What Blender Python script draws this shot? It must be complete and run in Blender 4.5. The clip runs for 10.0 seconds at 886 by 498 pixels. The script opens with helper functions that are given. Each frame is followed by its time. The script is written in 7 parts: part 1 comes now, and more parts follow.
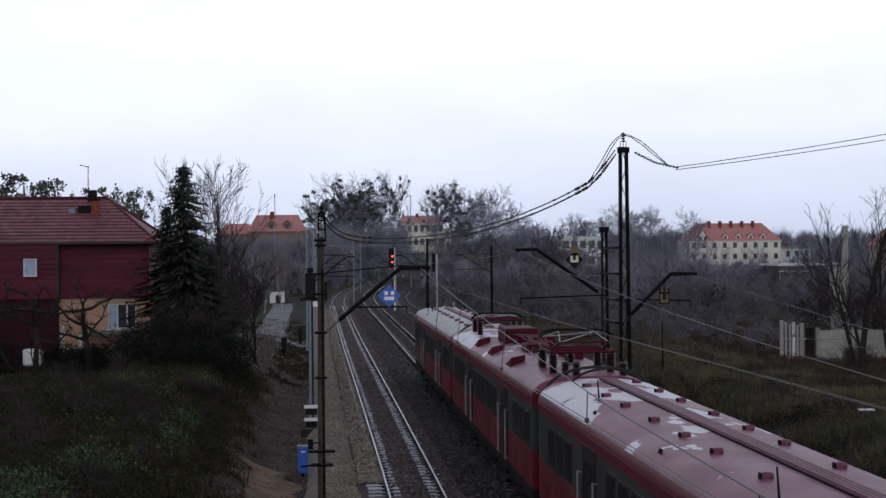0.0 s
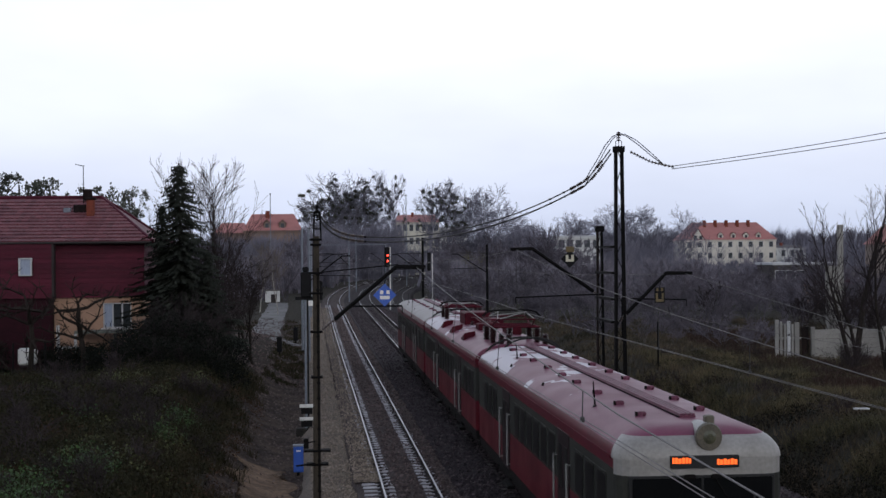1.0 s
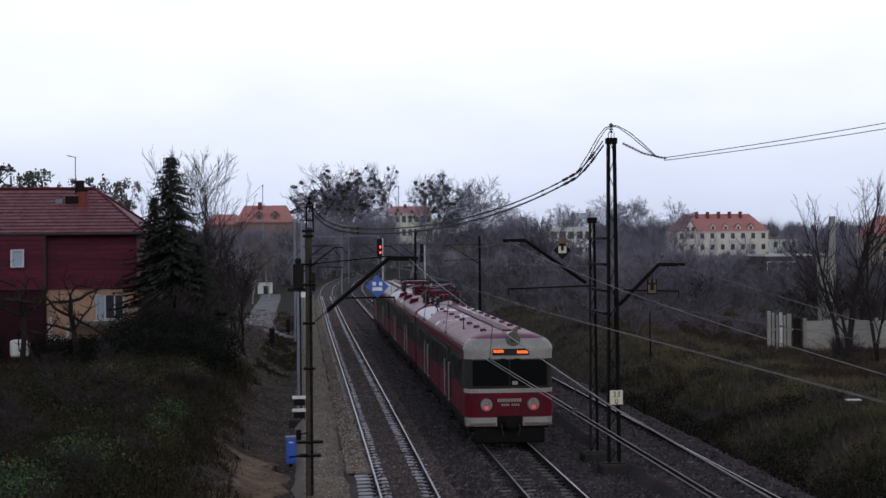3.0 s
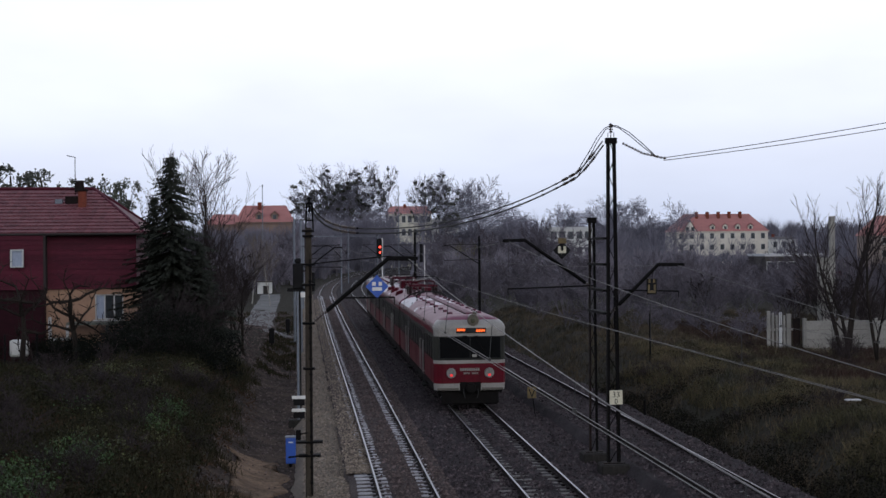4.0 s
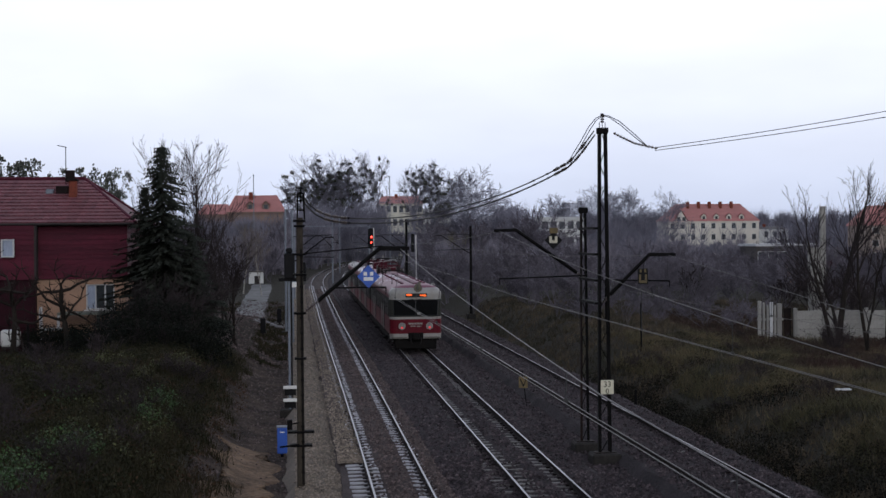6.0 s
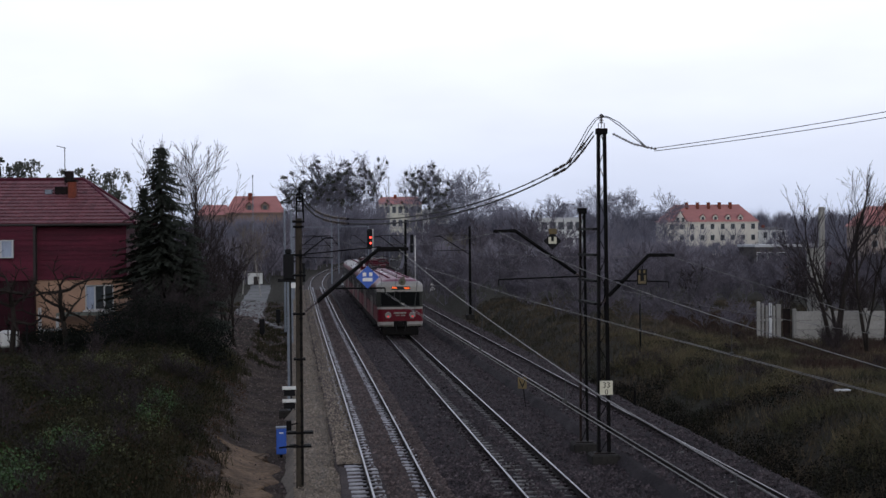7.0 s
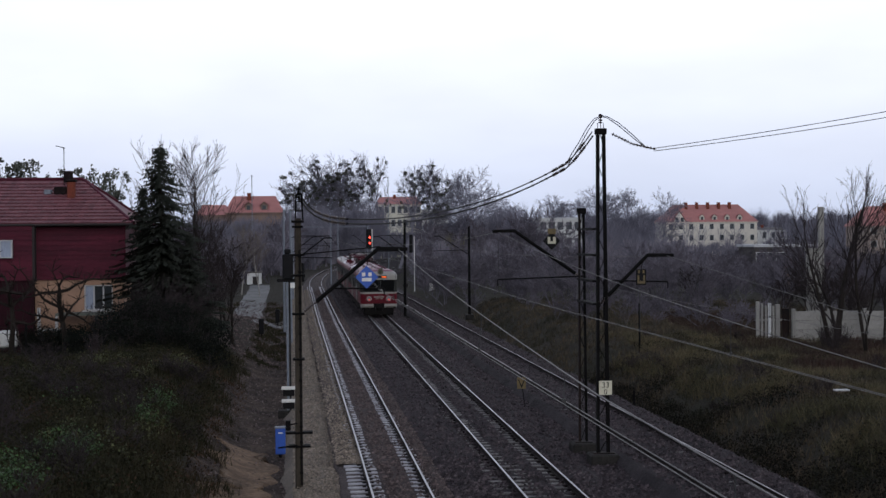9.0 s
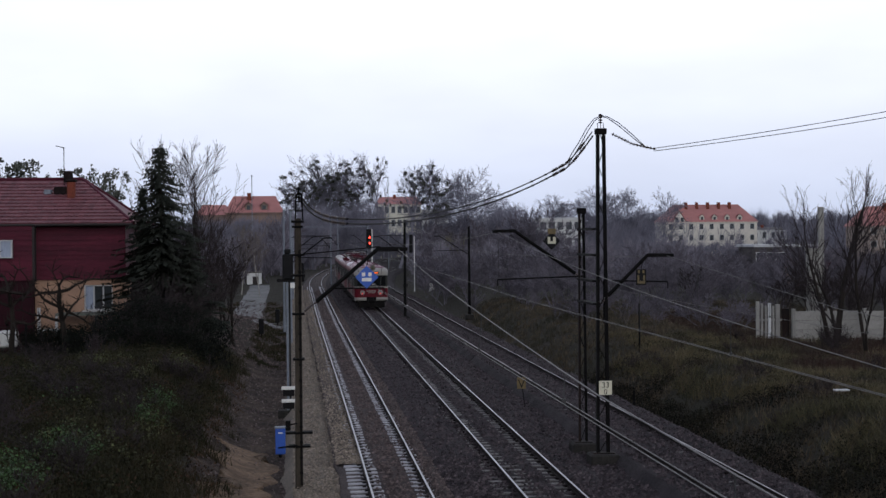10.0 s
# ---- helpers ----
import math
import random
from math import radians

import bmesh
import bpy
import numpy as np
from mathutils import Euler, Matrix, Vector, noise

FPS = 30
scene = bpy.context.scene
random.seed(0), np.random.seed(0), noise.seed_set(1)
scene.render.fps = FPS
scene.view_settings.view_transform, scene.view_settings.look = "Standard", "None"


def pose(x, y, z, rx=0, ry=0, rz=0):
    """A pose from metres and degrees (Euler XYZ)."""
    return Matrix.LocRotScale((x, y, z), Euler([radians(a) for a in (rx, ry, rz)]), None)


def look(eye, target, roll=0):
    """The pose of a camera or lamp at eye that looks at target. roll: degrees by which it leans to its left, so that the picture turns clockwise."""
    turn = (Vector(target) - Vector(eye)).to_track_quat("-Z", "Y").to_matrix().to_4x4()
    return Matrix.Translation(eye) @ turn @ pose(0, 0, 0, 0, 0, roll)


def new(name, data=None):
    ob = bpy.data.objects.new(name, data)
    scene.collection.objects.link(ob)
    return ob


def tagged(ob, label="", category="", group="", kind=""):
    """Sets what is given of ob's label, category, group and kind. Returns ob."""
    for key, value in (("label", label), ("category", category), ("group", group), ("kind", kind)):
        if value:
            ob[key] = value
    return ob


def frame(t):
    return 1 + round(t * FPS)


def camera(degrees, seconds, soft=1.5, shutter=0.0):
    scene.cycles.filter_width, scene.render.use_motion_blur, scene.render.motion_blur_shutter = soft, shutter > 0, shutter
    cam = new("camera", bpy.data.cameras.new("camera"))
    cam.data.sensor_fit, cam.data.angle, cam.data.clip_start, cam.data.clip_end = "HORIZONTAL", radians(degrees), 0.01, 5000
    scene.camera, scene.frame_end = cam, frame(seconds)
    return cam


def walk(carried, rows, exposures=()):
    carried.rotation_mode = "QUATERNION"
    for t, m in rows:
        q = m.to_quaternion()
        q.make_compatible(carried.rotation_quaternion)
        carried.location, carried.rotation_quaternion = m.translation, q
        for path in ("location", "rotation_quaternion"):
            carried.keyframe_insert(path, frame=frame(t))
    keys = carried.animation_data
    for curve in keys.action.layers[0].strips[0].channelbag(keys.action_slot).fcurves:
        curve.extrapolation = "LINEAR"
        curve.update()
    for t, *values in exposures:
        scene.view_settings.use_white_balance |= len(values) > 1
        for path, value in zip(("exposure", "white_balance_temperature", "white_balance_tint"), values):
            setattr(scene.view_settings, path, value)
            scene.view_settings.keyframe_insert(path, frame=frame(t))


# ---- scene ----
from collections import defaultdict

# ---------------------------------------------------------------- camera
EYE = (0.0, 0.0, 6.5)
cam = camera(33.7, 10.0, soft=1.5)
# turn of the hand-held camera away from its last aim: seconds, to the left, upward (both in 1/2590 rad)
AIM = [(0, 40, 33.5), (0.5, 33.7, 33.5), (1.0, 32, 32), (1.1, 28.8, 31.3), (1.2, 21, 26), (1.3, 20, 21), (1.4, 20, 18),
       (1.5, 20, 16.5), (2.0, 19.7, 15.4), (2.5, 19.3, 16.8), (4.0, 18.3, 16.8), (4.5, 15.2, 15.2), (4.6, 10.6, 9),
       (4.7, 8.2, 5), (4.8, 7, 2.5), (4.9, 6.4, 1), (5.0, 6.1, -0.1), (5.5, 4.5, -1.6), (7.0, 1.5, 0), (8.0, 1.0, 0),
       (8.5, 0.2, 0), (10.0, 0, 0)]
walk(cam, [(t, pose(*EYE, 90 - 0.46 + math.degrees(b / 2590), 0.5, -5.8 + math.degrees(a / 2590))) for t, a, b in AIM],
     exposures=[(0, 0.0), (10, 0.0)])

# ---------------------------------------------------------------- light: overcast late autumn
world = bpy.data.worlds.new("overcast_sky")
scene.world = world
world.use_nodes = True
wn, wl = world.node_tree.nodes, world.node_tree.links
wn.clear()
w_out = wn.new("ShaderNodeOutputWorld")
w_bg = wn.new("ShaderNodeBackground")
w_sky = wn.new("ShaderNodeTexSky")
w_sky.sky_type, w_sky.sun_disc = "NISHITA", False
w_sky.sun_elevation, w_sky.sun_rotation = radians(21), radians(166)
w_sky.air_density, w_sky.dust_density = 2.0, 4.0
w_scale = wn.new("ShaderNodeVectorMath")
w_scale.operation = "SCALE"
w_scale.inputs["Scale"].default_value = 0.1
wl.new(w_sky.outputs["Color"], w_scale.inputs[0])
w_co = wn.new("ShaderNodeTexCoord")
w_sep = wn.new("ShaderNodeSeparateXYZ")
wl.new(w_co.outputs["Generated"], w_sep.inputs[0])
w_ramp = wn.new("ShaderNodeValToRGB")
w_ramp.color_ramp.elements[0].position, w_ramp.color_ramp.elements[0].color = 0.0, (0.60, 0.665, 0.86, 1)
w_ramp.color_ramp.elements[1].position, w_ramp.color_ramp.elements[1].color = 0.85, (0.33, 0.385, 0.545, 1)
for at, c in ((0.04, (0.70, 0.765, 0.95, 1)), (0.09, (0.87, 0.925, 1.09, 1)), (0.16, (1.01, 1.05, 1.18, 1)), (0.30, (0.98, 1.03, 1.16, 1))):
    w_ramp.color_ramp.elements.new(at).color = c
wl.new(w_sep.outputs["Z"], w_ramp.inputs["Fac"])
w_map = wn.new("ShaderNodeMapping")
w_map.inputs["Scale"].default_value = (3.0, 3.0, 9.0)
wl.new(w_co.outputs["Generated"], w_map.inputs["Vector"])
w_noise = wn.new("ShaderNodeTexNoise")
w_noise.inputs["Scale"].default_value, w_noise.inputs["Detail"].default_value = 1.6, 4
wl.new(w_map.outputs["Vector"], w_noise.inputs["Vector"])
w_cl = wn.new("ShaderNodeMapRange")
w_cl.inputs["From Min"].default_value, w_cl.inputs["From Max"].default_value = 0.3, 0.7
w_cl.inputs["To Min"].default_value, w_cl.inputs["To Max"].default_value = 0.93, 1.06
wl.new(w_noise.outputs["Fac"], w_cl.inputs["Value"])
w_mul = wn.new("ShaderNodeVectorMath")
w_mul.operation = "SCALE"
wl.new(w_ramp.outputs["Color"], w_mul.inputs[0])
wl.new(w_cl.outputs["Result"], w_mul.inputs["Scale"])
w_mix = wn.new("ShaderNodeMix")
w_mix.data_type = "RGBA"
w_mix.inputs["Factor"].default_value = 0.95
wl.new(w_scale.outputs["Vector"], w_mix.inputs[6])
wl.new(w_mul.outputs["Vector"], w_mix.inputs[7])
# the cloud is a little thinner low ahead
w_dot = wn.new("ShaderNodeVectorMath")
w_dot.operation = "DOT_PRODUCT"
w_dot.inputs[1].default_value = Vector((0.1, 1.0, 0.22)).normalized()
wl.new(w_co.outputs["Generated"], w_dot.inputs[0])
w_glow = wn.new("ShaderNodeMapRange")
w_glow.interpolation_type = "SMOOTHSTEP"
w_glow.inputs["From Min"].default_value, w_glow.inputs["From Max"].default_value = 0.35, 0.93
w_glow.inputs["To Min"].default_value, w_glow.inputs["To Max"].default_value = 0.88, 1.06
wl.new(w_dot.outputs["Value"], w_glow.inputs["Value"])
w_fin = wn.new("ShaderNodeVectorMath")
w_fin.operation = "SCALE"
wl.new(w_mix.outputs[2], w_fin.inputs[0])
wl.new(w_glow.outputs["Result"], w_fin.inputs["Scale"])
wl.new(w_fin.outputs["Vector"], w_bg.inputs["Color"])
w_bg.inputs["Strength"].default_value = 1.0
wl.new(w_bg.outputs[0], w_out.inputs[0])

sun = new("sun", bpy.data.lights.new("sun", "SUN"))
sun.data.energy, sun.data.angle, sun.data.color = 0.5, radians(35), (1.0, 0.985, 0.97)
sun.matrix_world = look((25, -100, 40), (0, 0, 0))


# ---------------------------------------------------------------- materials
def mat(name, c1, c2=None, rough=0.8, metal=0.0, scale=3.0, fine=40.0, bump=0.2, dist=0.02, spread=0.5, obj_var=0.0, stretch=(1, 1, 1),
        emit=None, power=0.0, alpha=None, island=0.0, rough_var=0.0, spec=None):
    """A procedural surface: two colours mixed by coarse and fine noise, with fine relief."""
    m = bpy.data.materials.new(name)
    m.use_nodes = True
    n, l = m.node_tree.nodes, m.node_tree.links
    b = n["Principled BSDF"]
    b.inputs["Roughness"].default_value, b.inputs["Metallic"].default_value = rough, metal
    spec = (0.12 if rough > 0.82 else 0.5) if spec is None else spec
    b.inputs["Specular IOR Level"].default_value = spec
    c2 = c2 or tuple(v * 0.7 for v in c1)
    tc = n.new("ShaderNodeTexCoord")
    mp = n.new("ShaderNodeMapping")
    mp.inputs["Scale"].default_value = stretch
    l.new(tc.outputs["Object"], mp.inputs["Vector"])
    a, f = n.new("ShaderNodeTexNoise"), n.new("ShaderNodeTexNoise")
    for node, s, d in ((a, scale, 5), (f, fine, 3)):
        node.inputs["Scale"].default_value, node.inputs["Detail"].default_value = s, d
        l.new(mp.outputs["Vector"], node.inputs["Vector"])
    mx = n.new("ShaderNodeMath")
    mx.operation = "MULTIPLY_ADD"
    mx.inputs[1].default_value = 0.55
    l.new(a.outputs["Fac"], mx.inputs[0])
    m2 = n.new("ShaderNodeMath")
    m2.operation = "MULTIPLY"
    m2.inputs[1].default_value = 0.45
    l.new(f.outputs["Fac"], m2.inputs[0])
    l.new(m2.outputs[0], mx.inputs[2])
    rg = n.new("ShaderNodeMapRange")
    rg.inputs["From Min"].default_value, rg.inputs["From Max"].default_value = 0.5 - 0.25 * spread, 0.5 + 0.25 * spread
    l.new(mx.outputs[0], rg.inputs["Value"])
    cm = n.new("ShaderNodeMix")
    cm.data_type = "RGBA"
    cm.inputs[6].default_value, cm.inputs[7].default_value = (*c1, 1), (*c2, 1)
    l.new(rg.outputs["Result"], cm.inputs["Factor"])
    col = cm.outputs[2]
    if obj_var or island:
        src = n.new("ShaderNodeObjectInfo").outputs["Random"] if obj_var else n.new("ShaderNodeNewGeometry").outputs["Random Per Island"]
        vr = n.new("ShaderNodeMapRange")
        vr.inputs["To Min"].default_value, vr.inputs["To Max"].default_value = 1 - (obj_var or island), 1 + (obj_var or island)
        l.new(src, vr.inputs["Value"])
        hv = n.new("ShaderNodeHueSaturation")
        l.new(vr.outputs["Result"], hv.inputs["Value"])
        l.new(col, hv.inputs["Color"])
        col = hv.outputs["Color"]
    l.new(col, b.inputs["Base Color"])
    if rough_var:
        rv = n.new("ShaderNodeMapRange")
        rv.inputs["To Min"].default_value, rv.inputs["To Max"].default_value = rough - rough_var, rough + rough_var
        l.new(a.outputs["Fac"], rv.inputs["Value"])
        l.new(rv.outputs["Result"], b.inputs["Roughness"])
    if bump:
        bp = n.new("ShaderNodeBump")
        bp.inputs["Strength"].default_value, bp.inputs["Distance"].default_value = bump, dist
        l.new(f.outputs["Fac"], bp.inputs["Height"])
        l.new(bp.outputs["Normal"], b.inputs["Normal"])
    if emit:
        b.inputs["Emission Color"].default_value, b.inputs["Emission Strength"].default_value = (*emit, 1), power
    if alpha is not None:
        b.inputs["Transmission Weight"].default_value = alpha
    return m


M_GROUND = mat("bare_soil_and_grass", (0.042, 0.035, 0.029), (0.026, 0.027, 0.019), 0.95, scale=0.35, fine=9, bump=0.9, dist=0.12, spread=0.6, spec=0.08)
M_GRASS = mat("withered_grass", (0.1, 0.077, 0.054), (0.036, 0.037, 0.026), 0.95, scale=0.22, fine=1.5, bump=0, island=0.35, spread=0.3)
M_BALLAST_OLD = mat("dark_ballast", (0.043, 0.035, 0.038), (0.012, 0.0105, 0.012), 0.9, scale=0.6, fine=14, bump=1.0, dist=0.06, spread=0.7)
M_BALLAST_NEW = mat("tan_ballast", (0.21, 0.178, 0.145), (0.105, 0.09, 0.077), 0.9, scale=0.7, fine=16, bump=1.0, dist=0.05, spread=0.7)
M_BALLAST_MID = mat("brown_ballast", (0.085, 0.067, 0.064), (0.036, 0.029, 0.029), 0.9, scale=0.6, fine=14, bump=1.0, dist=0.06, spread=0.7)
M_SAND = mat("sandy_bank", (0.07, 0.052, 0.041), (0.017, 0.014, 0.0125), 0.95, scale=0.9, fine=7, bump=1.0, dist=0.12, spread=0.45, spec=0.08)
M_CONC = mat("concrete_sleeper", (0.42, 0.41, 0.43), (0.28, 0.275, 0.29), 0.75, scale=3, fine=30, bump=0.3, obj_var=0.25)
M_SLEEPER = mat("oiled_wood_sleeper", (0.11, 0.1018, 0.09625), (0.055, 0.0495, 0.04675), 0.7, scale=3, fine=30, bump=0.4, obj_var=0.4)
M_RAIL_TOP = mat("polished_rail_steel", (0.36, 0.36, 0.385), (0.25, 0.25, 0.27), 0.4, 0.8, scale=2, fine=60, bump=0.05)
M_RAIL = mat("rusty_rail_steel", (0.016, 0.012, 0.012), (0.009, 0.007, 0.007), 0.8, 0.0, scale=3, fine=40, bump=0.3, spec=0.08)
M_ASPHALT = mat("wet_asphalt", (0.045, 0.045, 0.048), (0.028, 0.028, 0.03), 0.6, scale=0.5, fine=12, bump=0.2, rough_var=0.18, spec=0.3)


# ---------------------------------------------------------------- mesh helpers
def part(name, bm, material, parent=None, label="", smooth=False):
    """Links a bmesh as one mesh object, under a thing or a part where one is given."""
    me = bpy.data.meshes.new(name)
    bm.to_mesh(me)
    bm.free()
    for mm in (material if isinstance(material, (list, tuple)) else [material]):
        me.materials.append(mm)
    if smooth:
        for p in me.polygons:
            p.use_smooth = True
    ob = new(name, me)
    if parent:
        ob.parent = parent
    if label:
        ob["label"] = label
    return ob


def raw(name, verts, faces, material, parent=None, label="", mats=None, smooth=False):
    me = bpy.data.meshes.new(name)
    me.from_pydata(verts, [], faces)
    for mm in (material if isinstance(material, (list, tuple)) else [material]):
        me.materials.append(mm)
    if mats:
        me.polygons.foreach_set("material_index", mats)
    if smooth:
        me.polygons.foreach_set("use_smooth", [True] * len(me.polygons))
    me.update()
    ob = new(name, me)
    if parent:
        ob.parent = parent
    if label:
        ob["label"] = label
    return ob


def thing(name, at, label, category, group="", rz=0, kind=""):
    ob = new(name)
    ob.matrix_basis = pose(*at, 0, 0, rz)
    return tagged(ob, label, category, group, kind)


def box(bm, lo, hi, bevel=0.0, mi=0):
    """Adds a box between two corners, with its edges eased."""
    g = bmesh.ops.create_cube(bm, size=1)
    s = [hi[i] - lo[i] for i in range(3)]
    c = [(hi[i] + lo[i]) / 2 for i in range(3)]
    for v in g["verts"]:
        v.co = Vector([v.co[i] * s[i] + c[i] for i in range(3)])
    fs = {f for v in g["verts"] for f in v.link_faces}
    if bevel:
        es = list({e for v in g["verts"] for e in v.link_edges})
        r = bmesh.ops.bevel(bm, geom=es, offset=bevel, segments=1, affect="EDGES")
        fs = set(r["faces"]) | {f for f in fs if f.is_valid}
    for f in fs:
        if f.is_valid:
            f.material_index = mi
    return bm


def bx(lo, hi, bevel=0.0):
    return box(bmesh.new(), lo, hi, bevel)


def rod(bm, a, b, r0, r1=None, n=8):
    """Adds a tapered round bar from a to b."""
    a, b = Vector(a), Vector(b)
    r1 = r0 if r1 is None else r1
    q = (b - a).to_track_quat("Z", "Y")
    ring = []
    for p, r in ((a, r0), (b, r1)):
        ring.append([bm.verts.new(p + q @ Vector((math.cos(2 * math.pi * i / n) * r, math.sin(2 * math.pi * i / n) * r, 0))) for i in range(n)])
    for i in range(n):
        bm.faces.new((ring[0][i], ring[0][(i + 1) % n], ring[1][(i + 1) % n], ring[1][i]))
    bm.faces.new(ring[0][::-1])
    bm.faces.new(ring[1])
    return bm


def rd(a, b, r0, r1=None, n=8):
    return rod(bmesh.new(), a, b, r0, r1, n)


def sweep(points, r, n=6):
    """A round wire along a line of points."""
    bm = bmesh.new()
    pts = [Vector(p) for p in points]
    rings = []
    for i, p in enumerate(pts):
        d = (pts[min(i + 1, len(pts) - 1)] - pts[max(i - 1, 0)]).normalized()
        q = d.to_track_quat("Z", "Y")
        rings.append([bm.verts.new(p + q @ Vector((math.cos(2 * math.pi * k / n) * r, math.sin(2 * math.pi * k / n) * r, 0))) for k in range(n)])
    for a, b in zip(rings, rings[1:]):
        for k in range(n):
            bm.faces.new((a[k], a[(k + 1) % n], b[(k + 1) % n], b[k]))
    return bm


def smooth01(a, b, x):
    t = min(1.0, max(0.0, (x - a) / (b - a)))
    return t * t * (3 - 2 * t)


# ---------------------------------------------------------------- the lie of the land
CURVE_AT, CURVE_R = 172.0, 870.0
TRACKS = (2.68, 6.5, 11.3)


def bend(y):
    """How far the line has swung to the east at y."""
    d = max(0.0, y - CURVE_AT)
    if d > 220:
        return 220 ** 2 / (2 * CURVE_R) + (d - 220) * 220 / CURVE_R
    return d * d / (2 * CURVE_R)


def rise(y, u=0.0):
    """The main line climbs gently away from the bridge; the side track stays nearly level."""
    return 0.0052 * (min(300.0, max(10.0, y)) - 46.0) * (1 - 0.8 * smooth01(8.2, 10.2, u))


def line_x(u, y):
    """Where the line at u runs at y: the first track drifts a little west before the bend."""
    return u + bend(y) - (0.2 * smooth01(40, 120, y) if u < 4.05 else 0.0)


def ground_z(x, y):
    u = x - bend(y)
    z = -0.62 + rise(y, u) * (1 - smooth01(13, 22, abs(u - 6.3)))
    # western bank below the house
    w = 1 - smooth01(95, 130, y)
    z += w * (2.0 * smooth01(-0.9, -5.5, u) + 0.35 * smooth01(-5.5, -14, u))
    # the garden lies lower, behind the crest of the bank
    z -= w * 1.25 * smooth01(57, 66, y) * smooth01(-8.0, -10.5, u)
    # eastern ditch and rise
    e = 1 - smooth01(150, 210, y)
    z += e * (-0.55 * smooth01(13.3, 14.2, u) + 1.75 * smooth01(14.7, 18.6, u) - 0.4 * smooth01(20, 34, u))
    z += 0.4 * smooth01(250, 600, y)
    rough = min(1.0, max(0.0, abs(u - 6.3) - 8.0) / 3)
    z += rough * (0.16 * noise.noise(Vector((x * 0.35, y * 0.35, 3))) + 0.07 * noise.noise(Vector((x * 1.3, y * 1.3, 7))))
    return z


def grid_lines(lo, hi, near_lo, near_hi, fine, grow):
    out = []
    v = near_lo
    while v < near_hi:
        out.append(v)
        v += fine
    step = fine
    v = near_hi
    while v < hi:
        out.append(v)
        step *= grow
        v += step
    out.append(hi)
    step, v = fine, near_lo
    left = []
    while v > lo:
        step *= grow
        v -= step
        left.append(max(v, lo))
    return left[::-1] + out


def build_ground():
    xs = grid_lines(-2500, 2500, -26, 46, 0.6, 1.22)
    ys = grid_lines(-1500, 4500, 8, 130, 0.8, 1.13)
    verts = [(x, y, ground_z(x, y)) for y in ys for x in xs]
    n = len(xs)
    faces = [(j * n + i, j * n + i + 1, (j + 1) * n + i + 1, (j + 1) * n + i) for j in range(len(ys) - 1) for i in range(n - 1)]
    g = raw("ground", verts, faces, M_GROUND, smooth=True)
    tagged(g, "dark damp soil with withered grass beside the railway", "ground", kind="structure")


build_ground()


def strip(name, u0, u1, y0, y1, z, material, label, category, step=1.0, jag=0.25, sub=4, lump=0.05, skirt=0.4, mid=None, lift=0.0):
    """A bed of stones along the line, with ragged sides that slope to the ground."""
    verts, faces = [], []
    ys = []
    y = y0
    while y < y1:
        ys.append(y)
        y += step if y < 140 else step * 4
    m = sub + 5
    for k, y in enumerate(ys):
        b = bend(y)
        j0 = jag * noise.noise(Vector((y * 0.5, u0, 1)))
        j1 = jag * noise.noise(Vector((y * 0.5, u1, 2)))
        row = [u0 - skirt * 1.5 + j0, u0 - skirt * 0.3 + j0] + [u0 + (u1 - u0) * i / sub for i in range(sub + 1)] + [u1 + skirt * 0.3 + j1, u1 + skirt * 1.5 + j1]
        for i, u in enumerate(row):
            if z is None:
                zz = ground_z(u + b, y) + lift + (0.05 + 0.05 * noise.noise(Vector((u * 1.5, y * 1.5, 5))) if 1 <= i <= m - 2 else -0.1)
            else:
                zz = z + lump * noise.noise(Vector((u * 2.1, y * 2.1, 5))) if 1 <= i <= m - 2 else -0.72
                if mid is not None and 1 <= i <= m - 2:
                    d = abs(u - mid)
                    if 0.36 < d < 0.98:
                        zz -= 0.05
                    elif u < mid and y < 43.5:
                        zz -= 0.06
                zz += rise(y, u)
            verts.append((line_x(u, y) if z is not None else u + b, y, zz))
    for k in range(len(ys) - 1):
        for i in range(m - 1):
            a = k * m + i
            faces.append((a, a + 1, a + m + 1, a + m))
    ob = raw(name, verts, faces, material, smooth=True)
    return tagged(ob, label, category, kind="structure")


strip("earth_bank_foot", -3.0, -0.25, 26, 78, None, M_SAND, "bare sandy brown earth at the foot of the bank", "earth", step=0.6, jag=0.5, sub=7, skirt=0.2)
M_SLIP = mat("bright_sand_slip", (0.20, 0.135, 0.088), (0.06, 0.042, 0.03), 0.95, scale=1.1, fine=6, bump=1.0, dist=0.1, spread=0.6)
strip("sand_slip", -2.2, -0.95, 36.0, 48.5, None, M_SLIP, "slide of pale sandy earth on the bank", "earth", step=0.5, jag=1.2, sub=5, skirt=0.15, lift=0.05)
strip("cess_path", 0.0, 1.25, -30, 190, -0.27, M_BALLAST_NEW, "pale tan gravel path beside the rails", "gravel path", step=0.5, jag=0.15, sub=8, skirt=0.35, lump=0.06)
strip("ballast_bed", 1.22, 3.95, -30, 700, -0.118, M_BALLAST_MID, "brown stone ballast of the railway line", "ballast", step=0.5, sub=22, lump=0.03, mid=TRACKS[0], jag=0.1, skirt=0.15)
strip("ballast_bed", 4.1, 8.1, -30, 700, -0.145, M_BALLAST_OLD, "dark oily stone ballast of the railway line", "ballast", step=0.5, sub=30, lump=0.05, mid=TRACKS[1])
strip("ballast_bed", 8.0, 10.0, -30, 700, -0.46, M_BALLAST_OLD, "low gravel strip between the tracks", "gravel", step=0.5, sub=5, lump=0.08)
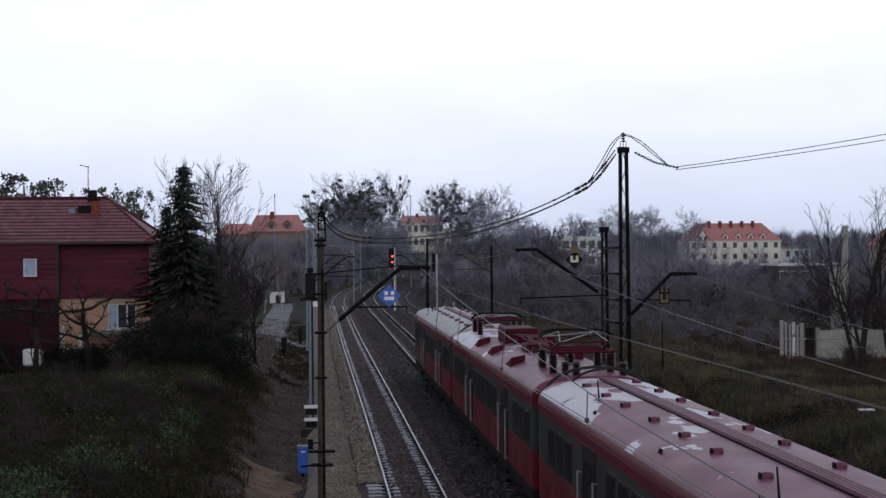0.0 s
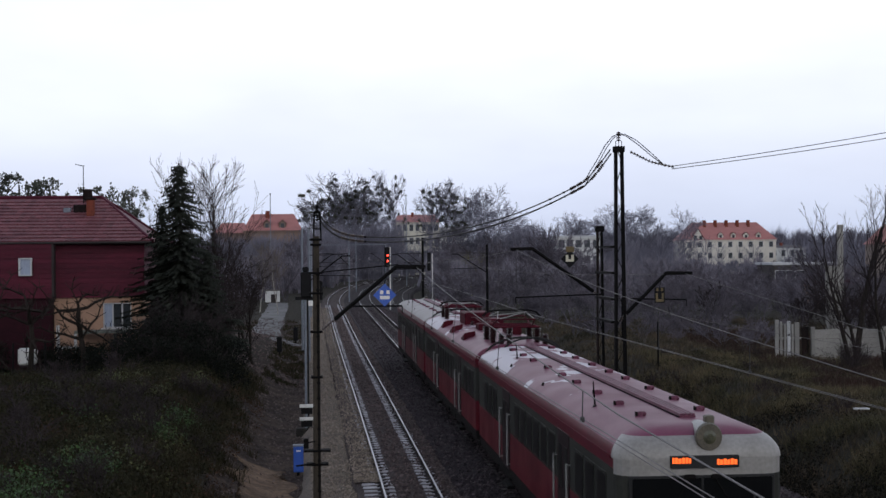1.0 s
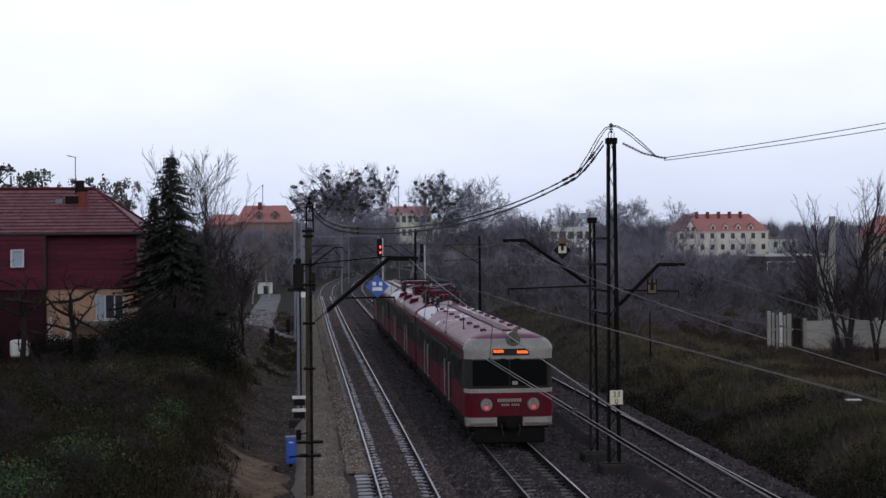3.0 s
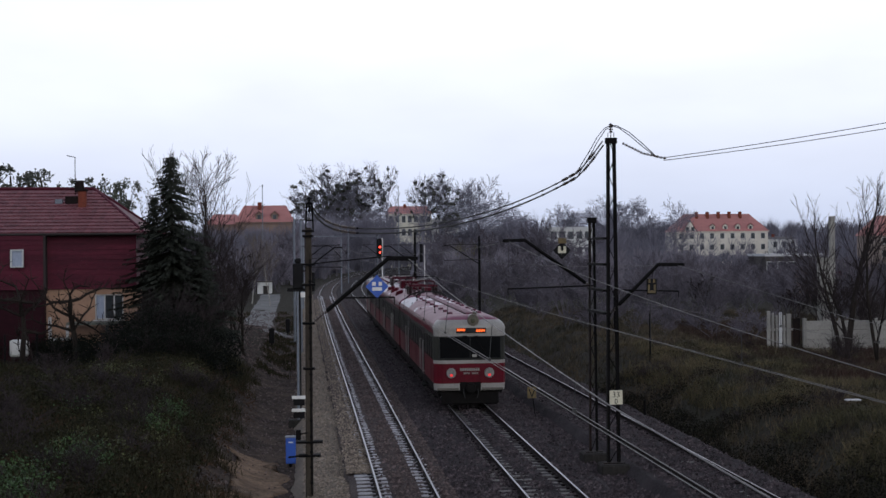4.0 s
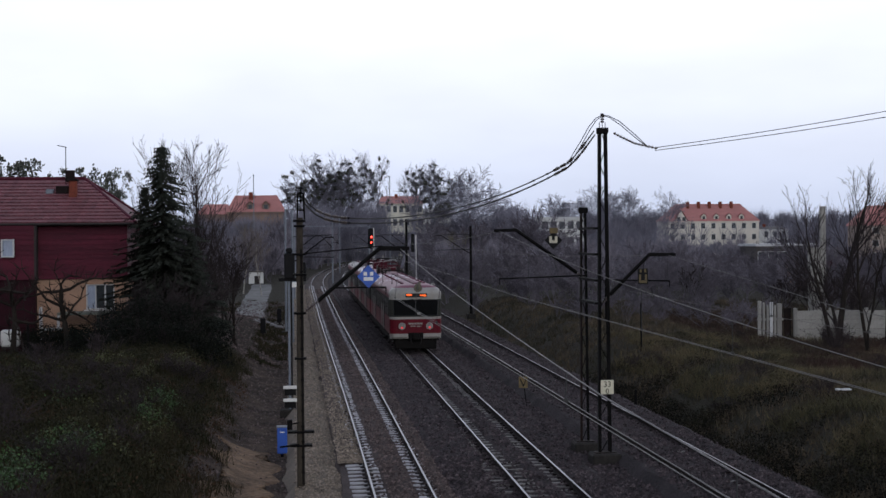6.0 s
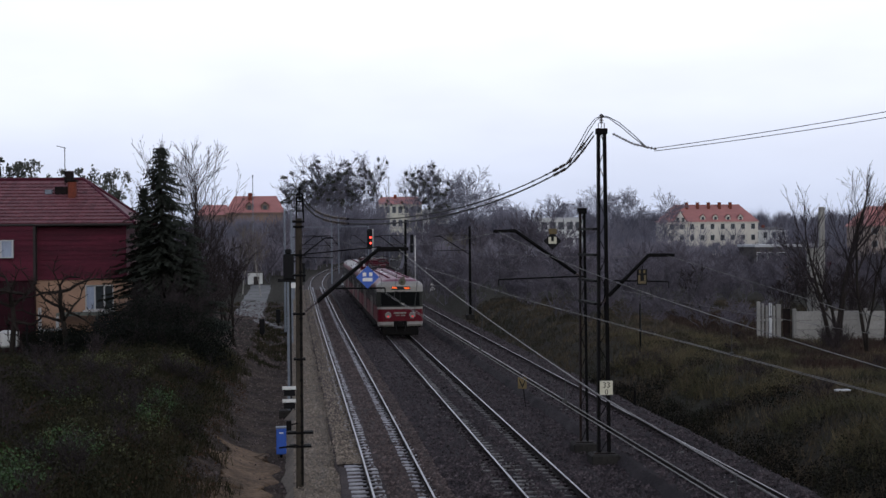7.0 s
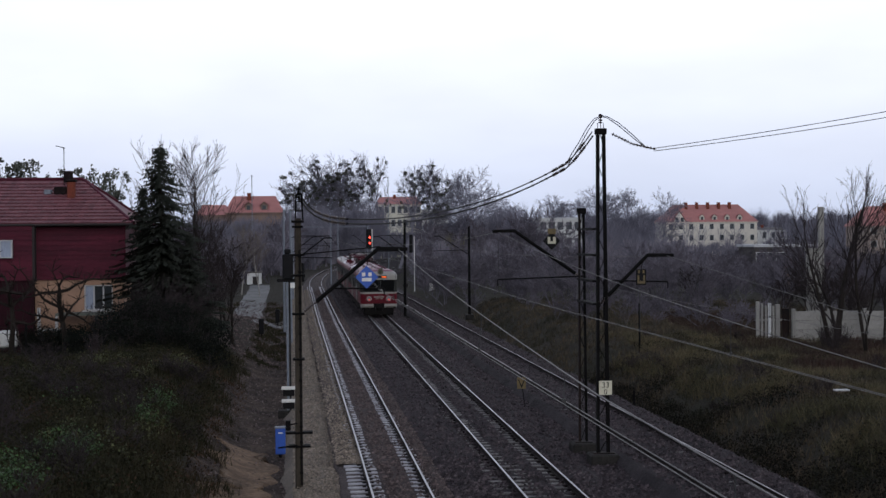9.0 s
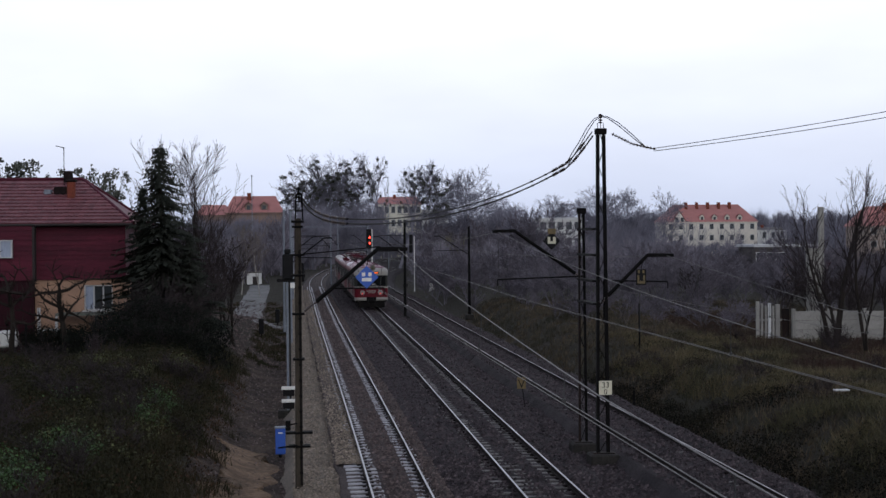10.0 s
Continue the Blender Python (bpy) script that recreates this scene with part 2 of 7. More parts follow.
strip("ballast_bed", 9.95, 13.1, -30, 700, -0.150, M_BALLAST_OLD, "dark stone ballast of the railway line", "ballast", step=0.5, sub=9, lump=0.06)


# ---------------------------------------------------------------- tracks
M_RAIL_DULL = mat("dull_side_rail_steel", (0.22, 0.205, 0.21), (0.12, 0.11, 0.115), 0.45, 0.6, scale=2, fine=60, bump=0.05)


def rail_mesh(name, u, parent, top=None):
    prof = [(-0.065, -0.17), (0.065, -0.17), (0.065, -0.15), (0.012, -0.13), (0.012, -0.045), (0.037, -0.03), (0.037, -0.006), (0.027, 0.0),
            (-0.027, 0.0), (-0.037, -0.006), (-0.037, -0.03), (-0.012, -0.045), (-0.012, -0.13), (-0.065, -0.15)]
    ys = [-30.0, 10, 46] + [60 + 10 * i for i in range(12)] + [CURVE_AT + 6 * i for i in range(1, 55)]
    verts, faces, mi, n = [], [], [], len(prof)
    for y in ys:
        verts += [(line_x(u, y) + px, y, pz + rise(y, u)) for px, pz in prof]
    for k in range(len(ys) - 1):
        for i in range(n):
            a, b = k * n + i, k * n + (i + 1) % n
            faces.append((a, b, b + n, a + n))
            mi.append(1 if i == 7 else 0)
    return raw(name, verts, faces, [M_RAIL, top or M_RAIL_TOP], parent, mats=mi)


def sleeper_mesh(kind):
    bm = bmesh.new()
    if kind == "concrete":
        for s in (-1, 1):
            box(bm, (s * 0.85 - 0.45, -0.13, -0.33), (s * 0.85 + 0.45, 0.13, -0.135), 0.02)
        box(bm, (-0.42, -0.10, -0.33), (0.42, 0.10, -0.185), 0.02)
    else:
        box(bm, (-1.28, -0.125, -0.34), (1.28, 0.125, -0.165), 0.015)
    for s in (-1, 1):
        for o in (-1, 1):
            box(bm, (s * 0.7525 + o * 0.11 - 0.05, -0.06, -0.17), (s * 0.7525 + o * 0.11 + 0.05, 0.06, -0.11), 0.0, mi=1)
    me = bpy.data.meshes.new("sleeper")
    bm.to_mesh(me)
    bm.free()
    me.materials.append(M_CONC if kind == "concrete" else M_SLEEPER)
    me.materials.append(M_RAIL)
    return me


def build_track(u, kind, label, top=None):
    t = thing("railway_track", (0, 0, 0), label, "railway track", "running lines")
    for s in (-1, 1):
        rail_mesh("rail", u + s * 0.7525, t, top)
    return t


T1 = build_track(TRACKS[0], "concrete", "straight railway track on pale concrete sleepers, shiny rails")
T2 = build_track(TRACKS[1], "wood", "railway track on grey wooden sleepers in dark ballast")
T3 = build_track(TRACKS[2], "wood", "rusty side track on dark sleepers in ballast", M_RAIL_DULL)


def stones(name, n, ur, yr, size, z, material, label, seed, free=()):
    """Loose stones lying on a bed: small uneven lumps."""
    rnd = random.Random(seed)
    v, f = [], []
    for _ in range(n):
        y = yr[0] + (yr[1] - yr[0]) * rnd.random() ** 1.7
        u = rnd.uniform(*ur)
        if any(0.34 < abs(u - c) < 0.74 for c in free) and rnd.random() < 0.85:
            continue
        zz = (ground_z(u, y) + 0.05 if z is None else z + rise(y, u)) + rnd.uniform(-0.02, 0.035)
        s = size * rnd.uniform(0.6, 1.5)
        c = Vector((u if z is None else line_x(u, y), y, zz))
        j = len(v)
        a = rnd.random() * 6.283
        v += [tuple(c + Vector((math.cos(a + k * 2.09) * s, math.sin(a + k * 2.09) * s, -s * 0.4 + rnd.uniform(0, s * 0.5)))) for k in range(3)]
        v.append(tuple(c + Vector((rnd.uniform(-0.4, 0.4) * s, rnd.uniform(-0.4, 0.4) * s, s * 0.75))))
        f += [(j, j + 1, j + 3), (j + 1, j + 2, j + 3), (j + 2, j, j + 3)]
    tagged(raw(name, v, f, material), label, "stones", kind="stuff")


M_STONE_D = mat("dark_loose_stone", (0.086, 0.069, 0.074), (0.024, 0.02, 0.023), 0.9, scale=2, fine=20, bump=0, island=0.6)
M_STONE_B = mat("brown_loose_stone", (0.125, 0.097, 0.093), (0.052, 0.041, 0.041), 0.9, scale=2, fine=20, bump=0, island=0.5)
M_STONE_T = mat("tan_loose_stone", (0.27, 0.225, 0.182), (0.14, 0.118, 0.099), 0.9, scale=2, fine=20, bump=0, island=0.45)
stones("ballast_stones", 27000, (4.0, 8.2), (30, 170), 0.046, -0.14, M_STONE_D, "dark loose ballast stones", 1, (TRACKS[1],))
stones("ballast_stones", 11000, (8.2, 9.9), (30, 170), 0.05, -0.44, M_STONE_D, "dark loose gravel between the tracks", 5)
stones("ballast_stones", 20000, (9.9, 13.2), (30, 170), 0.046, -0.135, M_STONE_D, "dark loose ballast stones of the side track", 6)
stones("ballast_stones", 20000, (1.9, 4.0), (30, 170), 0.042, -0.11, M_STONE_B, "brown loose ballast stones", 2, (TRACKS[0],))
stones("path_gravel", 16000, (-0.1, 1.3), (34, 170), 0.035, -0.25, M_STONE_T, "pale tan loose gravel", 3)
stones("bank_rubble", 3500, (-3.0, -0.2), (30, 80), 0.05, None, M_STONE_B, "brown rubble at the foot of the bank", 4)
stones("yard_rubble", 5000, (-7.0, -0.2), (78, 150), 0.07, None, M_STONE_B, "brown rubble and dirt of the yard", 7)
stones("shoulder_gravel", 7000, (1.15, 1.95), (43, 170), 0.036, -0.105, M_STONE_T, "pale tan gravel heaped over the sleeper ends", 8)


# ---------------------------------------------------------------- road beyond the bank
def build_road():
    verts, faces = [], []
    for i in range(40):
        y = 122 + i * 2.0
        c = -4.1 - 0.006 * (y - 122) + 0.25 * noise.noise(Vector((y * 0.1, 0, 8)))
        for k in range(5):
            x = c - 1.3 + 2.6 * k / 4 + 0.2 * noise.noise(Vector((y * 0.4, k, 8)))
            verts.append((x, y, ground_z(x, y) + 0.06))
    for i in range(39):
        for k in range(4):
            a = i * 5 + k
            faces.append((a, a + 1, a + 6, a + 5))
    k0 = len(verts)
    for i in range(9):
        x = -3.4 + 0.35 * i
        for k in range(4):
            y = 110 + 2.6 * k + 0.5 * noise.noise(Vector((x, k, 5)))
            verts.append((x, y, ground_z(x, y) + 0.06))
    for i in range(8):
        for k in range(3):
            a = k0 + i * 4 + k
            faces.append((a, a + 4, a + 5, a + 1))
    tagged(raw("road", verts, faces, M_ASPHALT, smooth=True), "narrow wet grey service road with puddles", "road", kind="structure")


build_road()


# ---------------------------------------------------------------- vegetation
M_BARK = mat("dark_bark", (0.0315, 0.0259, 0.0224), (0.0154, 0.0126, 0.0112), 0.9, scale=3, fine=25, bump=0.5, dist=0.03, stretch=(1, 1, 0.3), spec=0.08)
M_TWIG = mat("bare_brown_twigs", (0.044, 0.035, 0.036), (0.023, 0.019, 0.02), 0.9, scale=1.2, fine=12, bump=0, obj_var=0.25, spec=0.08)
# twig colours grow paler and cooler with distance: haze mixed into the base colour
M_TWIG_MID = mat("haze_paled_brown_twigs", (0.13, 0.118, 0.14), (0.072, 0.066, 0.08), 0.9, scale=0.4, fine=5, bump=0, obj_var=0.3)
M_TWIG_FAR = mat("haze_lilac_twigs", (0.2, 0.195, 0.238), (0.12, 0.118, 0.15), 0.9, scale=0.25, fine=3, bump=0, obj_var=0.2)
M_TWIG_PALE = mat("pale_birch_twigs", (0.17, 0.145, 0.13), (0.10, 0.085, 0.075), 0.9, scale=1, fine=12, bump=0)
M_BIRCH = mat("birch_bark", (0.42, 0.40, 0.37), (0.12, 0.11, 0.10), 0.8, scale=2.5, fine=12, spread=0.5, stretch=(1, 1, 2))
M_SPRUCE = mat("dark_spruce_needles", (0.022, 0.026, 0.021), (0.034, 0.037, 0.03), 0.85, scale=1.5, fine=8, bump=0, island=0.4, spec=0.08)
M_PINE = mat("pine_needles", (0.1, 0.106, 0.09), (0.064, 0.07, 0.06), 0.85, scale=1.0, fine=6, bump=0, island=0.3)
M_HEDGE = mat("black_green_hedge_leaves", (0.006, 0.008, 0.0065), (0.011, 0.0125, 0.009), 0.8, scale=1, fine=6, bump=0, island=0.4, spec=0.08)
M_MISTLE = mat("mistletoe_leaves", (0.034, 0.038, 0.026), (0.05, 0.053, 0.036), 0.8, scale=1, fine=6, bump=0, island=0.3)
M_GREEN = mat("fresh_green_leaves", (0.045, 0.098, 0.022), (0.02, 0.044, 0.013), 0.7, scale=1, fine=6, bump=0, island=0.35)
M_OLIVE = mat("olive_bramble_leaves", (0.03, 0.029, 0.014), (0.014, 0.014, 0.009), 0.8, scale=1, fine=6, bump=0, island=0.45, spec=0.08)
M_DEADLEAF = mat("russet_dead_leaves", (0.075, 0.042, 0.026), (0.04, 0.026, 0.018), 0.9, scale=1, fine=6, bump=0, island=0.4, spec=0.08)


def prisms(segs, sides=3):
    """Tapered sticks from (a, b, ra, rb)."""
    verts, faces = [], []
    for a, b, ra, rb in segs:
        d = b - a
        q = d.to_track_quat("Z", "Y")
        i0 = len(verts)
        for p, r in ((a, ra), (b, rb)):
            for k in range(sides):
                t = 2 * math.pi * k / sides
                verts.append(p + q @ Vector((math.cos(t) * r, math.sin(t) * r, 0)))
        for k in range(sides):
            k2 = (k + 1) % sides
            faces.append((i0 + k, i0 + k2, i0 + sides + k2, i0 + sides + k))
    return [tuple(v) for v in verts], faces


def branch(rnd, out, p, d, length, r, level, depth, spread, up, kids, thin, low=0.3):
    """Grows one limb in pieces, then its side shoots."""
    n = (4, 3, 2, 1)[level]
    pts = [(p.copy(), r)]
    for i in range(n):
        d = (d + Vector((rnd.gauss(0, 0.13), rnd.gauss(0, 0.13), rnd.gauss(0, 0.08) + up * 0.12))).normalized()
        q = p + d * (length / n)
        r2 = max(thin, r * (1 - 0.8 * (i + 1) / n)) if level else max(thin, r * (1 - 0.7 * (i + 1) / n))
        out.append((level, p, q, pts[-1][1], r2))
        p = q
        pts.append((p.copy(), r2))
    if level >= depth:
        return
    k = kids[level]
    for i in range(k):
        f = (low if level == 0 else 0.2) + (1.08 - low if level == 0 else 0.78) * (i + rnd.random()) / k
        f = min(f, 0.99)
        s = min(n - 1, int(f * n))
        a = pts[s][0].lerp(pts[s + 1][0], f * n - s)
        base = (pts[s + 1][0] - pts[s][0]).normalized()
        side = base.orthogonal().normalized()
        side.rotate(Matrix.Rotation(rnd.random() * 6.283, 3, base))
        ang = spread * rnd.uniform(0.75, 1.25)
        dd = (base * math.cos(ang) + side * math.sin(ang)).normalized()
        dd.z = dd.z if dd.z > -0.15 else dd.z * 0.3
        branch(rnd, out, a, dd.normalized(), length * rnd.uniform(0.38, 0.62) * (1.15 - 0.45 * f), max(thin, pts[s][1] * 0.55), level + 1, depth, spread, up, kids, thin)


def bare_tree_meshes(seed, h, r, depth, spread, up, kids, thin, bark, twig, stems=1, lean=0.05, low=0.3):
    """Trunk and crown meshes of a leafless tree."""
    rnd = random.Random(seed)
    out = []
    for s in range(stems):
        d = Vector((rnd.gauss(0, lean), rnd.gauss(0, lean), 1)).normalized()
        off = Vector((rnd.gauss(0, 0.12), rnd.gauss(0, 0.12), -0.15)) if stems > 1 else Vector((0, 0, -0.2))
        branch(rnd, out, off, d, h * (1 if s == 0 else rnd.uniform(0.6, 0.95)), r * (1 if s == 0 else 0.7), 0, depth, spread, up, kids, thin, low)
    tv, tf = prisms([o[1:] for o in out if o[0] == 0], 6)
    cv, cf = prisms([o[1:] for o in out if o[0] > 0], 3)
    res = []
    for n, v, f, m in (("trunk", tv, tf, bark), ("crown", cv, cf, twig)):
        me = bpy.data.meshes.new(n)
        me.from_pydata(v, [], f)
        me.materials.append(m)
        res.append(me)
    return res, out


def plant(name, meshes, at, s, rz, label, category, group, names=("trunk", "crown")):
    t = thing(name, at, label, category, group, rz)
    for n, me in zip(names, meshes):
        o = new(n, me)
        o.parent = t
        o.scale = (s[0], s[0], s[1])
    return t


def leaf_cloud(rnd, centres, per, leaf, verts, faces, flat=0.7):
    """Small leaf blades round each centre (x, y, z, radius)."""
    for cx, cy, cz, cr in centres:
        for _ in range(per):
            v = Vector((rnd.gauss(0, 1), rnd.gauss(0, 1), rnd.gauss(0, 1) * flat)).normalized() * cr * rnd.uniform(0.35, 1.05)
            c = Vector((cx, cy, cz)) + v
            a = Vector((rnd.gauss(0, 1), rnd.gauss(0, 1), rnd.gauss(0, 1))).normalized()
            b = a.orthogonal().normalized()
            b.rotate(Matrix.Rotation(rnd.random() * 6.283, 3, a))
            s = leaf * rnd.uniform(0.6, 1.3)
            i = len(verts)
            verts += [tuple(c - a * s * 0.5), tuple(c + b * s * 0.4), tuple(c + a * s * 0.6), tuple(c - b * s * 0.4)]
            faces.append((i, i + 1, i + 2, i + 3))


def mesh_of(name, v, f, m):
    me = bpy.data.meshes.new(name)
    me.from_pydata(v, [], f)
    me.materials.append(m)
    return me


# templates
TALL = [bare_tree_meshes(s, 1.0 * 8, 0.11, 3, 0.5, 0.9, (13, 7, 5), 0.010, M_BARK, M_TWIG)[0] for s in (11, 12, 13)]
FORK = [bare_tree_meshes(s, 8, 0.12, 3, 0.55, 0.9, (9, 7, 5), 0.010, M_BARK, M_TWIG, stems=3, lean=0.16)[0] for s in (21, 22)]
LOOSE = [bare_tree_meshes(s, 8, 0.15, 3, 0.5, 0.8, (8, 6, 4), 0.009, M_BARK, M_TWIG, stems=2, lean=0.12)[0] for s in (25, 26)]
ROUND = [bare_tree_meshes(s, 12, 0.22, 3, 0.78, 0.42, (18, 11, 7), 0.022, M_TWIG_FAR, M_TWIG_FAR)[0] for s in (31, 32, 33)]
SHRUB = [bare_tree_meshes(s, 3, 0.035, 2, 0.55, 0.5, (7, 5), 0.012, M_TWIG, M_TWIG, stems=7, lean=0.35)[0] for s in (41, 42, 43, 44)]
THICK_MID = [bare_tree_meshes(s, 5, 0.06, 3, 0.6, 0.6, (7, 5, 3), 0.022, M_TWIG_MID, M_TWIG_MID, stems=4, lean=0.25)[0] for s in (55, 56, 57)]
THICK = [bare_tree_meshes(s, 5, 0.06, 3, 0.6, 0.6, (7, 5, 3), 0.02, M_TWIG, M_TWIG, stems=4, lean=0.25)[0] for s in (51, 52, 53, 54)]
BIRCHT = [bare_tree_meshes(s, 8, 0.10, 3, 0.5, 0.3, (12, 6, 5), 0.013, M_BIRCH, M_TWIG_PALE)[0] for s in (61,)]


def at_ground(x, y, dz=0.0):
    return (x, y, ground_z(x, y) + dz)


def bare(kind, base_h, x, y, top, label, wide=1.0, group="bare trees", name="bare_tree", rz=None):
    z = ground_z(x, y)
    h = (top - z) / max(v.co.z for me in kind for v in me.vertices)
    return plant(name, kind, (x, y, z), (h * wide, h), random.uniform(0, 360) if rz is None else rz, label, "tree", group)


bare(TALL[0], 8.6, -5.45, 85, 12.4, "tall slender leafless tree with upright twigs", 1.0)
bare(TALL[1], 8.6, -6.8, 100, 12.7, "tall slender leafless tree beside the house")
bare(TALL[2], 8.6, -9.3, 95, 13.3, "thin leafless tree behind the spruce", 0.8)
bare(FORK[0], 8.4, -3.3, 80, 8.1, "forked dark leafless tree on the bank")
bare(FORK[1], 8.4, -4.2, 90, 7.7, "small dark leafless tree beside the road")
bare(TALL[1], 8.6, -5.6, 78, 9.0, "dark leafless tree beside the hedge", 0.9)
bare(BIRCHT[0], 8.4, -3.9, 165, 8.5, "pale birch with white trunk beside the road", 1.0, "birches", "birch")
bare(BIRCHT[0], 8.4, -6.2, 172, 9.5, "pale birch with white trunk beside the road", 1.0, "birches", "birch")
BIGFORK = bare_tree_meshes(27, 8, 0.21, 3, 0.45, 0.8, (8, 6, 4), 0.009, M_BARK, M_TWIG, stems=3, lean=0.17)[0]
bare(BIGFORK, 8.6, 27.4, 72.4, 10.3, "dark three-stemmed leafless tree before the concrete wall", 0.95, rz=40)
for x, y, top, k, w in ((28.6, 71, 9.9, 1, 0.8), (31.6, 76, 9.0, 0, 0.8)):
    bare(LOOSE[k], 8.6, x, y, top, "dark leafless tree beside the concrete wall", w)
# crowns on the skyline
for x, y, top, k, w in ((35.4, 300, 21.6, 0, 1.1), (33.8, 306, 21.0, 1, 1.0), (69.6, 350, 19.3, 2, 1.1), (79.3, 352, 18.8, 0, 1.0), (87.8, 350, 19.0, 1, 0.9), (58.1, 340, 16.7, 2, 1.2),
                        (62.5, 352, 17.2, 1, 1.1), (73.5, 356, 17.0, 0, 1.2), (83.5, 356, 17.0, 2, 1.2), (50.0, 345, 15.0, 0, 1.2), (44.5, 335, 15.5, 2, 1.2)):
    bare(ROUND[k], 13.5, x, y, top, "distant grey leafless tree with rounded crown", w, "skyline trees", "distant_tree")


def crown_shift(me, rz):
    """How far the crown's middle lies beside the trunk once turned by rz."""
    top = max(v.co.z for v in me.vertices)
    p = [v.co for v in me.vertices if v.co.z > 0.55 * top]
    a = radians(rz)
    xs = [q.x * math.cos(a) - q.y * math.sin(a) for q in p]
    return (min(xs) + max(xs)) / 2


# trees full of mistletoe by the bend
def mistletoe_tree(seed, x, y, top, wide=1.0):
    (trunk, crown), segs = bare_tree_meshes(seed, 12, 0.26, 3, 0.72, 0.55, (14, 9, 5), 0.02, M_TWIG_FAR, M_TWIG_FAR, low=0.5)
    rnd = random.Random(seed)
    ends = [s for s in segs if s[0] in (1, 2) and s[2].z > 5.0]
    rnd.shuffle(ends)
    v, f = [], []
    leaf_cloud(rnd, [(*s[2], rnd.uniform(0.18, 0.5)) for s in ends[:40]], 60, 0.2, v, f, 0.9)
    me = mesh_of("mistletoe", v, f, M_MISTLE)
    z = ground_z(x, y)
    h = 1.08 * (top - z) / max(v.co.z for v in crown.vertices)
    rz = rnd.uniform(0, 360)
    x -= crown_shift(crown, rz) * h * wide
    plant("mistletoe_tree", (trunk, crown, me), (x, y, z), (h * wide, h), rz, "leafless tree dotted with dark mistletoe clumps", "tree", "mistletoe trees", ("trunk", "crown", "mistletoe"))


for i, (x, y, top, w) in enumerate(((1.6, 396, 21.0, 1.2), (5.8, 400, 25.4, 1.25), (9.8, 402, 27.6, 1.25), (14.0, 404, 28.6, 1.1), (20.6, 396, 28.0, 0.62), (25.0, 300, 20.9, 0.85), (28.6, 303, 21.0, 0.85))):
    mistletoe_tree(100 + i, x, y, top, w)


for x, y, top, k, w in ((3.6, 410, 23.0, 0, 1.25), (8.6, 412, 26.0, 1, 1.25), (13.2, 410, 26.6, 2, 1.2), (26.6, 308, 19.4, 2, 0.9)):
    bare(ROUND[k], 13.5, x, y, top, "distant grey leafless tree behind the mistletoe trees", w, "skyline trees", "distant_tree")


# spruces and pines
def spruce(seed, x, y, top, wide):
    rnd = random.Random(seed)
    v, f = [], []
    tv, tf = prisms([(Vector((0, 0, -0.2)), Vector((0, 0, 10)), 0.16, 0.02)], 8)
    z = 0.8
    while z < 9.97:
        k0 = max(0.06, 1 - z / 10.05)
        reach = wide * k0 ** 0.68
        for k in range(13 if z < 6 else 9):
            a = rnd.random() * 6.283
            rr = reach * rnd.choice((0.55, 0.75, 0.9, 1.0, 1.2))
            n = max(3, int(rr / 0.14))
            lift = rnd.uniform(-0.1, 0.12)
            for i in range(n):
                t = (i + 0.6) / n
                c = Vector((math.cos(a) * rr * t, math.sin(a) * rr * t, z + (lift - 0.40) * rr * t ** 1.4 + 0.16 * rr * t ** 3))
                for s in (-1, 1, 0):
                    b = a + s * rnd.uniform(0.5, 1.1)
                    ln = rnd.uniform(0.18, 0.46) * (1.1 - 0.5 * t) * (0.22 + 0.83 * k0 ** 0.5)
                    e = c + Vector((math.cos(b) * ln, math.sin(b) * ln, -rnd.uniform(0.02, 0.2)))
                    w = Vector((-math.sin(b), math.cos(b), 0.5)) * 0.095 * (0.45 + 0.55 * k0)
                    j = len(v)
                    v += [tuple(c - w), tuple(c + w), tuple(e)]
                    f.append((j, j + 1, j + 2))
        z += 0.17 if z < 8 else 0.11
    me = [mesh_of("trunk", tv, tf, M_BARK), mesh_of("crown", v, f, M_SPRUCE)]
    zz = ground_z(x, y)
    h = (top - zz) / 10
    plant("spruce", me, (x, y, zz), (h, h), 0, "dark green spruce with drooping boughs beside the house", "tree", "spruces")


spruce(71, -6.8, 76, 11.35, 3.35)
spruce(72, -7.85, 77.5, 9.3, 1.75)
spruce(73, -5.3, 75.0, 6.9, 2.6)


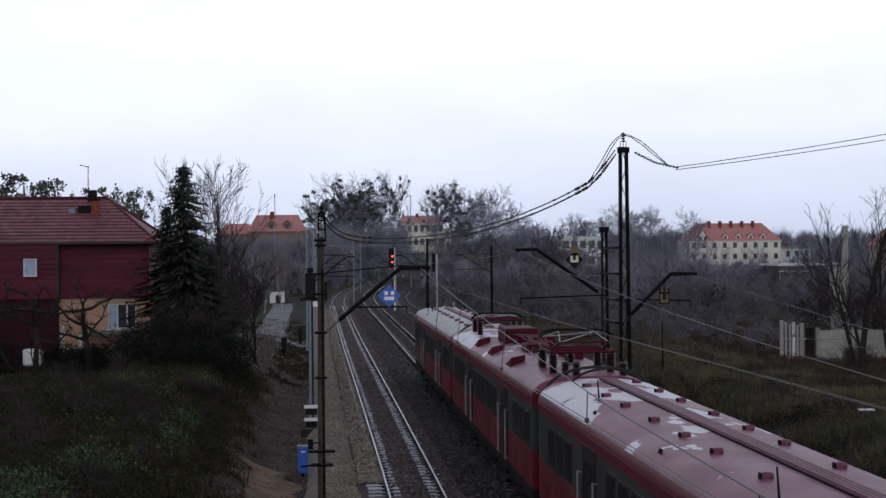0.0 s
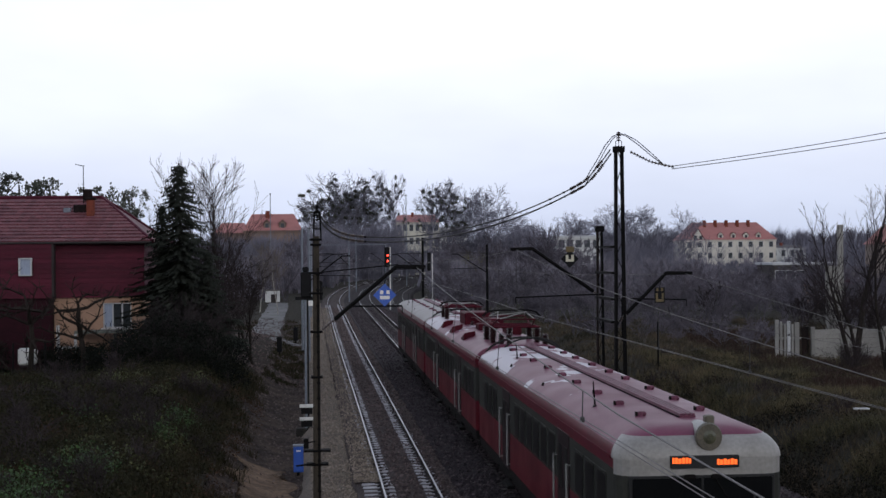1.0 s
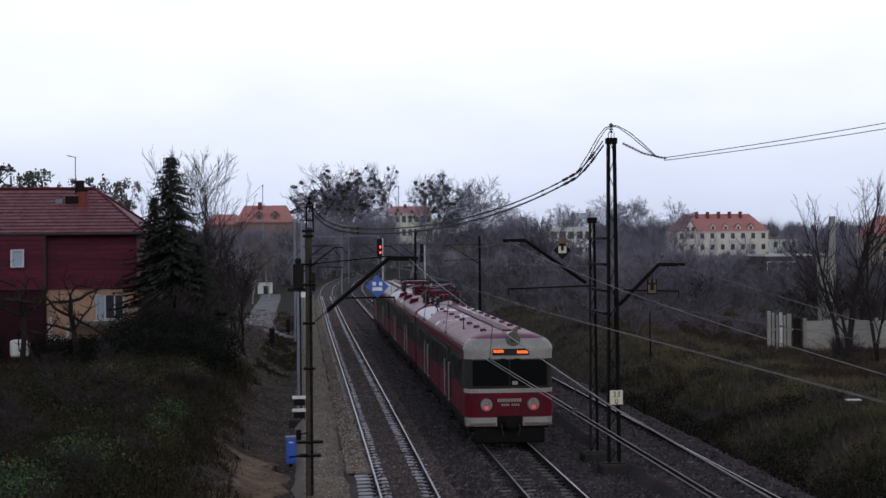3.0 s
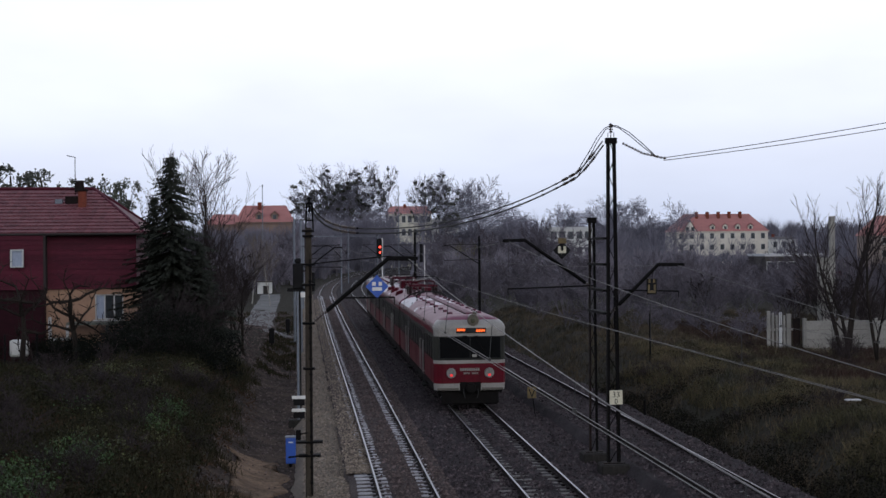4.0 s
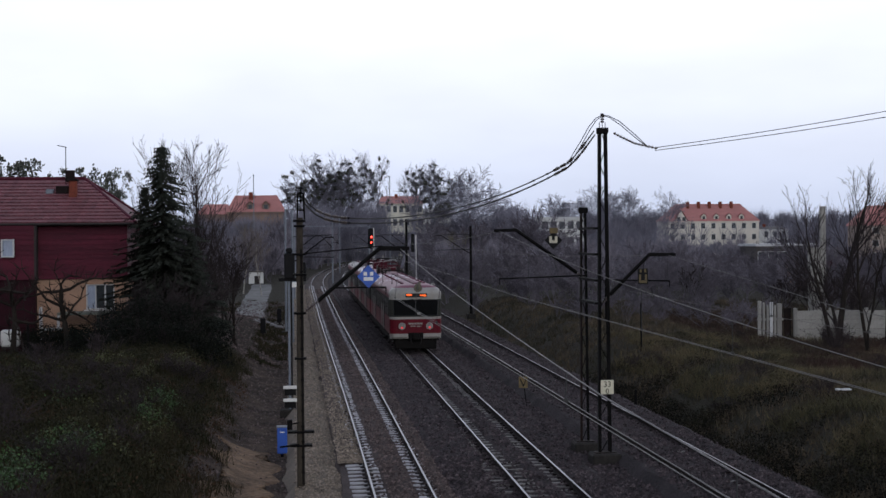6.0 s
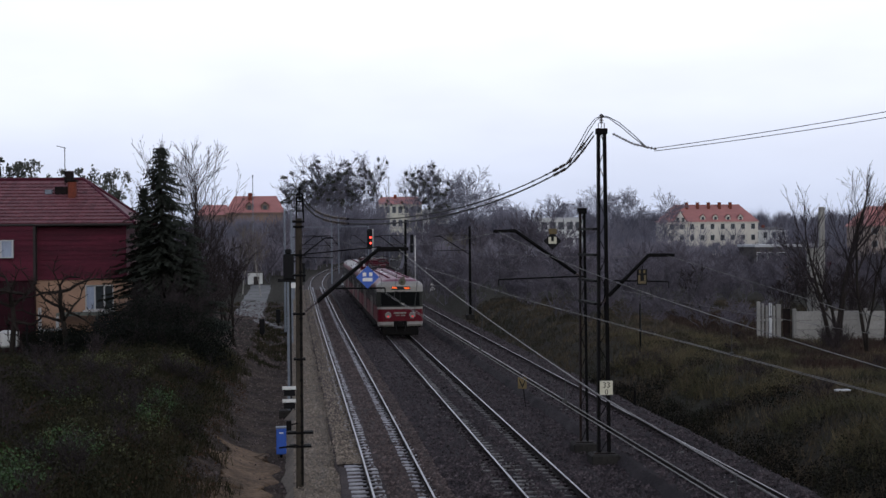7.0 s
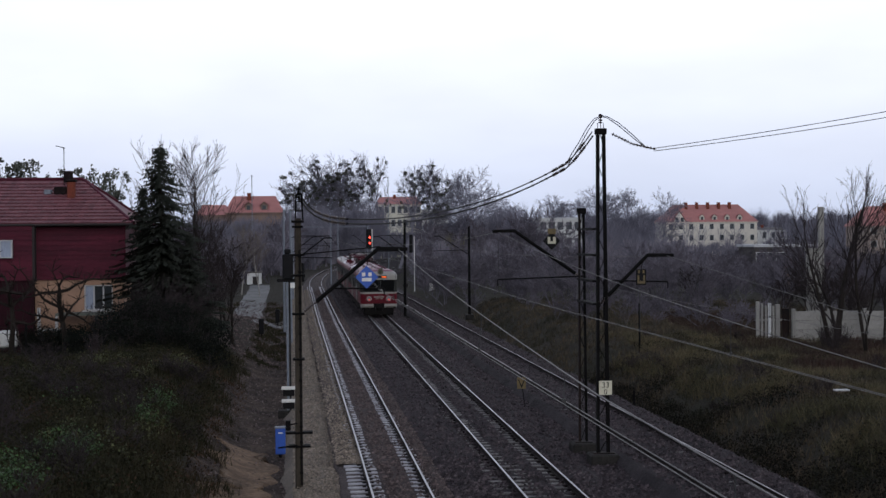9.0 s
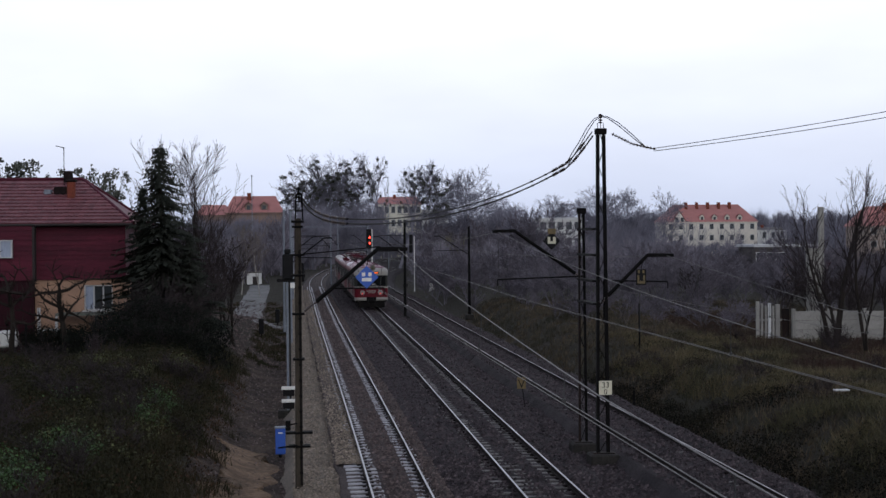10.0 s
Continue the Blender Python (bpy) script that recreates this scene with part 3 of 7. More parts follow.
def pine(seed, x, y, top, wide):
    """Bare leaning trunk under a loose, flat-topped crown of needle clumps with gaps."""
    rnd = random.Random(seed)
    segs = []
    tr = [(Vector((0, 0, -0.2)), Vector((0.1, 0, 5.0)), 0.2, 0.15), (Vector((0.1, 0, 5.0)), Vector((-0.1, 0.1, 9.6)), 0.15, 0.06)]
    cs = []
    for k in range(17):
        a = rnd.random() * 6.283
        r = 2.3 * math.sqrt(rnd.random())
        c = Vector((math.cos(a) * r, math.sin(a) * r, 9.4 + rnd.uniform(-1.6, 1.0) * (1 - 0.25 * r / 2.3)))
        segs.append((Vector((0, 0, rnd.uniform(7.2, 9.0))), c, 0.05, 0.02))
        for j in range(3):
            cs.append((c.x + rnd.gauss(0, 0.35), c.y + rnd.gauss(0, 0.35), c.z + rnd.gauss(0, 0.12), rnd.uniform(0.22, 0.48)))
    v, f = [], []
    leaf_cloud(rnd, cs, 22, 0.19, v, f, 0.6)
    tv, tf = prisms(tr, 7)
    cv, cf = prisms(segs, 4)
    zz = ground_z(x, y)
    h = (top - zz) / 10.6
    plant("pine", (mesh_of("trunk", tv, tf, M_BARK), mesh_of("crown", cv, cf, M_BARK), mesh_of("foliage", v, f, M_PINE)), (x, y, zz), (h * wide, h), 0, "dull green pine rising behind the house", "tree", "pines", ("trunk", "crown", "foliage"))


for i, (x, y, top, w) in enumerate(((-25.3, 130, 14.4, 0.85), (-22.0, 131, 12.7, 0.6), (-20.6, 134, 12.5, 0.55), (-17.9, 130, 13.4, 0.75), (-15.6, 128, 12.6, 0.6), (-28.9, 131, 14.6, 1.1))):
    pine(200 + i, x, y, top, w)


# hedge on top of the bank
def hedge(x0, y0, x1, y1, h, seed):
    rnd = random.Random(seed)
    v, f = [], []
    n = int(math.hypot(x1 - x0, y1 - y0) / 0.16)
    cs = []
    for i in range(n):
        t = i / n
        x, y = x0 + (x1 - x0) * t, y0 + (y1 - y0) * t
        z = ground_z(x, y)
        hh = h * (0.85 + 0.25 * noise.noise(Vector((x * 0.8, 2, seed))) + 0.1 * rnd.random())
        for k in range(5):
            cs.append((x + rnd.gauss(0, 0.12), y + rnd.gauss(0, 0.22), z + hh * (k + 0.5) / 5, 0.34))
    leaf_cloud(rnd, cs, 60, 0.075, v, f, 1.0)
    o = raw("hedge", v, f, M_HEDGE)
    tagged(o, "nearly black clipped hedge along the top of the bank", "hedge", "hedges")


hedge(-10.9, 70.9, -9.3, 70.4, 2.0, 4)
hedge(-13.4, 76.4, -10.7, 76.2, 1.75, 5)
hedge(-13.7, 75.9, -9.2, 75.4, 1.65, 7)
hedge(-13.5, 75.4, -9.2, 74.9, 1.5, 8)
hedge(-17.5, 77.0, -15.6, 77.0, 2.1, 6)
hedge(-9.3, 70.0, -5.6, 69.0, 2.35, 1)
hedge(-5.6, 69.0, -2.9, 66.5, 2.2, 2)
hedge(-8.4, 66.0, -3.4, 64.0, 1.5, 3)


# scrub: shared shapes, placed one by one
def scatter(kinds, n, xr, yr, hr, base_h, label, name, group, seed, wide=(0.9, 1.3), ok=None, follow=True):
    rnd = random.Random(seed)
    made = 0
    while made < n:
        x, y = rnd.uniform(*xr), rnd.uniform(*yr)
        if ok and not ok(x, y):
            continue
        xx = x + (bend(y) if follow else 0)
        k = rnd.choice(kinds)
        h = rnd.uniform(*hr) / base_h
        plant(name, k, at_ground(xx, y, -0.05), (h * rnd.uniform(*wide), h), rnd.uniform(0, 360), label, "bush" if "bush" in name else "tree", group, ("stem", "crown"))
        made += 1


BANK = lambda x, y: x > -2.6 - 0.21 * y and x < -3.4 - 1.2 * noise.noise(Vector((y * 0.3, 0, 0)))
scatter(SHRUB, 52, (-13, -2.2), (24, 58), (0.6, 1.4), 3.4, "tangled leafless bush on the damp bank", "bush", "bank scrub", 1, (1.3, 2.0), BANK)
scatter(SHRUB, 5, (-9.0, -4.5), (57, 66), (1.0, 1.8), 3.4, "dark leafless bush below the hedge", "bush", "garden scrub", 2, (1.0, 1.5))
scatter(SHRUB, 4, (-14, -9.8), (57, 61), (0.5, 0.9), 3.4, "low leafless garden bush below the house", "bush", "garden scrub", 22, (1.0, 1.5))
scatter(SHRUB, 10, (-8.5, -4.8), (70, 84), (2.0, 3.8), 3.4, "dark leafless bush behind the hedge", "bush", "garden scrub", 23, (0.8, 1.2))
scatter(THICK, 14, (-16, -6), (96, 130), (3.5, 6.0), 5.6, "dark leafless thicket tree beyond the bank", "thicket_tree", "western thicket", 3, follow=False, ok=lambda x, y: x < -6.5)
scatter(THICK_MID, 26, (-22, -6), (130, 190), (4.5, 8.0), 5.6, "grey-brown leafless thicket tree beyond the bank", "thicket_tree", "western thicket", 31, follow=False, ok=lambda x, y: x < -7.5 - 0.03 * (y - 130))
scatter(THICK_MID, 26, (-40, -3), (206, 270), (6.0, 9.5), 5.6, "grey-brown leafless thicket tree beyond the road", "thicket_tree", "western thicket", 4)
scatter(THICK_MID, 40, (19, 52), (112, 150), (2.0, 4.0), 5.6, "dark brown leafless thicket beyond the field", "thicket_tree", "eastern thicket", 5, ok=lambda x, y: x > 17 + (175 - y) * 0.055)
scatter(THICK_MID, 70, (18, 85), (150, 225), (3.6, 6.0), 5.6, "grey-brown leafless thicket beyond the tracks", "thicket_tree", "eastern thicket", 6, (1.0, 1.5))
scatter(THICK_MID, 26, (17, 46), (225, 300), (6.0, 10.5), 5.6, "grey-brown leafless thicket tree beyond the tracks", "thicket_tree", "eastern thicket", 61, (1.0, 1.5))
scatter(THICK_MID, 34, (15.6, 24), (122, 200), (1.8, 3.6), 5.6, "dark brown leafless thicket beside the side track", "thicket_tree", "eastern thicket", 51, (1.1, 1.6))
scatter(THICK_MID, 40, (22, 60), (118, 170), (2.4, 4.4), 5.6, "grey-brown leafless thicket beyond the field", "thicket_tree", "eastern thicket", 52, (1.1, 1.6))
scatter(SHRUB, 46, (16, 42), (46, 86), (0.35, 0.9), 3.4, "low dark bramble clump in the field", "bush", "field scrub", 71, (1.6, 2.6), ok=lambda x, y: x < 6 + 0.45 * y)
scatter(THICK_MID, 30, (18, 34), (88, 118), (0.9, 2.2), 5.6, "low brown bush at the edge of the field", "bush", "field scrub", 7, (1.2, 1.8))
scatter(THICK, 10, (33, 44), (92, 125), (2.5, 4.0), 5.6, "dark leafless thicket behind the concrete wall", "thicket_tree", "eastern thicket", 8, (1.0, 1.4))


# far woods, grass and leaf litter: too many to count
def far_woods():
    rnd = random.Random(9)
    v, f = [], []
    for i in range(1700):
        y = rnd.uniform(440, 850)
        x = rnd.uniform(-0.32, 0.52) * y
        if abs(x - bend(y) - 6) < 12 and y < 540:
            continue
        h = rnd.uniform(9, 15) * (1.0 + 0.35 * noise.noise(Vector((x * 0.012, y * 0.01, 4)))) * (0.75 + y / 1800)
        w = h * rnd.uniform(0.22, 0.38)
        for k in range(60):
            a = rnd.random() * 6.283
            t = rnd.random()
            z0 = h * (0.12 + 0.5 * t)
            r = w * math.sqrt(rnd.random())
            p = Vector((x + math.cos(a) * r * 0.4, y + math.sin(a) * r * 0.4, z0))
            q = Vector((x + math.cos(a) * r * 1.1, y + math.sin(a) * r * 1.1, z0 + h * rnd.uniform(0.18, 0.42) * (1.0 - 0.35 * (r / w))))
            s = Vector((rnd.gauss(0, 1), rnd.gauss(0, 1), 0)).normalized() * 0.11
            j = len(v)
            v += [tuple(p - s), tuple(p + s), tuple(q)]
            f.append((j, j + 1, j + 2))
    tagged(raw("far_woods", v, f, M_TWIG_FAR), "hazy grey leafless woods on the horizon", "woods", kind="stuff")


far_woods()


def wood_block(name, n, xr, yr, hr, material, label, seed, ok=None, blades=230):
    """A stand of leafless trees: stems and fans of fine upright twigs."""
    rnd = random.Random(seed)
    v, f = [], []
    made = 0
    while made < n:
        x, y = rnd.uniform(*xr), rnd.uniform(*yr)
        if ok and not ok(x, y):
            continue
        made += 1
        z = ground_z(x, y)
        h = rnd.uniform(*hr)
        w = h * rnd.uniform(0.2, 0.34)
        tw = 0.045 * y / 300
        for k in range(blades):
            a = rnd.random() * 6.283
            t = rnd.random() ** 0.8
            r = w * math.sqrt(rnd.random()) * (0.35 + 0.9 * math.sin(math.pi * min(1, 0.15 + 0.8 * t)))
            p = Vector((x + math.cos(a) * r * 0.35, y + math.sin(a) * r * 0.35, z + h * (0.08 + 0.62 * t)))
            q = Vector((x + math.cos(a) * r, y + math.sin(a) * r, p.z + h * rnd.uniform(0.10, 0.3)))
            s = Vector((rnd.gauss(0, 1), rnd.gauss(0, 0.4), 0)).normalized() * tw * rnd.uniform(0.5, 1.4)
            j = len(v)
            v += [tuple(p - s), tuple(p + s), tuple(q)]
            f.append((j, j + 1, j + 2))
        for k in range(3):
            xx = x + rnd.gauss(0, w * 0.15)
            j = len(v)
            v += [(xx - tw * 2, y, z - 0.3), (xx + tw * 2, y, z - 0.3), (xx + rnd.gauss(0, w * 0.3), y, z + h * 0.75)]
            f.append((j, j + 1, j + 2))
    tagged(raw(name, v, f, material), label, "woods", kind="stuff")


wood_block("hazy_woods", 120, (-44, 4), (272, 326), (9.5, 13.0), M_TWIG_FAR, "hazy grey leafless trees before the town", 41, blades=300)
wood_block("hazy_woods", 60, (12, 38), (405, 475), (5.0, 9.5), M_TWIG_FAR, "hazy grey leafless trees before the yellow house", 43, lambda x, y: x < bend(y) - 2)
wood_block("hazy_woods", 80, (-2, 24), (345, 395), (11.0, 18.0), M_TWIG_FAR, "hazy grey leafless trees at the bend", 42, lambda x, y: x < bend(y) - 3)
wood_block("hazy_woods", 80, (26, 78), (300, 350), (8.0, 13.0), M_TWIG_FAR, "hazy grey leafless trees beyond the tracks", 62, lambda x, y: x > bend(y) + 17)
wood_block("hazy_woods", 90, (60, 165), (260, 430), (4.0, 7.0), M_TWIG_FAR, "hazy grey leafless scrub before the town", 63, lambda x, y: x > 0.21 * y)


def tufts(name, n, xr, yr, size, material, label, seed, ok, blades=5, follow=False, lean=0.5, width=0.02):
    rnd = random.Random(seed)
    v, f = [], []
    made = 0
    while made < n:
        x, y = rnd.uniform(*xr), yr[0] + (yr[1] - yr[0]) * rnd.random() ** 1.5
        if not ok(x, y):
            continue
        made += 1
        xx = x + (bend(y) if follow else 0)
        z = ground_z(xx, y)
        for k in range(blades):
            a = rnd.random() * 6.283
            h = size * rnd.uniform(0.5, 1.3)
            b = Vector((xx + rnd.gauss(0, size * 0.25), y + rnd.gauss(0, size * 0.25), z - 0.02))
            e = b + Vector((math.cos(a) * h * lean * rnd.random(), math.sin(a) * h * lean * rnd.random(), h))
            w = Vector((math.sin(a), math.cos(a), 0)) * width
            j = len(v)
            v += [tuple(b - w), tuple(b + w), tuple(e)]
            f.append((j, j + 1, j + 2))
    tagged(raw(name, v, f, material), label, "grass", kind="stuff")


def patchy(s, thr, seed):
    return lambda x, y: noise.noise(Vector((x * s, y * s, seed))) > thr


tufts("withered_grass", 26000, (13.8, 44), (28, 135), 0.34, M_GRASS, "matted withered yellow-brown grass of the field", 1, lambda x, y: x > 15.0 + 0.8 * noise.noise(Vector((y * 0.3, 1, 1))) and x < 8 + 0.5 * y, width=0.02, lean=0.9)
M_RUSSET = mat("russet_dead_stalks", (0.06, 0.036, 0.03), (0.03, 0.023, 0.021), 0.95, scale=0.3, fine=2, bump=0, island=0.35)
M_CREST = mat("pale_withered_tufts", (0.13, 0.105, 0.062), (0.06, 0.058, 0.032), 0.95, scale=0.3, fine=2, bump=0, island=0.35)
M_GRASS_DARK = mat("dark_damp_grass", (0.045, 0.036, 0.022), (0.02, 0.022, 0.012), 0.95, scale=0.4, fine=4, bump=0, island=0.4, spec=0.08)
tufts("bank_grass", 17000, (-16, -1.0), (20, 75), 0.42, M_GRASS_DARK, "dark damp grass on the bank", 2, lambda x, y: x > -2.6 - 0.22 * y and x < -2.7 + 1.6 * noise.noise(Vector((x * 0.8, y * 0.35, 21))), width=0.016, lean=1.2)
tufts("lawn_grass", 3000, (-13.0, -8.9), (56.5, 62.5), 0.13, M_GREEN, "green lawn at the edge of the garden", 31, lambda x, y: noise.noise(Vector((x * 0.7, y * 0.5, 71))) > -0.35 and x < -9.3 - 0.1 * (y - 56), width=0.025)
tufts("lawn_grass", 3500, (-20, -9), (62, 78), 0.16, M_GREEN, "green lawn below the house", 3, lambda x, y: x < -9.0 - 0.1 * (70 - y), width=0.03)


def litter(name, n, xr, yr, leaf, material, label, seed, ok, height=0.5):
    rnd = random.Random(seed)
    v, f = [], []
    cs = []
    while len(cs) < n:
        x, y = rnd.uniform(*xr), rnd.uniform(*yr)
        if ok(x, y):
            cs.append((x, y, ground_z(x, y) + height * rnd.random(), 0.32))
    leaf_cloud(rnd, cs, 16, leaf, v, f, 0.7)
    tagged(raw(name, v, f, material), label, "undergrowth", kind="stuff")


tufts("yard_grass", 5000, (-9, -0.6), (78, 150), 0.22, M_GRASS_DARK, "dark ragged grass of the yard", 8, lambda x, y: abs(x + 4.1) > 1.4 and noise.noise(Vector((x * 0.5, y * 0.2, 31))) > -0.1, width=0.03)
# near-black leaves added to darken the ditch where the bank's foot is shaded
M_DITCH = mat("shade_dark_leaves", (0.02, 0.018, 0.014), (0.008, 0.008, 0.0065), 0.9, scale=0.6, fine=5, bump=0, island=0.4, spec=0.05)
litter("ditch_shade_leaves", 2800, (13.8, 18.6), (26, 74), 0.065, M_DITCH, "dark leaves standing for the shade in the ditch", 15, lambda x, y: noise.noise(Vector((x * 0.45, y * 0.22, 41))) > -0.5 + 0.2 * (x - 14.2), 0.35)
tufts("russet_grass", 9000, (18.0, 36), (62, 112), 0.38, M_RUSSET, "dark russet dead stalks in the field", 18, lambda x, y: 22 + 0.1 * (y - 62) < x < 6 + 0.4 * y and noise.noise(Vector((x * 0.25, y * 0.12, 57))) > -0.15, width=0.025, lean=0.8)
litter("field_weeds", 900, (15.2, 26), (34, 80), 0.07, M_OLIVE, "olive weeds over the eastern bank", 16, lambda x, y: x < 6 + 0.4 * y and noise.noise(Vector((x * 0.45, y * 0.25, 47))) > 0.05, 0.3)
tufts("crest_grass", 9000, (16.5, 30), (34, 84), 0.4, M_CREST, "pale withered tufts on top of the eastern bank", 17, lambda x, y: x < 6 + 0.45 * y and noise.noise(Vector((x * 0.5, y * 0.3, 53))) > 0.05, width=0.014, lean=1.6)
litter("bramble_leaves", 3800, (-14, -3.0), (22, 66), 0.07, M_OLIVE, "olive bramble leaves over the bank", 4, lambda x, y: x > -2.6 - 0.21 * y and noise.noise(Vector((x * 0.5, y * 0.25, 4))) > -0.2)
def patches(spots):
    """True inside ragged patches (x, y, radius), drawn out along the line."""
    return lambda x, y: any(math.hypot(x - a, (y - b) * 0.45) < r * (0.75 + 0.7 * noise.noise(Vector((x * 1.1, y * 0.6, 61)))) for a, b, r in spots)


litter("green_nettles", 470, (-8.0, -3.2), (26, 52), 0.06, M_GREEN, "green weeds in ragged clumps on the bank", 5,
       patches(((-5.5, 36.0, 0.9), (-6.4, 33.0, 0.8), (-5.9, 30.2, 0.9), (-4.35, 47.8, 0.8), (-4.5, 43.4, 0.6), (-7.0, 45.0, 0.4))), 0.45)
litter("dead_leaves", 1100, (-13, -2.2), (24, 68), 0.06, M_DEADLEAF, "russet dead leaves on the bank", 6, lambda x, y: x > -2.6 - 0.21 * y and noise.noise(Vector((x * 0.6, y * 0.3, 14))) > 0.1, 0.25)
M_WEED = mat("yellow_green_weeds", (0.075, 0.080, 0.024), (0.04, 0.046, 0.016), 0.8, scale=1, fine=6, bump=0, island=0.4)
litter("pale_weeds", 480, (-10.5, -3.4), (49, 64), 0.065, M_WEED, "yellow-green weeds on top of the bank", 11, patches(((-7.4, 58.6, 1.3), (-4.6, 59.4, 1.1), (-6.0, 53.7, 1.1), (-9.2, 55.0, 0.8))), 0.3)
litter("pale_weeds", 160, (-6.5, -3.6), (36, 46), 0.08, M_WEED, "yellow-green weeds halfway down the bank", 12, lambda x, y: noise.noise(Vector((x * 0.9, y * 0.5, 23))) > 0.1, 0.3)

# these woods too carry haze in their twig colour
M_WOODS = mat("haze_violet_twigs", (0.23, 0.215, 0.255), (0.14, 0.132, 0.162), 0.9, scale=0.15, fine=2.5, bump=0, island=0.3)
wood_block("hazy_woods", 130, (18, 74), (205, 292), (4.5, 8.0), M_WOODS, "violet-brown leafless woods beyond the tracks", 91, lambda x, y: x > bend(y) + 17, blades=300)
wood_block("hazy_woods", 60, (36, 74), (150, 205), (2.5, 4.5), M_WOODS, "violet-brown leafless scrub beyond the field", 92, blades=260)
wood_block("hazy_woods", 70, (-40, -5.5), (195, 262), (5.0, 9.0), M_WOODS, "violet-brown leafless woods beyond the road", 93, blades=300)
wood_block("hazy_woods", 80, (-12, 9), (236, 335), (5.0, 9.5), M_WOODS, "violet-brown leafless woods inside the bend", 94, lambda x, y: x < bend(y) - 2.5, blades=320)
M_WILLOW = mat("yellowish_willow_twigs", (0.17, 0.155, 0.085), (0.1, 0.09, 0.055), 0.9, scale=0.4, fine=5, bump=0, island=0.25)
wood_block("willow_scrub", 9, (22.5, 30.5), (232, 250), (6.0, 8.6), M_WILLOW, "yellowish leafless willow scrub beyond the tracks", 81, blades=420)
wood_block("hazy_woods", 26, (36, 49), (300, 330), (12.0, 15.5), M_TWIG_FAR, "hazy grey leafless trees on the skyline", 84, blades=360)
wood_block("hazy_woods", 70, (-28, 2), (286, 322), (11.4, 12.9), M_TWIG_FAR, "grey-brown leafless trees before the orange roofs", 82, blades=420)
scatter(SHRUB, 5, (26.6, 28.4), (70.5, 73.5), (1.0, 2.0), 3.4, "dark leafless bush at the foot of the forked tree", "bush", "field scrub", 83, (0.8, 1.1), follow=False)
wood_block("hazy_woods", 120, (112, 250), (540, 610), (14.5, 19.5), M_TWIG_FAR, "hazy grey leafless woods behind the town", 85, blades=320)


# ---------------------------------------------------------------- overhead line
M_STEEL = mat("black_painted_mast_steel", (0.0065, 0.0058, 0.006), (0.003, 0.0028, 0.003), 0.75, 0.0, scale=2.5, fine=30, bump=0.3, spec=0.1)
M_RUST = mat("rust_streaked_mast", (0.02, 0.011, 0.009), (0.005, 0.0042, 0.0042), 0.8, 0.0, scale=2.5, fine=25, bump=0.3, stretch=(1, 1, 0.3), spec=0.2)
M_MASTCON = mat("stained_mast_concrete", (0.062, 0.052, 0.04), (0.03, 0.025, 0.021), 0.85, scale=1.5, fine=20, bump=0.4, stretch=(1, 1, 0.35))
M_GALV = mat("galvanised_steel", (0.2, 0.225, 0.265), (0.13, 0.148, 0.18), 0.6, 0.2, scale=2, fine=30)
M_WIRE = mat("weathered_copper_wire", (0.13, 0.122, 0.12), (0.075, 0.07, 0.07), 0.55, 0.4, scale=3)
M_CABLE = mat("black_feeder_cable", (0.02, 0.02, 0.022), (0.035, 0.034, 0.034), 0.6, scale=3)
M_FOOT = mat("mossy_foundation_concrete", (0.035, 0.032, 0.03), (0.018, 0.017, 0.016), 0.9, scale=3, fine=18, bump=0.5)
M_BLUE = mat("blue_enamel", (0.02, 0.09, 0.42), (0.016, 0.07, 0.34), 0.35, scale=2)
M_WHITE = mat("white_enamel", (0.75, 0.75, 0.73), (0.6, 0.6, 0.58), 0.4, scale=3)
M_YELLOW = mat("faded_yellow_enamel", (0.15, 0.1, 0.03), (0.07, 0.05, 0.018), 0.5, scale=3)
M_BLACK = mat("black_enamel", (0.005, 0.005, 0.006), (0.009, 0.009, 0.01), 0.6, scale=3, spec=0.12)
M_SIGRED = mat("lit_red_signal", (0.6, 0.05, 0.04), (0.6, 0.05, 0.04), 0.4, emit=(1.0, 0.05, 0.03), power=5.0)
M_PLATE = mat("ivory_plate", (0.62, 0.59, 0.46), (0.5, 0.47, 0.36), 0.55, scale=4)


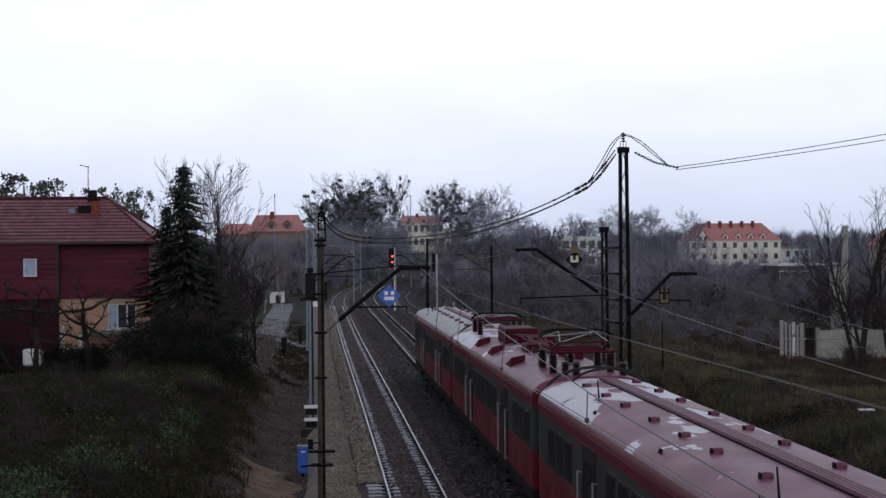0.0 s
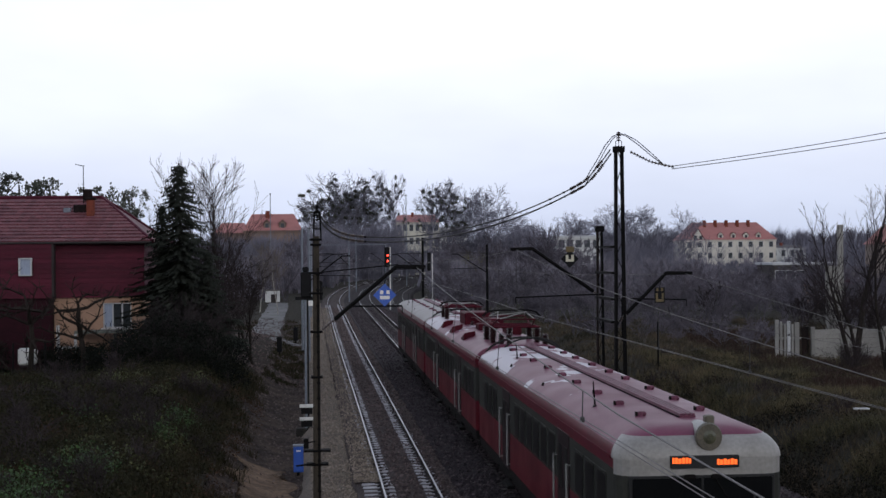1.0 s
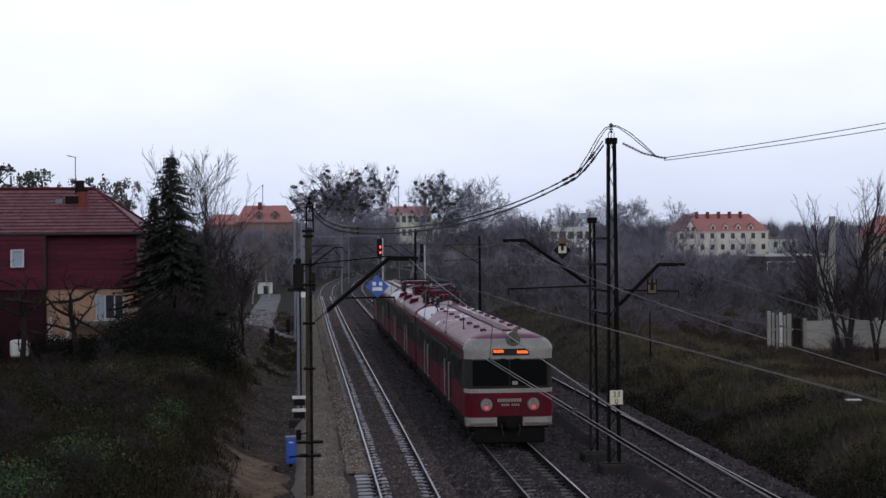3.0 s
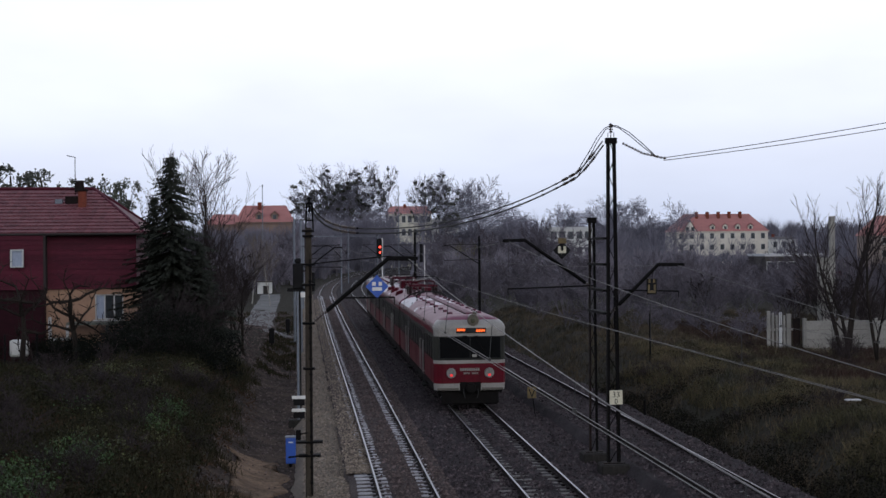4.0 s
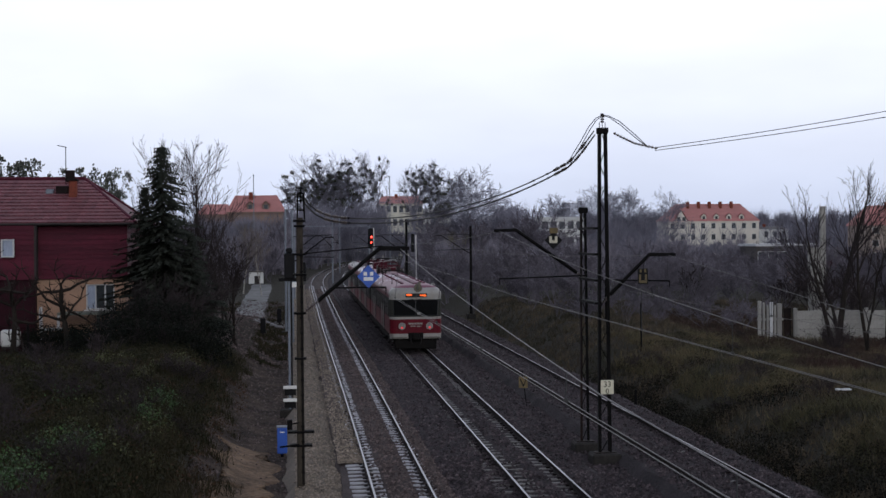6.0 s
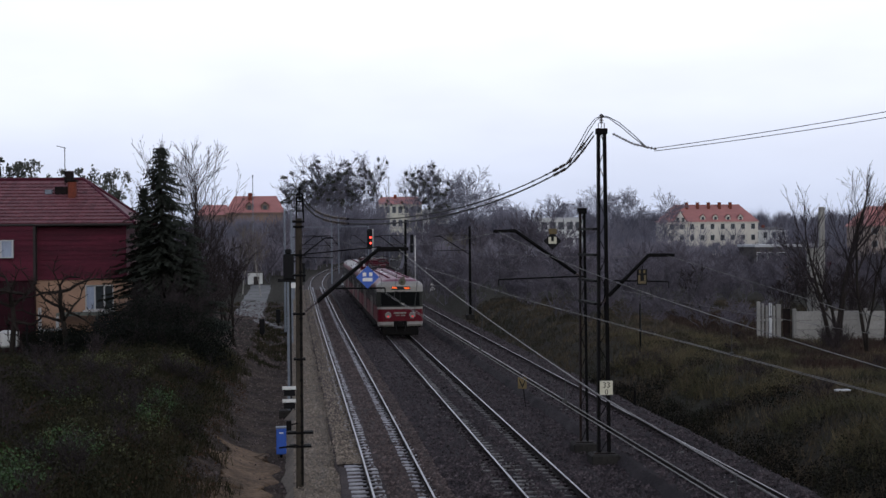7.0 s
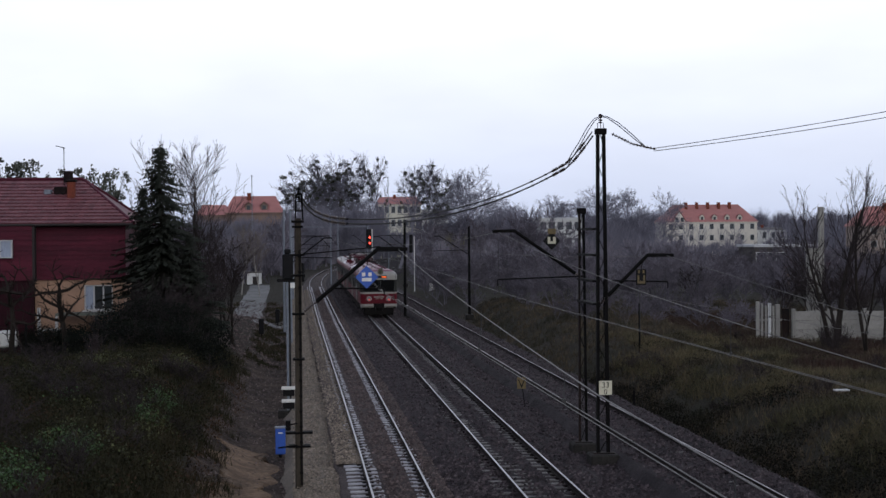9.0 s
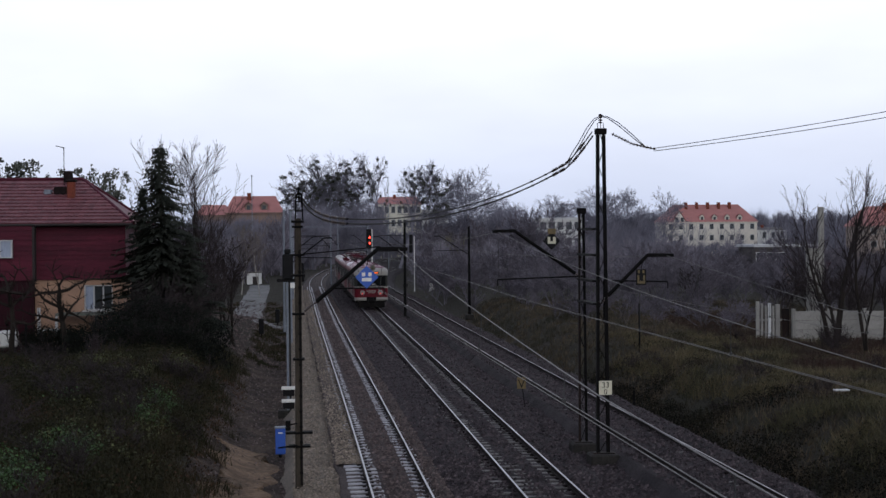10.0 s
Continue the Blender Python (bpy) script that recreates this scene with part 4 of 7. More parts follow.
def lattice_mast(at, h, gap, label, depth=0.16, flange=1.35, taper=0.575):
    """Two steel channels side by side, joined by a zigzag of bars, on a concrete foot."""
    m = thing("catenary_mast", at, label, "mast", "catenary masts")
    for s in (-1, 1):
        b = bmesh.new()
        u = [(0.03, -0.5), (0.03, 0.5), (-0.035, 0.5), (-0.035, 0.36), (0.012, 0.36), (0.012, -0.36), (-0.035, -0.36), (-0.035, -0.5)]
        ring = [[b.verts.new((s * (gap / 2 * k + px * flange), py * depth, z)) for px, py in u] for z, k in ((0, 1.0), (h, taper))]
        for i in range(8):
            b.faces.new((ring[0][i], ring[0][(i + 1) % 8], ring[1][(i + 1) % 8], ring[1][i]))
        b.faces.new(ring[1])
        part("channel", b, M_RUST if s < 0 and h < 9 else M_STEEL, m)
    n = int(h / 0.55)
    for i in range(n):
        k0, k1 = 1 - (1 - taper) * i / n, 1 - (1 - taper) * (i + 1) / n
        s = 1 if i % 2 else -1
        part("lacing_bar", rd((s * gap / 2 * k0, -depth / 2 - 0.012, h * i / n), (-s * gap / 2 * k1, -depth / 2 - 0.012, h * (i + 1) / n), 0.014, n=4), M_STEEL, m)
    part("cap_plate", bx((-gap * taper / 2 - 0.075, -depth * 0.7, h - 0.16), (gap * taper / 2 + 0.075, depth * 0.7, h + 0.02), 0.01), M_STEEL, m)
    part("foundation", bx((-gap / 2 - 0.28, -0.4, -0.7), (gap / 2 + 0.28, 0.4, 0.02), 0.05), M_FOOT, m)
    part("base_plate", bx((-gap / 2 - 0.17, -0.2, 0.02), (gap / 2 + 0.17, 0.2, 0.05), 0.01), M_RUST, m)
    return m


def string_insulator(b, a, c, n=6, r=0.065):
    """A string of porcelain sheds from a to c."""
    a, c = Vector(a), Vector(c)
    d = (c - a)
    rod(b, a, c, 0.018, n=6)
    for i in range(n):
        p = a + d * ((i + 0.5) / n)
        e = d.normalized() * 0.02
        rod(b, p - e, p + e, r, r * 0.6, 10)


def cantilever(m, foot, knee, tip, reg_from, reg_to, label="sloping steel cantilever"):
    """The bracket that carries the wires: a sloping strut, a short top arm, a registration arm and its insulators."""
    b = bmesh.new()
    f, k = Vector(foot), Vector(knee)
    rod(b, f + (k - f) * 0.16, k, 0.06, 0.055)
    arm = part("cantilever", b, M_STEEL, m, label)
    b = bmesh.new()
    string_insulator(b, f, f + (k - f) * 0.16, 5)
    part("insulator", b, M_INSUL0, arm)
    b = bmesh.new()
    rod(b, k, tip, 0.05)
    box(b, (min(k.x, tip[0]) - 0.05, k.y - 0.06, k.z - 0.07), (max(k.x, tip[0]) + 0.05, k.y + 0.06, k.z + 0.03), 0.01)
    part("top_arm", b, M_STEEL, arm)
    b = bmesh.new()
    rod(b, reg_from, reg_to, 0.024)
    rod(b, reg_to, (reg_to[0], reg_to[1], reg_to[2] - 0.2), 0.016)
    part("registration_arm", b, M_STEEL, arm)
    return arm


M_INSUL0 = mat("dark_porcelain", (0.03, 0.018, 0.016), (0.05, 0.03, 0.025), 0.3, scale=4)


def diamond_sign(parent, at, size, face, frame_m, pattern, label):
    x, y, z = at
    b = bmesh.new()
    v0 = [b.verts.new((x + dx * size, y - 0.012, z + dz * size)) for dx, dz in ((0, -1), (1, 0), (0, 1), (-1, 0))]
    v1 = [b.verts.new((x + dx * size, y + 0.012, z + dz * size)) for dx, dz in ((0, -1), (1, 0), (0, 1), (-1, 0))]
    b.faces.new(v0)
    b.faces.new(v1[::-1])
    for i in range(4):
        b.faces.new((v0[(i + 1) % 4], v0[i], v1[i], v1[(i + 1) % 4]))
    s = part("sign_plate", b, face, parent, label)
    for x0, z0, x1, z1 in pattern:
        part("sign_mark", bx((x + x0 * size, y - 0.02, z + z0 * size), (x + x1 * size, y - 0.0125, z + z1 * size)), frame_m, s)
    return s


M_POCKET = mat("tarred_duct", (0.014, 0.012, 0.011), (0.007, 0.006, 0.006), 0.9, scale=3)
# western concrete mast with its bracket over the first track
mast_w = thing("catenary_mast", (0.13, 40.0, -0.4), "stained tapering concrete mast with steel straps and bracket", "mast", "catenary masts")
b = bmesh.new()
rings = []
for z, hw in ((-0.3, 0.108), (7.45, 0.088)):
    rings.append([b.verts.new((x * hw - 0.06 + 0.0035 * z, y * hw * 1.25, z)) for x, y in ((-1, -0.7), (-0.7, -1), (0.7, -1), (1, -0.7), (1, 0.7), (0.7, 1), (-0.7, 1), (-1, 0.7))])
for i in range(8):
    b.faces.new((rings[0][i], rings[0][(i + 1) % 8], rings[1][(i + 1) % 8], rings[1][i]))
b.faces.new(rings[1])
part("concrete_pole", b, M_MASTCON, mast_w)
part("cable_duct", bx((-0.025, -0.155, 0.2), (0.035, -0.1, 6.6), 0.01), M_POCKET, mast_w, "dark tarred cable duct up the mast")
for i in range(15):
    part("duct_clip", bx((-0.04, -0.165, 0.5 + 0.42 * i), (0.05, -0.1, 0.56 + 0.42 * i), 0.008), M_STEEL, mast_w)
for z, w in ((1.25, 0.30), (1.62, 0.36), (3.62, 0.16), (4.85, 0.17), (5.9, 0.19), (6.45, 0.18), (7.22, 0.15), (7.36, 0.17)):
    part("strap", bx((-w - 0.045, -0.17, z - 0.03), (w - 0.045, 0.17, z + 0.03), 0.01), M_STEEL, mast_w)
b = bmesh.new()
for x in (-0.1, 0.1):
    rod(b, (x, 0, 7.4), (x * 0.75, 0, 8.1), 0.022)
for z in (7.65, 7.9, 8.1):
    rod(b, (-0.1, 0, z), (0.1, 0, z), 0.018)
string_insulator(b, (0, 0, 7.85), (0, 0, 8.3), 4, 0.08)
part("top_frame", b, M_STEEL, mast_w)
arm_w = cantilever(mast_w, (0.12, 0, 4.9), (2.16, 0, 6.61), (2.9, 0, 6.60), (0.95, -0.05, 5.53), (2.3, -0.05, 5.53))
part("tie_rod", rd((0.1, 0, 6.47), (2.2, 0, 6.66), 0.016), M_STEEL, mast_w)
diamond_sign(mast_w, (1.82, -0.12, 5.83), 0.315, M_BLUE, M_WHITE,
             ((-0.42, -0.36, 0.42, -0.06), (-0.42, 0.08, -0.12, 0.40), (0.14, 0.08, 0.42, 0.40)), "blue diamond sign with white marks")
part("sign_hanger", rd((1.82, -0.1, 6.1), (1.9, 0, 6.45), 0.012), M_STEEL, mast_w)
b = bmesh.new()
rod(b, (-0.1, -0.25, 1.3), (-0.62, -0.3, 1.25), 0.025)
part("cable_bracket", b, M_STEEL, mast_w)
b = bmesh.new()
rod(b, (-0.1, -0.25, 1.9), (-0.4, -0.3, 1.85), 0.02)
part("cable_bracket", b, M_STEEL, mast_w)
part("junction_box", bx((-0.42, -0.36, 1.72), (-0.28, -0.2, 1.98), 0.01), M_STEEL, mast_w)

# eastern pair of steel masts between the second and third track
mast_e = lattice_mast((9.335, 44.0, -0.17), 9.93, 0.33, "tall dark steel lattice mast with feeder insulators on top")
mast_l = lattice_mast((9.215, 46.5, -0.17), 7.55, 0.23, "lower rust-streaked steel lattice mast with a cantilever", 0.12, 1.0, 0.6)
cantilever(mast_l, (0.16, 0, 5.2), (-2.2, 0, 6.87), (-2.85, 0, 6.84), (0.1, -0.05, 5.38), (-2.75, -0.05, 5.30))
cantilever(mast_e, (-0.05, 0, 4.6), (1.45, 0, 6.08), (2.2, 0, 6.06), (0.3, -0.05, 5.3), (2.05, -0.05, 5.25))
diamond_sign(mast_l, (-1.0, -0.12, 6.52), 0.29, M_BLACK, M_PLATE, ((-0.45, -0.3, 0.45, -0.02), (-0.45, -0.02, -0.16, 0.45), (0.16, -0.02, 0.45, 0.45)), "black diamond sign with ivory marks")
part("sign_hanger", bx((-1.12, -0.14, 6.74), (-0.86, -0.10, 6.92), 0.01), M_YELLOW, mast_l)
dg = part("hanging_sign", bx((1.04, -0.14, 5.16), (1.36, -0.11, 5.64), 0.01), M_BLACK, mast_e, "black hanging sign with faded yellow marks")
for lo, hi in (((1.08, 5.2), (1.32, 5.28)), ((1.08, 5.29), (1.14, 5.46)), ((1.26, 5.29), (1.32, 5.46)), ((1.1, 5.52), (1.16, 5.62)), ((1.24, 5.52), (1.3, 5.62))):
    part("sign_mark", bx((lo[0], -0.147, lo[1]), (hi[0], -0.1405, hi[1])), M_YELLOW, dg)
part("sign_hanger", rd((1.2, -0.12, 5.6), (1.28, -0.02, 5.9), 0.012), M_STEEL, mast_e)
for z in (4.55, 5.25, 6.05, 6.85):
    part("tie_bar", bx((-0.28, 0.0, z), (-0.05, 2.5, z + 0.07)), M_STEEL, mast_e)
b = bmesh.new()
for x in (-0.09, 0.0, 0.09):
    rod(b, (x, 0, 9.93), (x, 0, 10.12), 0.012)
string_insulator(b, (0, 0, 10.1), (0, 0, 10.4), 4, 0.075)
part("top_insulator", b, M_INSUL0, mast_e)

# kilometre plate on the tall mast
km = part("kilometre_plate", bx((-0.14, -0.16, 1.82), (0.26, -0.135, 2.25), 0.01), M_PLATE, mast_e, "ivory kilometre plate with black figures")
for txt, z, size in (("33", 2.04, 0.25), ("0", 1.84, 0.22)):
    cu = bpy.data.curves.new("figures", "FONT")
    cu.body, cu.size, cu.align_x, cu.extrude = txt, size, "CENTER", 0.002
    cu.materials.append(M_BLACK)
    o = new("figures", cu)
    o.parent = km
    o.matrix_basis = pose(0.06, -0.163, z, 90, 0, 0)


def far_mast(x, y, h, label, side, material=M_STEEL, reach=2.6):
    m = thing("catenary_mast", (x + bend(y), y, -0.5 + 0.5 * rise(y)), label, "mast", "catenary masts")
    r = 0.085 if material is M_GALV else 0.13
    part("pole", rd((0, 0, 0), (0, 0, h), r, r * 0.75, 8), material, m)
    part("foundation", bx((-0.35, -0.35, -0.2), (0.35, 0.35, 0.25), 0.05), M_FOOT, m)
    if side:
        b = bmesh.new()
        rod(b, (0, 0, 5.3), (side * (reach - 0.5), 0, 6.9), 0.04)
        rod(b, (side * (reach - 0.5), 0, 6.9), (side * reach, 0, 6.9), 0.04)
        part("cantilever", b, M_STEEL, m)
        b = bmesh.new()
        rod(b, (0, 0, 5.7), (side * reach, 0, 5.65), 0.025)
        part("registration_arm", b, M_STEEL, m)
        part("tie_rod", rd((0, 0, 6.95), (side * (reach - 0.4), 0, 7.0), 0.018), M_STEEL, m)
    return m


far_mast(9.15, 121.8, 8.3, "dark catenary mast between the tracks", -1)
far_mast(14.7, 123.0, 7.7, "slim dark catenary mast beside the side track", -1, reach=3.0)
far_mast(-0.25, 92.0, 8.6, "pale galvanised catenary mast beside the path", 1, M_GALV)
far_mast(-0.75, 104.0, 8.9, "pale galvanised catenary mast beside the path", 0, M_GALV)
far_mast(-0.2, 150.0, 8.6, "pale galvanised catenary mast beside the path", 1, M_GALV)
far_mast(4.5, 190.0, 9.6, "pale galvanised catenary mast between the tracks", -1, M_GALV, 2.0)
far_mast(4.6, 236.0, 9.6, "pale galvanised catenary mast between the tracks", -1, M_GALV, 2.0)
far_mast(14.6, 200.0, 8.6, "slim dark catenary mast beside the side track", -1)
far_mast(-0.2, 212.0, 8.6, "pale galvanised catenary mast beside the track", 1, M_GALV)
far_mast(9.1, 242.0, 8.6, "dark catenary mast between the tracks", -1)
cross = thing("cross_span", (0, 200, 0), "thin steel portal beam across the far tracks", "portal beam")
part("leg", rd((-0.2, 0, -0.7), (-0.2, 0, 8.1), 0.08), M_GALV, cross)
part("leg", rd((9.9, 0, -0.7), (9.9, 0, 8.1), 0.08), M_GALV, cross)
part("beam", bx((-0.5, -0.05, 8.0), (10.2, 0.05, 8.09)), M_GALV, cross)


def hang(p, q, sag, n=24):
    """Points of a wire from p to q that hangs by sag at its middle."""
    p, q = Vector(p), Vector(q)
    return [p.lerp(q, i / n) - Vector((0, 0, 4 * sag * (i / n) * (1 - i / n))) for i in range(n + 1)]


def overhead(u, supports, contact_z, label, twin=True, sag=0.006):
    """Messenger and contact wires over one track, with their droppers. supports: (y, messenger height, stagger)."""
    w = thing("overhead_wires", (0, 0, 0), label, "overhead wires", "overhead wires")
    pts = []
    for (y0, z0, s0), (y1, z1, s1) in zip(supports, supports[1:]):
        span = hang((u + s0 + bend(y0), y0, z0), (u + s1 + bend(y1), y1, z1), sag * (y1 - y0) if y1 - y0 > 15 else 0.0, 16)
        pts += span if not pts else span[1:]
    part("messenger_wire", sweep(pts, 0.0075, 5), M_WIRE, w)
    ys = [s[0] for s in supports]
    for off in ((-0.03, 0.03) if twin else (0.0,)):
        line = []
        y = ys[0]
        while y <= ys[-1] + 0.01:
            line.append((u + off + bend(y) + 0.2 * math.sin(max(0.0, y - 45) / 18.0), y, contact_z + 0.006 * max(0, min(60, y - 40)) ))
            y += 3.0
        part("contact_wire", sweep(line, 0.005, 5), M_WIRE, w)
    y = ys[0] + 3
    while y < min(ys[-1], 130):
        k = min(range(len(pts)), key=lambda i: abs(pts[i].y - y))
        zc = contact_z + 0.006 * max(0, min(60, y - 40))
        if pts[k].z - zc > 0.1:
            part("dropper", rd(pts[k], (u + bend(y) + 0.2 * math.sin(max(0.0, y - 45) / 18.0), pts[k].y, zc), 0.006, n=4), M_CABLE, w)
        part("wire_clamp", bx((u + bend(y) + 0.2 * math.sin(max(0.0, y - 45) / 18.0) - 0.02, pts[k].y - 0.02, zc - 0.015), (u + bend(y) + 0.2 * math.sin(max(0.0, y - 45) / 18.0) + 0.02, pts[k].y + 0.02, zc + 0.035)), M_CABLE, w)
        y += 6.2
    return w


overhead(TRACKS[0], ((-25, 5.15, 0), (2, 4.94, 0), (12.8, 5.08, 0), (40, 6.18, 0.15), (92, 6.4, 0), (150, 6.4, 0), (212, 6.4, 0), (272, 6.4, 0)), 4.83, "pale twin contact wires with droppers over the first track", sag=0.003)
overhead(TRACKS[1], ((-25, 5.1, 0), (4, 4.95, 0), (15.6, 5.0, 0), (46.5, 6.66, 0), (121.8, 6.4, 0), (182, 6.35, 0), (242, 6.4, 0)), 4.70, "pale twin contact wires with droppers over the second track")
overhead(TRACKS[2], ((-25, 5.1, 0), (6, 4.9, 0), (29.5, 4.93, 0), (44, 5.88, 0.05), (123, 6.2, 0), (200, 6.2, 0), (260, 6.2, 0)), 4.52, "single contact wire with droppers over the side track", False)

# feeder cables from the west mast over to the tall east mast and on to the east
feeder = thing("feeder_cable", (0, 0, 0), "pair of heavy black feeder cables sagging between the masts", "cable")


def feeder_line(dz, dy):
    """A slack line that drops steeply from the tall mast and flattens towards the low one."""
    out = []
    for i in range(41):
        f = i / 40
        x = 0.1 + f * 9.0
        z = 6.88 + 0.8 * math.exp(-(x - 0.1) / 0.38) + 0.0425 * max(0.0, x - 1.9) ** 2 + 0.48 * max(0.0, (x - 8.2) / 0.9) ** 1.3
        out.append((x, 40.0 + 4.0 * f + dy, z + dz))
    return out


part("cable", sweep(feeder_line(0.0, 0.0), 0.024), M_CABLE, feeder)
part("cable", sweep(feeder_line(0.13, 0.12), 0.02), M_CABLE, feeder)
for line, spots in ((feeder_line(0.0, 0.0), (3, 4, 5, 34, 35, 37, 38)), (feeder_line(0.13, 0.12), (2, 3, 4, 5, 34, 35, 36, 38))):
    for i in spots:
        b = bmesh.new()
        p, q = Vector(line[i]), Vector(line[i + 1])
        string_insulator(b, p, p.lerp(q, 0.8), 4, 0.05)
        part("insulator_string", b, M_INSUL0, feeder)
    for i in (6, 31, 33):
        p = Vector(line[i])
        part("yoke_plate", bx((p.x - 0.035, p.y - 0.02, p.z - 0.03), (p.x + 0.035, p.y + 0.02, p.z + 0.03), 0.008), M_STEEL, feeder)
for k, dy in ((0.0, -0.06), (0.12, 0.06)):
    jump = [(8.25, 44 + dy, 8.55 + k), (8.45, 44 + dy, 8.9 + k), (8.67, 44 + dy, 9.24 + k), (8.93, 44 + dy, 9.7 + k), (9.15, 44 + dy, 10.02 + k * 0.5), (9.35, 44 + dy, 10.14 + k * 0.3),
            (9.55, 44 + dy, 10.09 + k * 0.5), (9.9, 44 + dy, 9.85 + k), (10.34, 44 + dy, 9.48 + k), (10.75, 44 + dy, 9.17 + k * 0.4)]
    part("jumper_cable", sweep(jump, 0.014), M_CABLE, feeder)
b = bmesh.new()
string_insulator(b, (9.68, 44, 9.62), (10.3, 43.9, 9.3), 7, 0.055)
string_insulator(b, (10.3, 43.9, 9.3), (11.0, 43.8, 9.13), 7, 0.055)
part("insulator_string", b, M_INSUL0, feeder)
for z0, z1, k in ((9.16, 11.2, 0), (9.08, 10.9, 0.1)):
    part("cable", sweep(hang((10.95, 43.8 + k, z0), (26.0, 36.0 + k, z1 + 0.6), 0.22), 0.012), M_CABLE, feeder)


# ---------------------------------------------------------------- signals and lineside gear
sig = thing("railway_signal", (9.25, 181.0, -0.4), "slim signal mast showing two red lights", "signal", "signals")
part("post", rd((0.28, 0, 0), (0.28, 0, 8.0), 0.08, n=8), M_WHITE, sig)
hd = part("signal_head", bx((-0.36, -0.15, 5.5), (0.3, 0.1, 8.0), 0.12), M_BLACK, sig)
for z in (6.95, 6.25):
    lamp = part("lamp_hood", rd((0, -0.15, z), (0, -0.32, z), 0.2, 0.21, 14), M_BLACK, hd)
    part("lens", rd((0, -0.315, z), (0, -0.335, z), 0.125, 0.11, 14), M_SIGRED, lamp, "lit red lens")
part("ladder_rail", rd((0.5, 0.1, 0.2), (0.5, 0.1, 5.9), 0.025, n=6), M_GALV, sig)

sig2 = thing("railway_signal", (-0.28, 57.5, -0.45), "tall silver signal post seen from behind, black head", "signal", "signals")
part("post", rd((-0.02, 0, 0), (-0.02, 0, 5.9), 0.05, 0.045, 10), M_GALV, sig2)
part("conduit", rd((0.07, -0.02, 0), (0.07, -0.02, 5.3), 0.03, n=6), M_BLACK, sig2)
hd = part("signal_head", bx((-0.2, -0.14, 5.35), (0.22, 0.12, 6.35), 0.05), M_BLACK, sig2)
part("head_cap", bx((-0.13, -0.1, 6.35), (0.13, 0.1, 6.55), 0.05), M_BLACK, hd)
part("bracket", bx((-0.42, -0.05, 5.25), (0.65, 0.05, 5.38)), M_BLACK, sig2)
part("side_head", bx((0.42, -0.1, 5.35), (0.66, 0.1, 6.0), 0.04), M_BLACK, sig2)
part("tag", bx((0.1, -0.12, 5.02), (0.28, -0.09, 5.22)), M_WHITE, sig2)
for z in (0.55, 1.05):
    part("label_plate", bx((-0.28, -0.13, z), (0.3, -0.09, z + 0.13), 0.01), M_WHITE, sig2)
    part("plate_backing", bx((-0.22, -0.10, z - 0.25), (0.22, -0.075, z), 0.01), M_BLACK, sig2)
part("base_box", bx((-0.42, -0.28, -0.15), (0.42, 0.28, 0.25), 0.03), M_FOOT, sig2)

cabinet = thing("trackside_cabinet", (-0.52, 47.5, -0.5), "bright blue metal cabinet on a short post", "cabinet")
part("post", rd((0, 0, -0.2), (0, 0, 0.3), 0.05), M_STEEL, cabinet)
cb = part("body", bx((-0.15, -0.13, 0.05), (0.17, 0.13, 0.88), 0.015), M_BLUE, cabinet)
part("lid", bx((-0.17, -0.15, 0.88), (0.19, 0.15, 0.93), 0.01), M_GALV, cabinet, "grey metal lid")
part("door", bx((-0.12, -0.138, 0.1), (0.14, -0.129, 0.84)), M_BLUE, cabinet)
part("label_mark", bx((-0.06, -0.146, 0.72), (0.08, -0.139, 0.76)), M_WHITE, cabinet)

vs = thing("trackside_sign", (9.05, 58.2, -0.24), "small yellow sign with a black letter on a thin post", "sign")
part("post", rd((0.12, 0, -0.2), (-0.05, 0, 1.3), 0.02, n=6), M_STEEL, vs)
pl = part("plate", bx((-0.2, -0.03, 0.62), (0.16, -0.012, 1.08), 0.008), M_YELLOW, vs)
cu = bpy.data.curves.new("letter", "FONT")
cu.body, cu.size, cu.align_x, cu.extrude = "V", 0.48, "CENTER", 0.003
cu.materials.append(M_BLACK)
o = new("letter", cu)
o.parent = pl
o.matrix_basis = pose(-0.02, -0.035, 0.66, 90, 0, 0)

for x, y, h, lab in ((-1.35, 113, 0.95, "dark metal bin on a pole beside the yard"), (-2.2, 96, 0.9, "dark bollard beside the yard path")):
    p = thing("bollard", (x, y, ground_z(x, y)), lab, "bollard")
    part("post", rd((0, 0, -0.1), (0, 0, h * 0.4), 0.05), M_STEEL, p)
    part("body", bx((-0.17, -0.15, h * 0.3), (0.17, 0.15, h * 1.4), 0.04), M_BLACK, p)
wp = thing("marker_post", (15.6, 191, -0.7), "slim white signal post beside the side track", "post")
part("post", rd((0, 0, 0), (0, 0, 7.4), 0.06, n=8), M_WHITE, wp)
part("head", bx((-0.65, -0.1, 5.2), (-0.2, 0.1, 7.6), 0.08), M_BLACK, wp)
rb = thing("relay_cabinet", (17.3, 185, -0.8), "pale grey relay cabinet beside the side track", "cabinet")
part("body", bx((-0.28, -0.25, 0), (0.28, 0.25, 1.5), 0.03), M_WHITE, rb)
part("roof", bx((-0.34, -0.3, 1.5), (0.34, 0.3, 1.58), 0.02), M_GALV, rb)


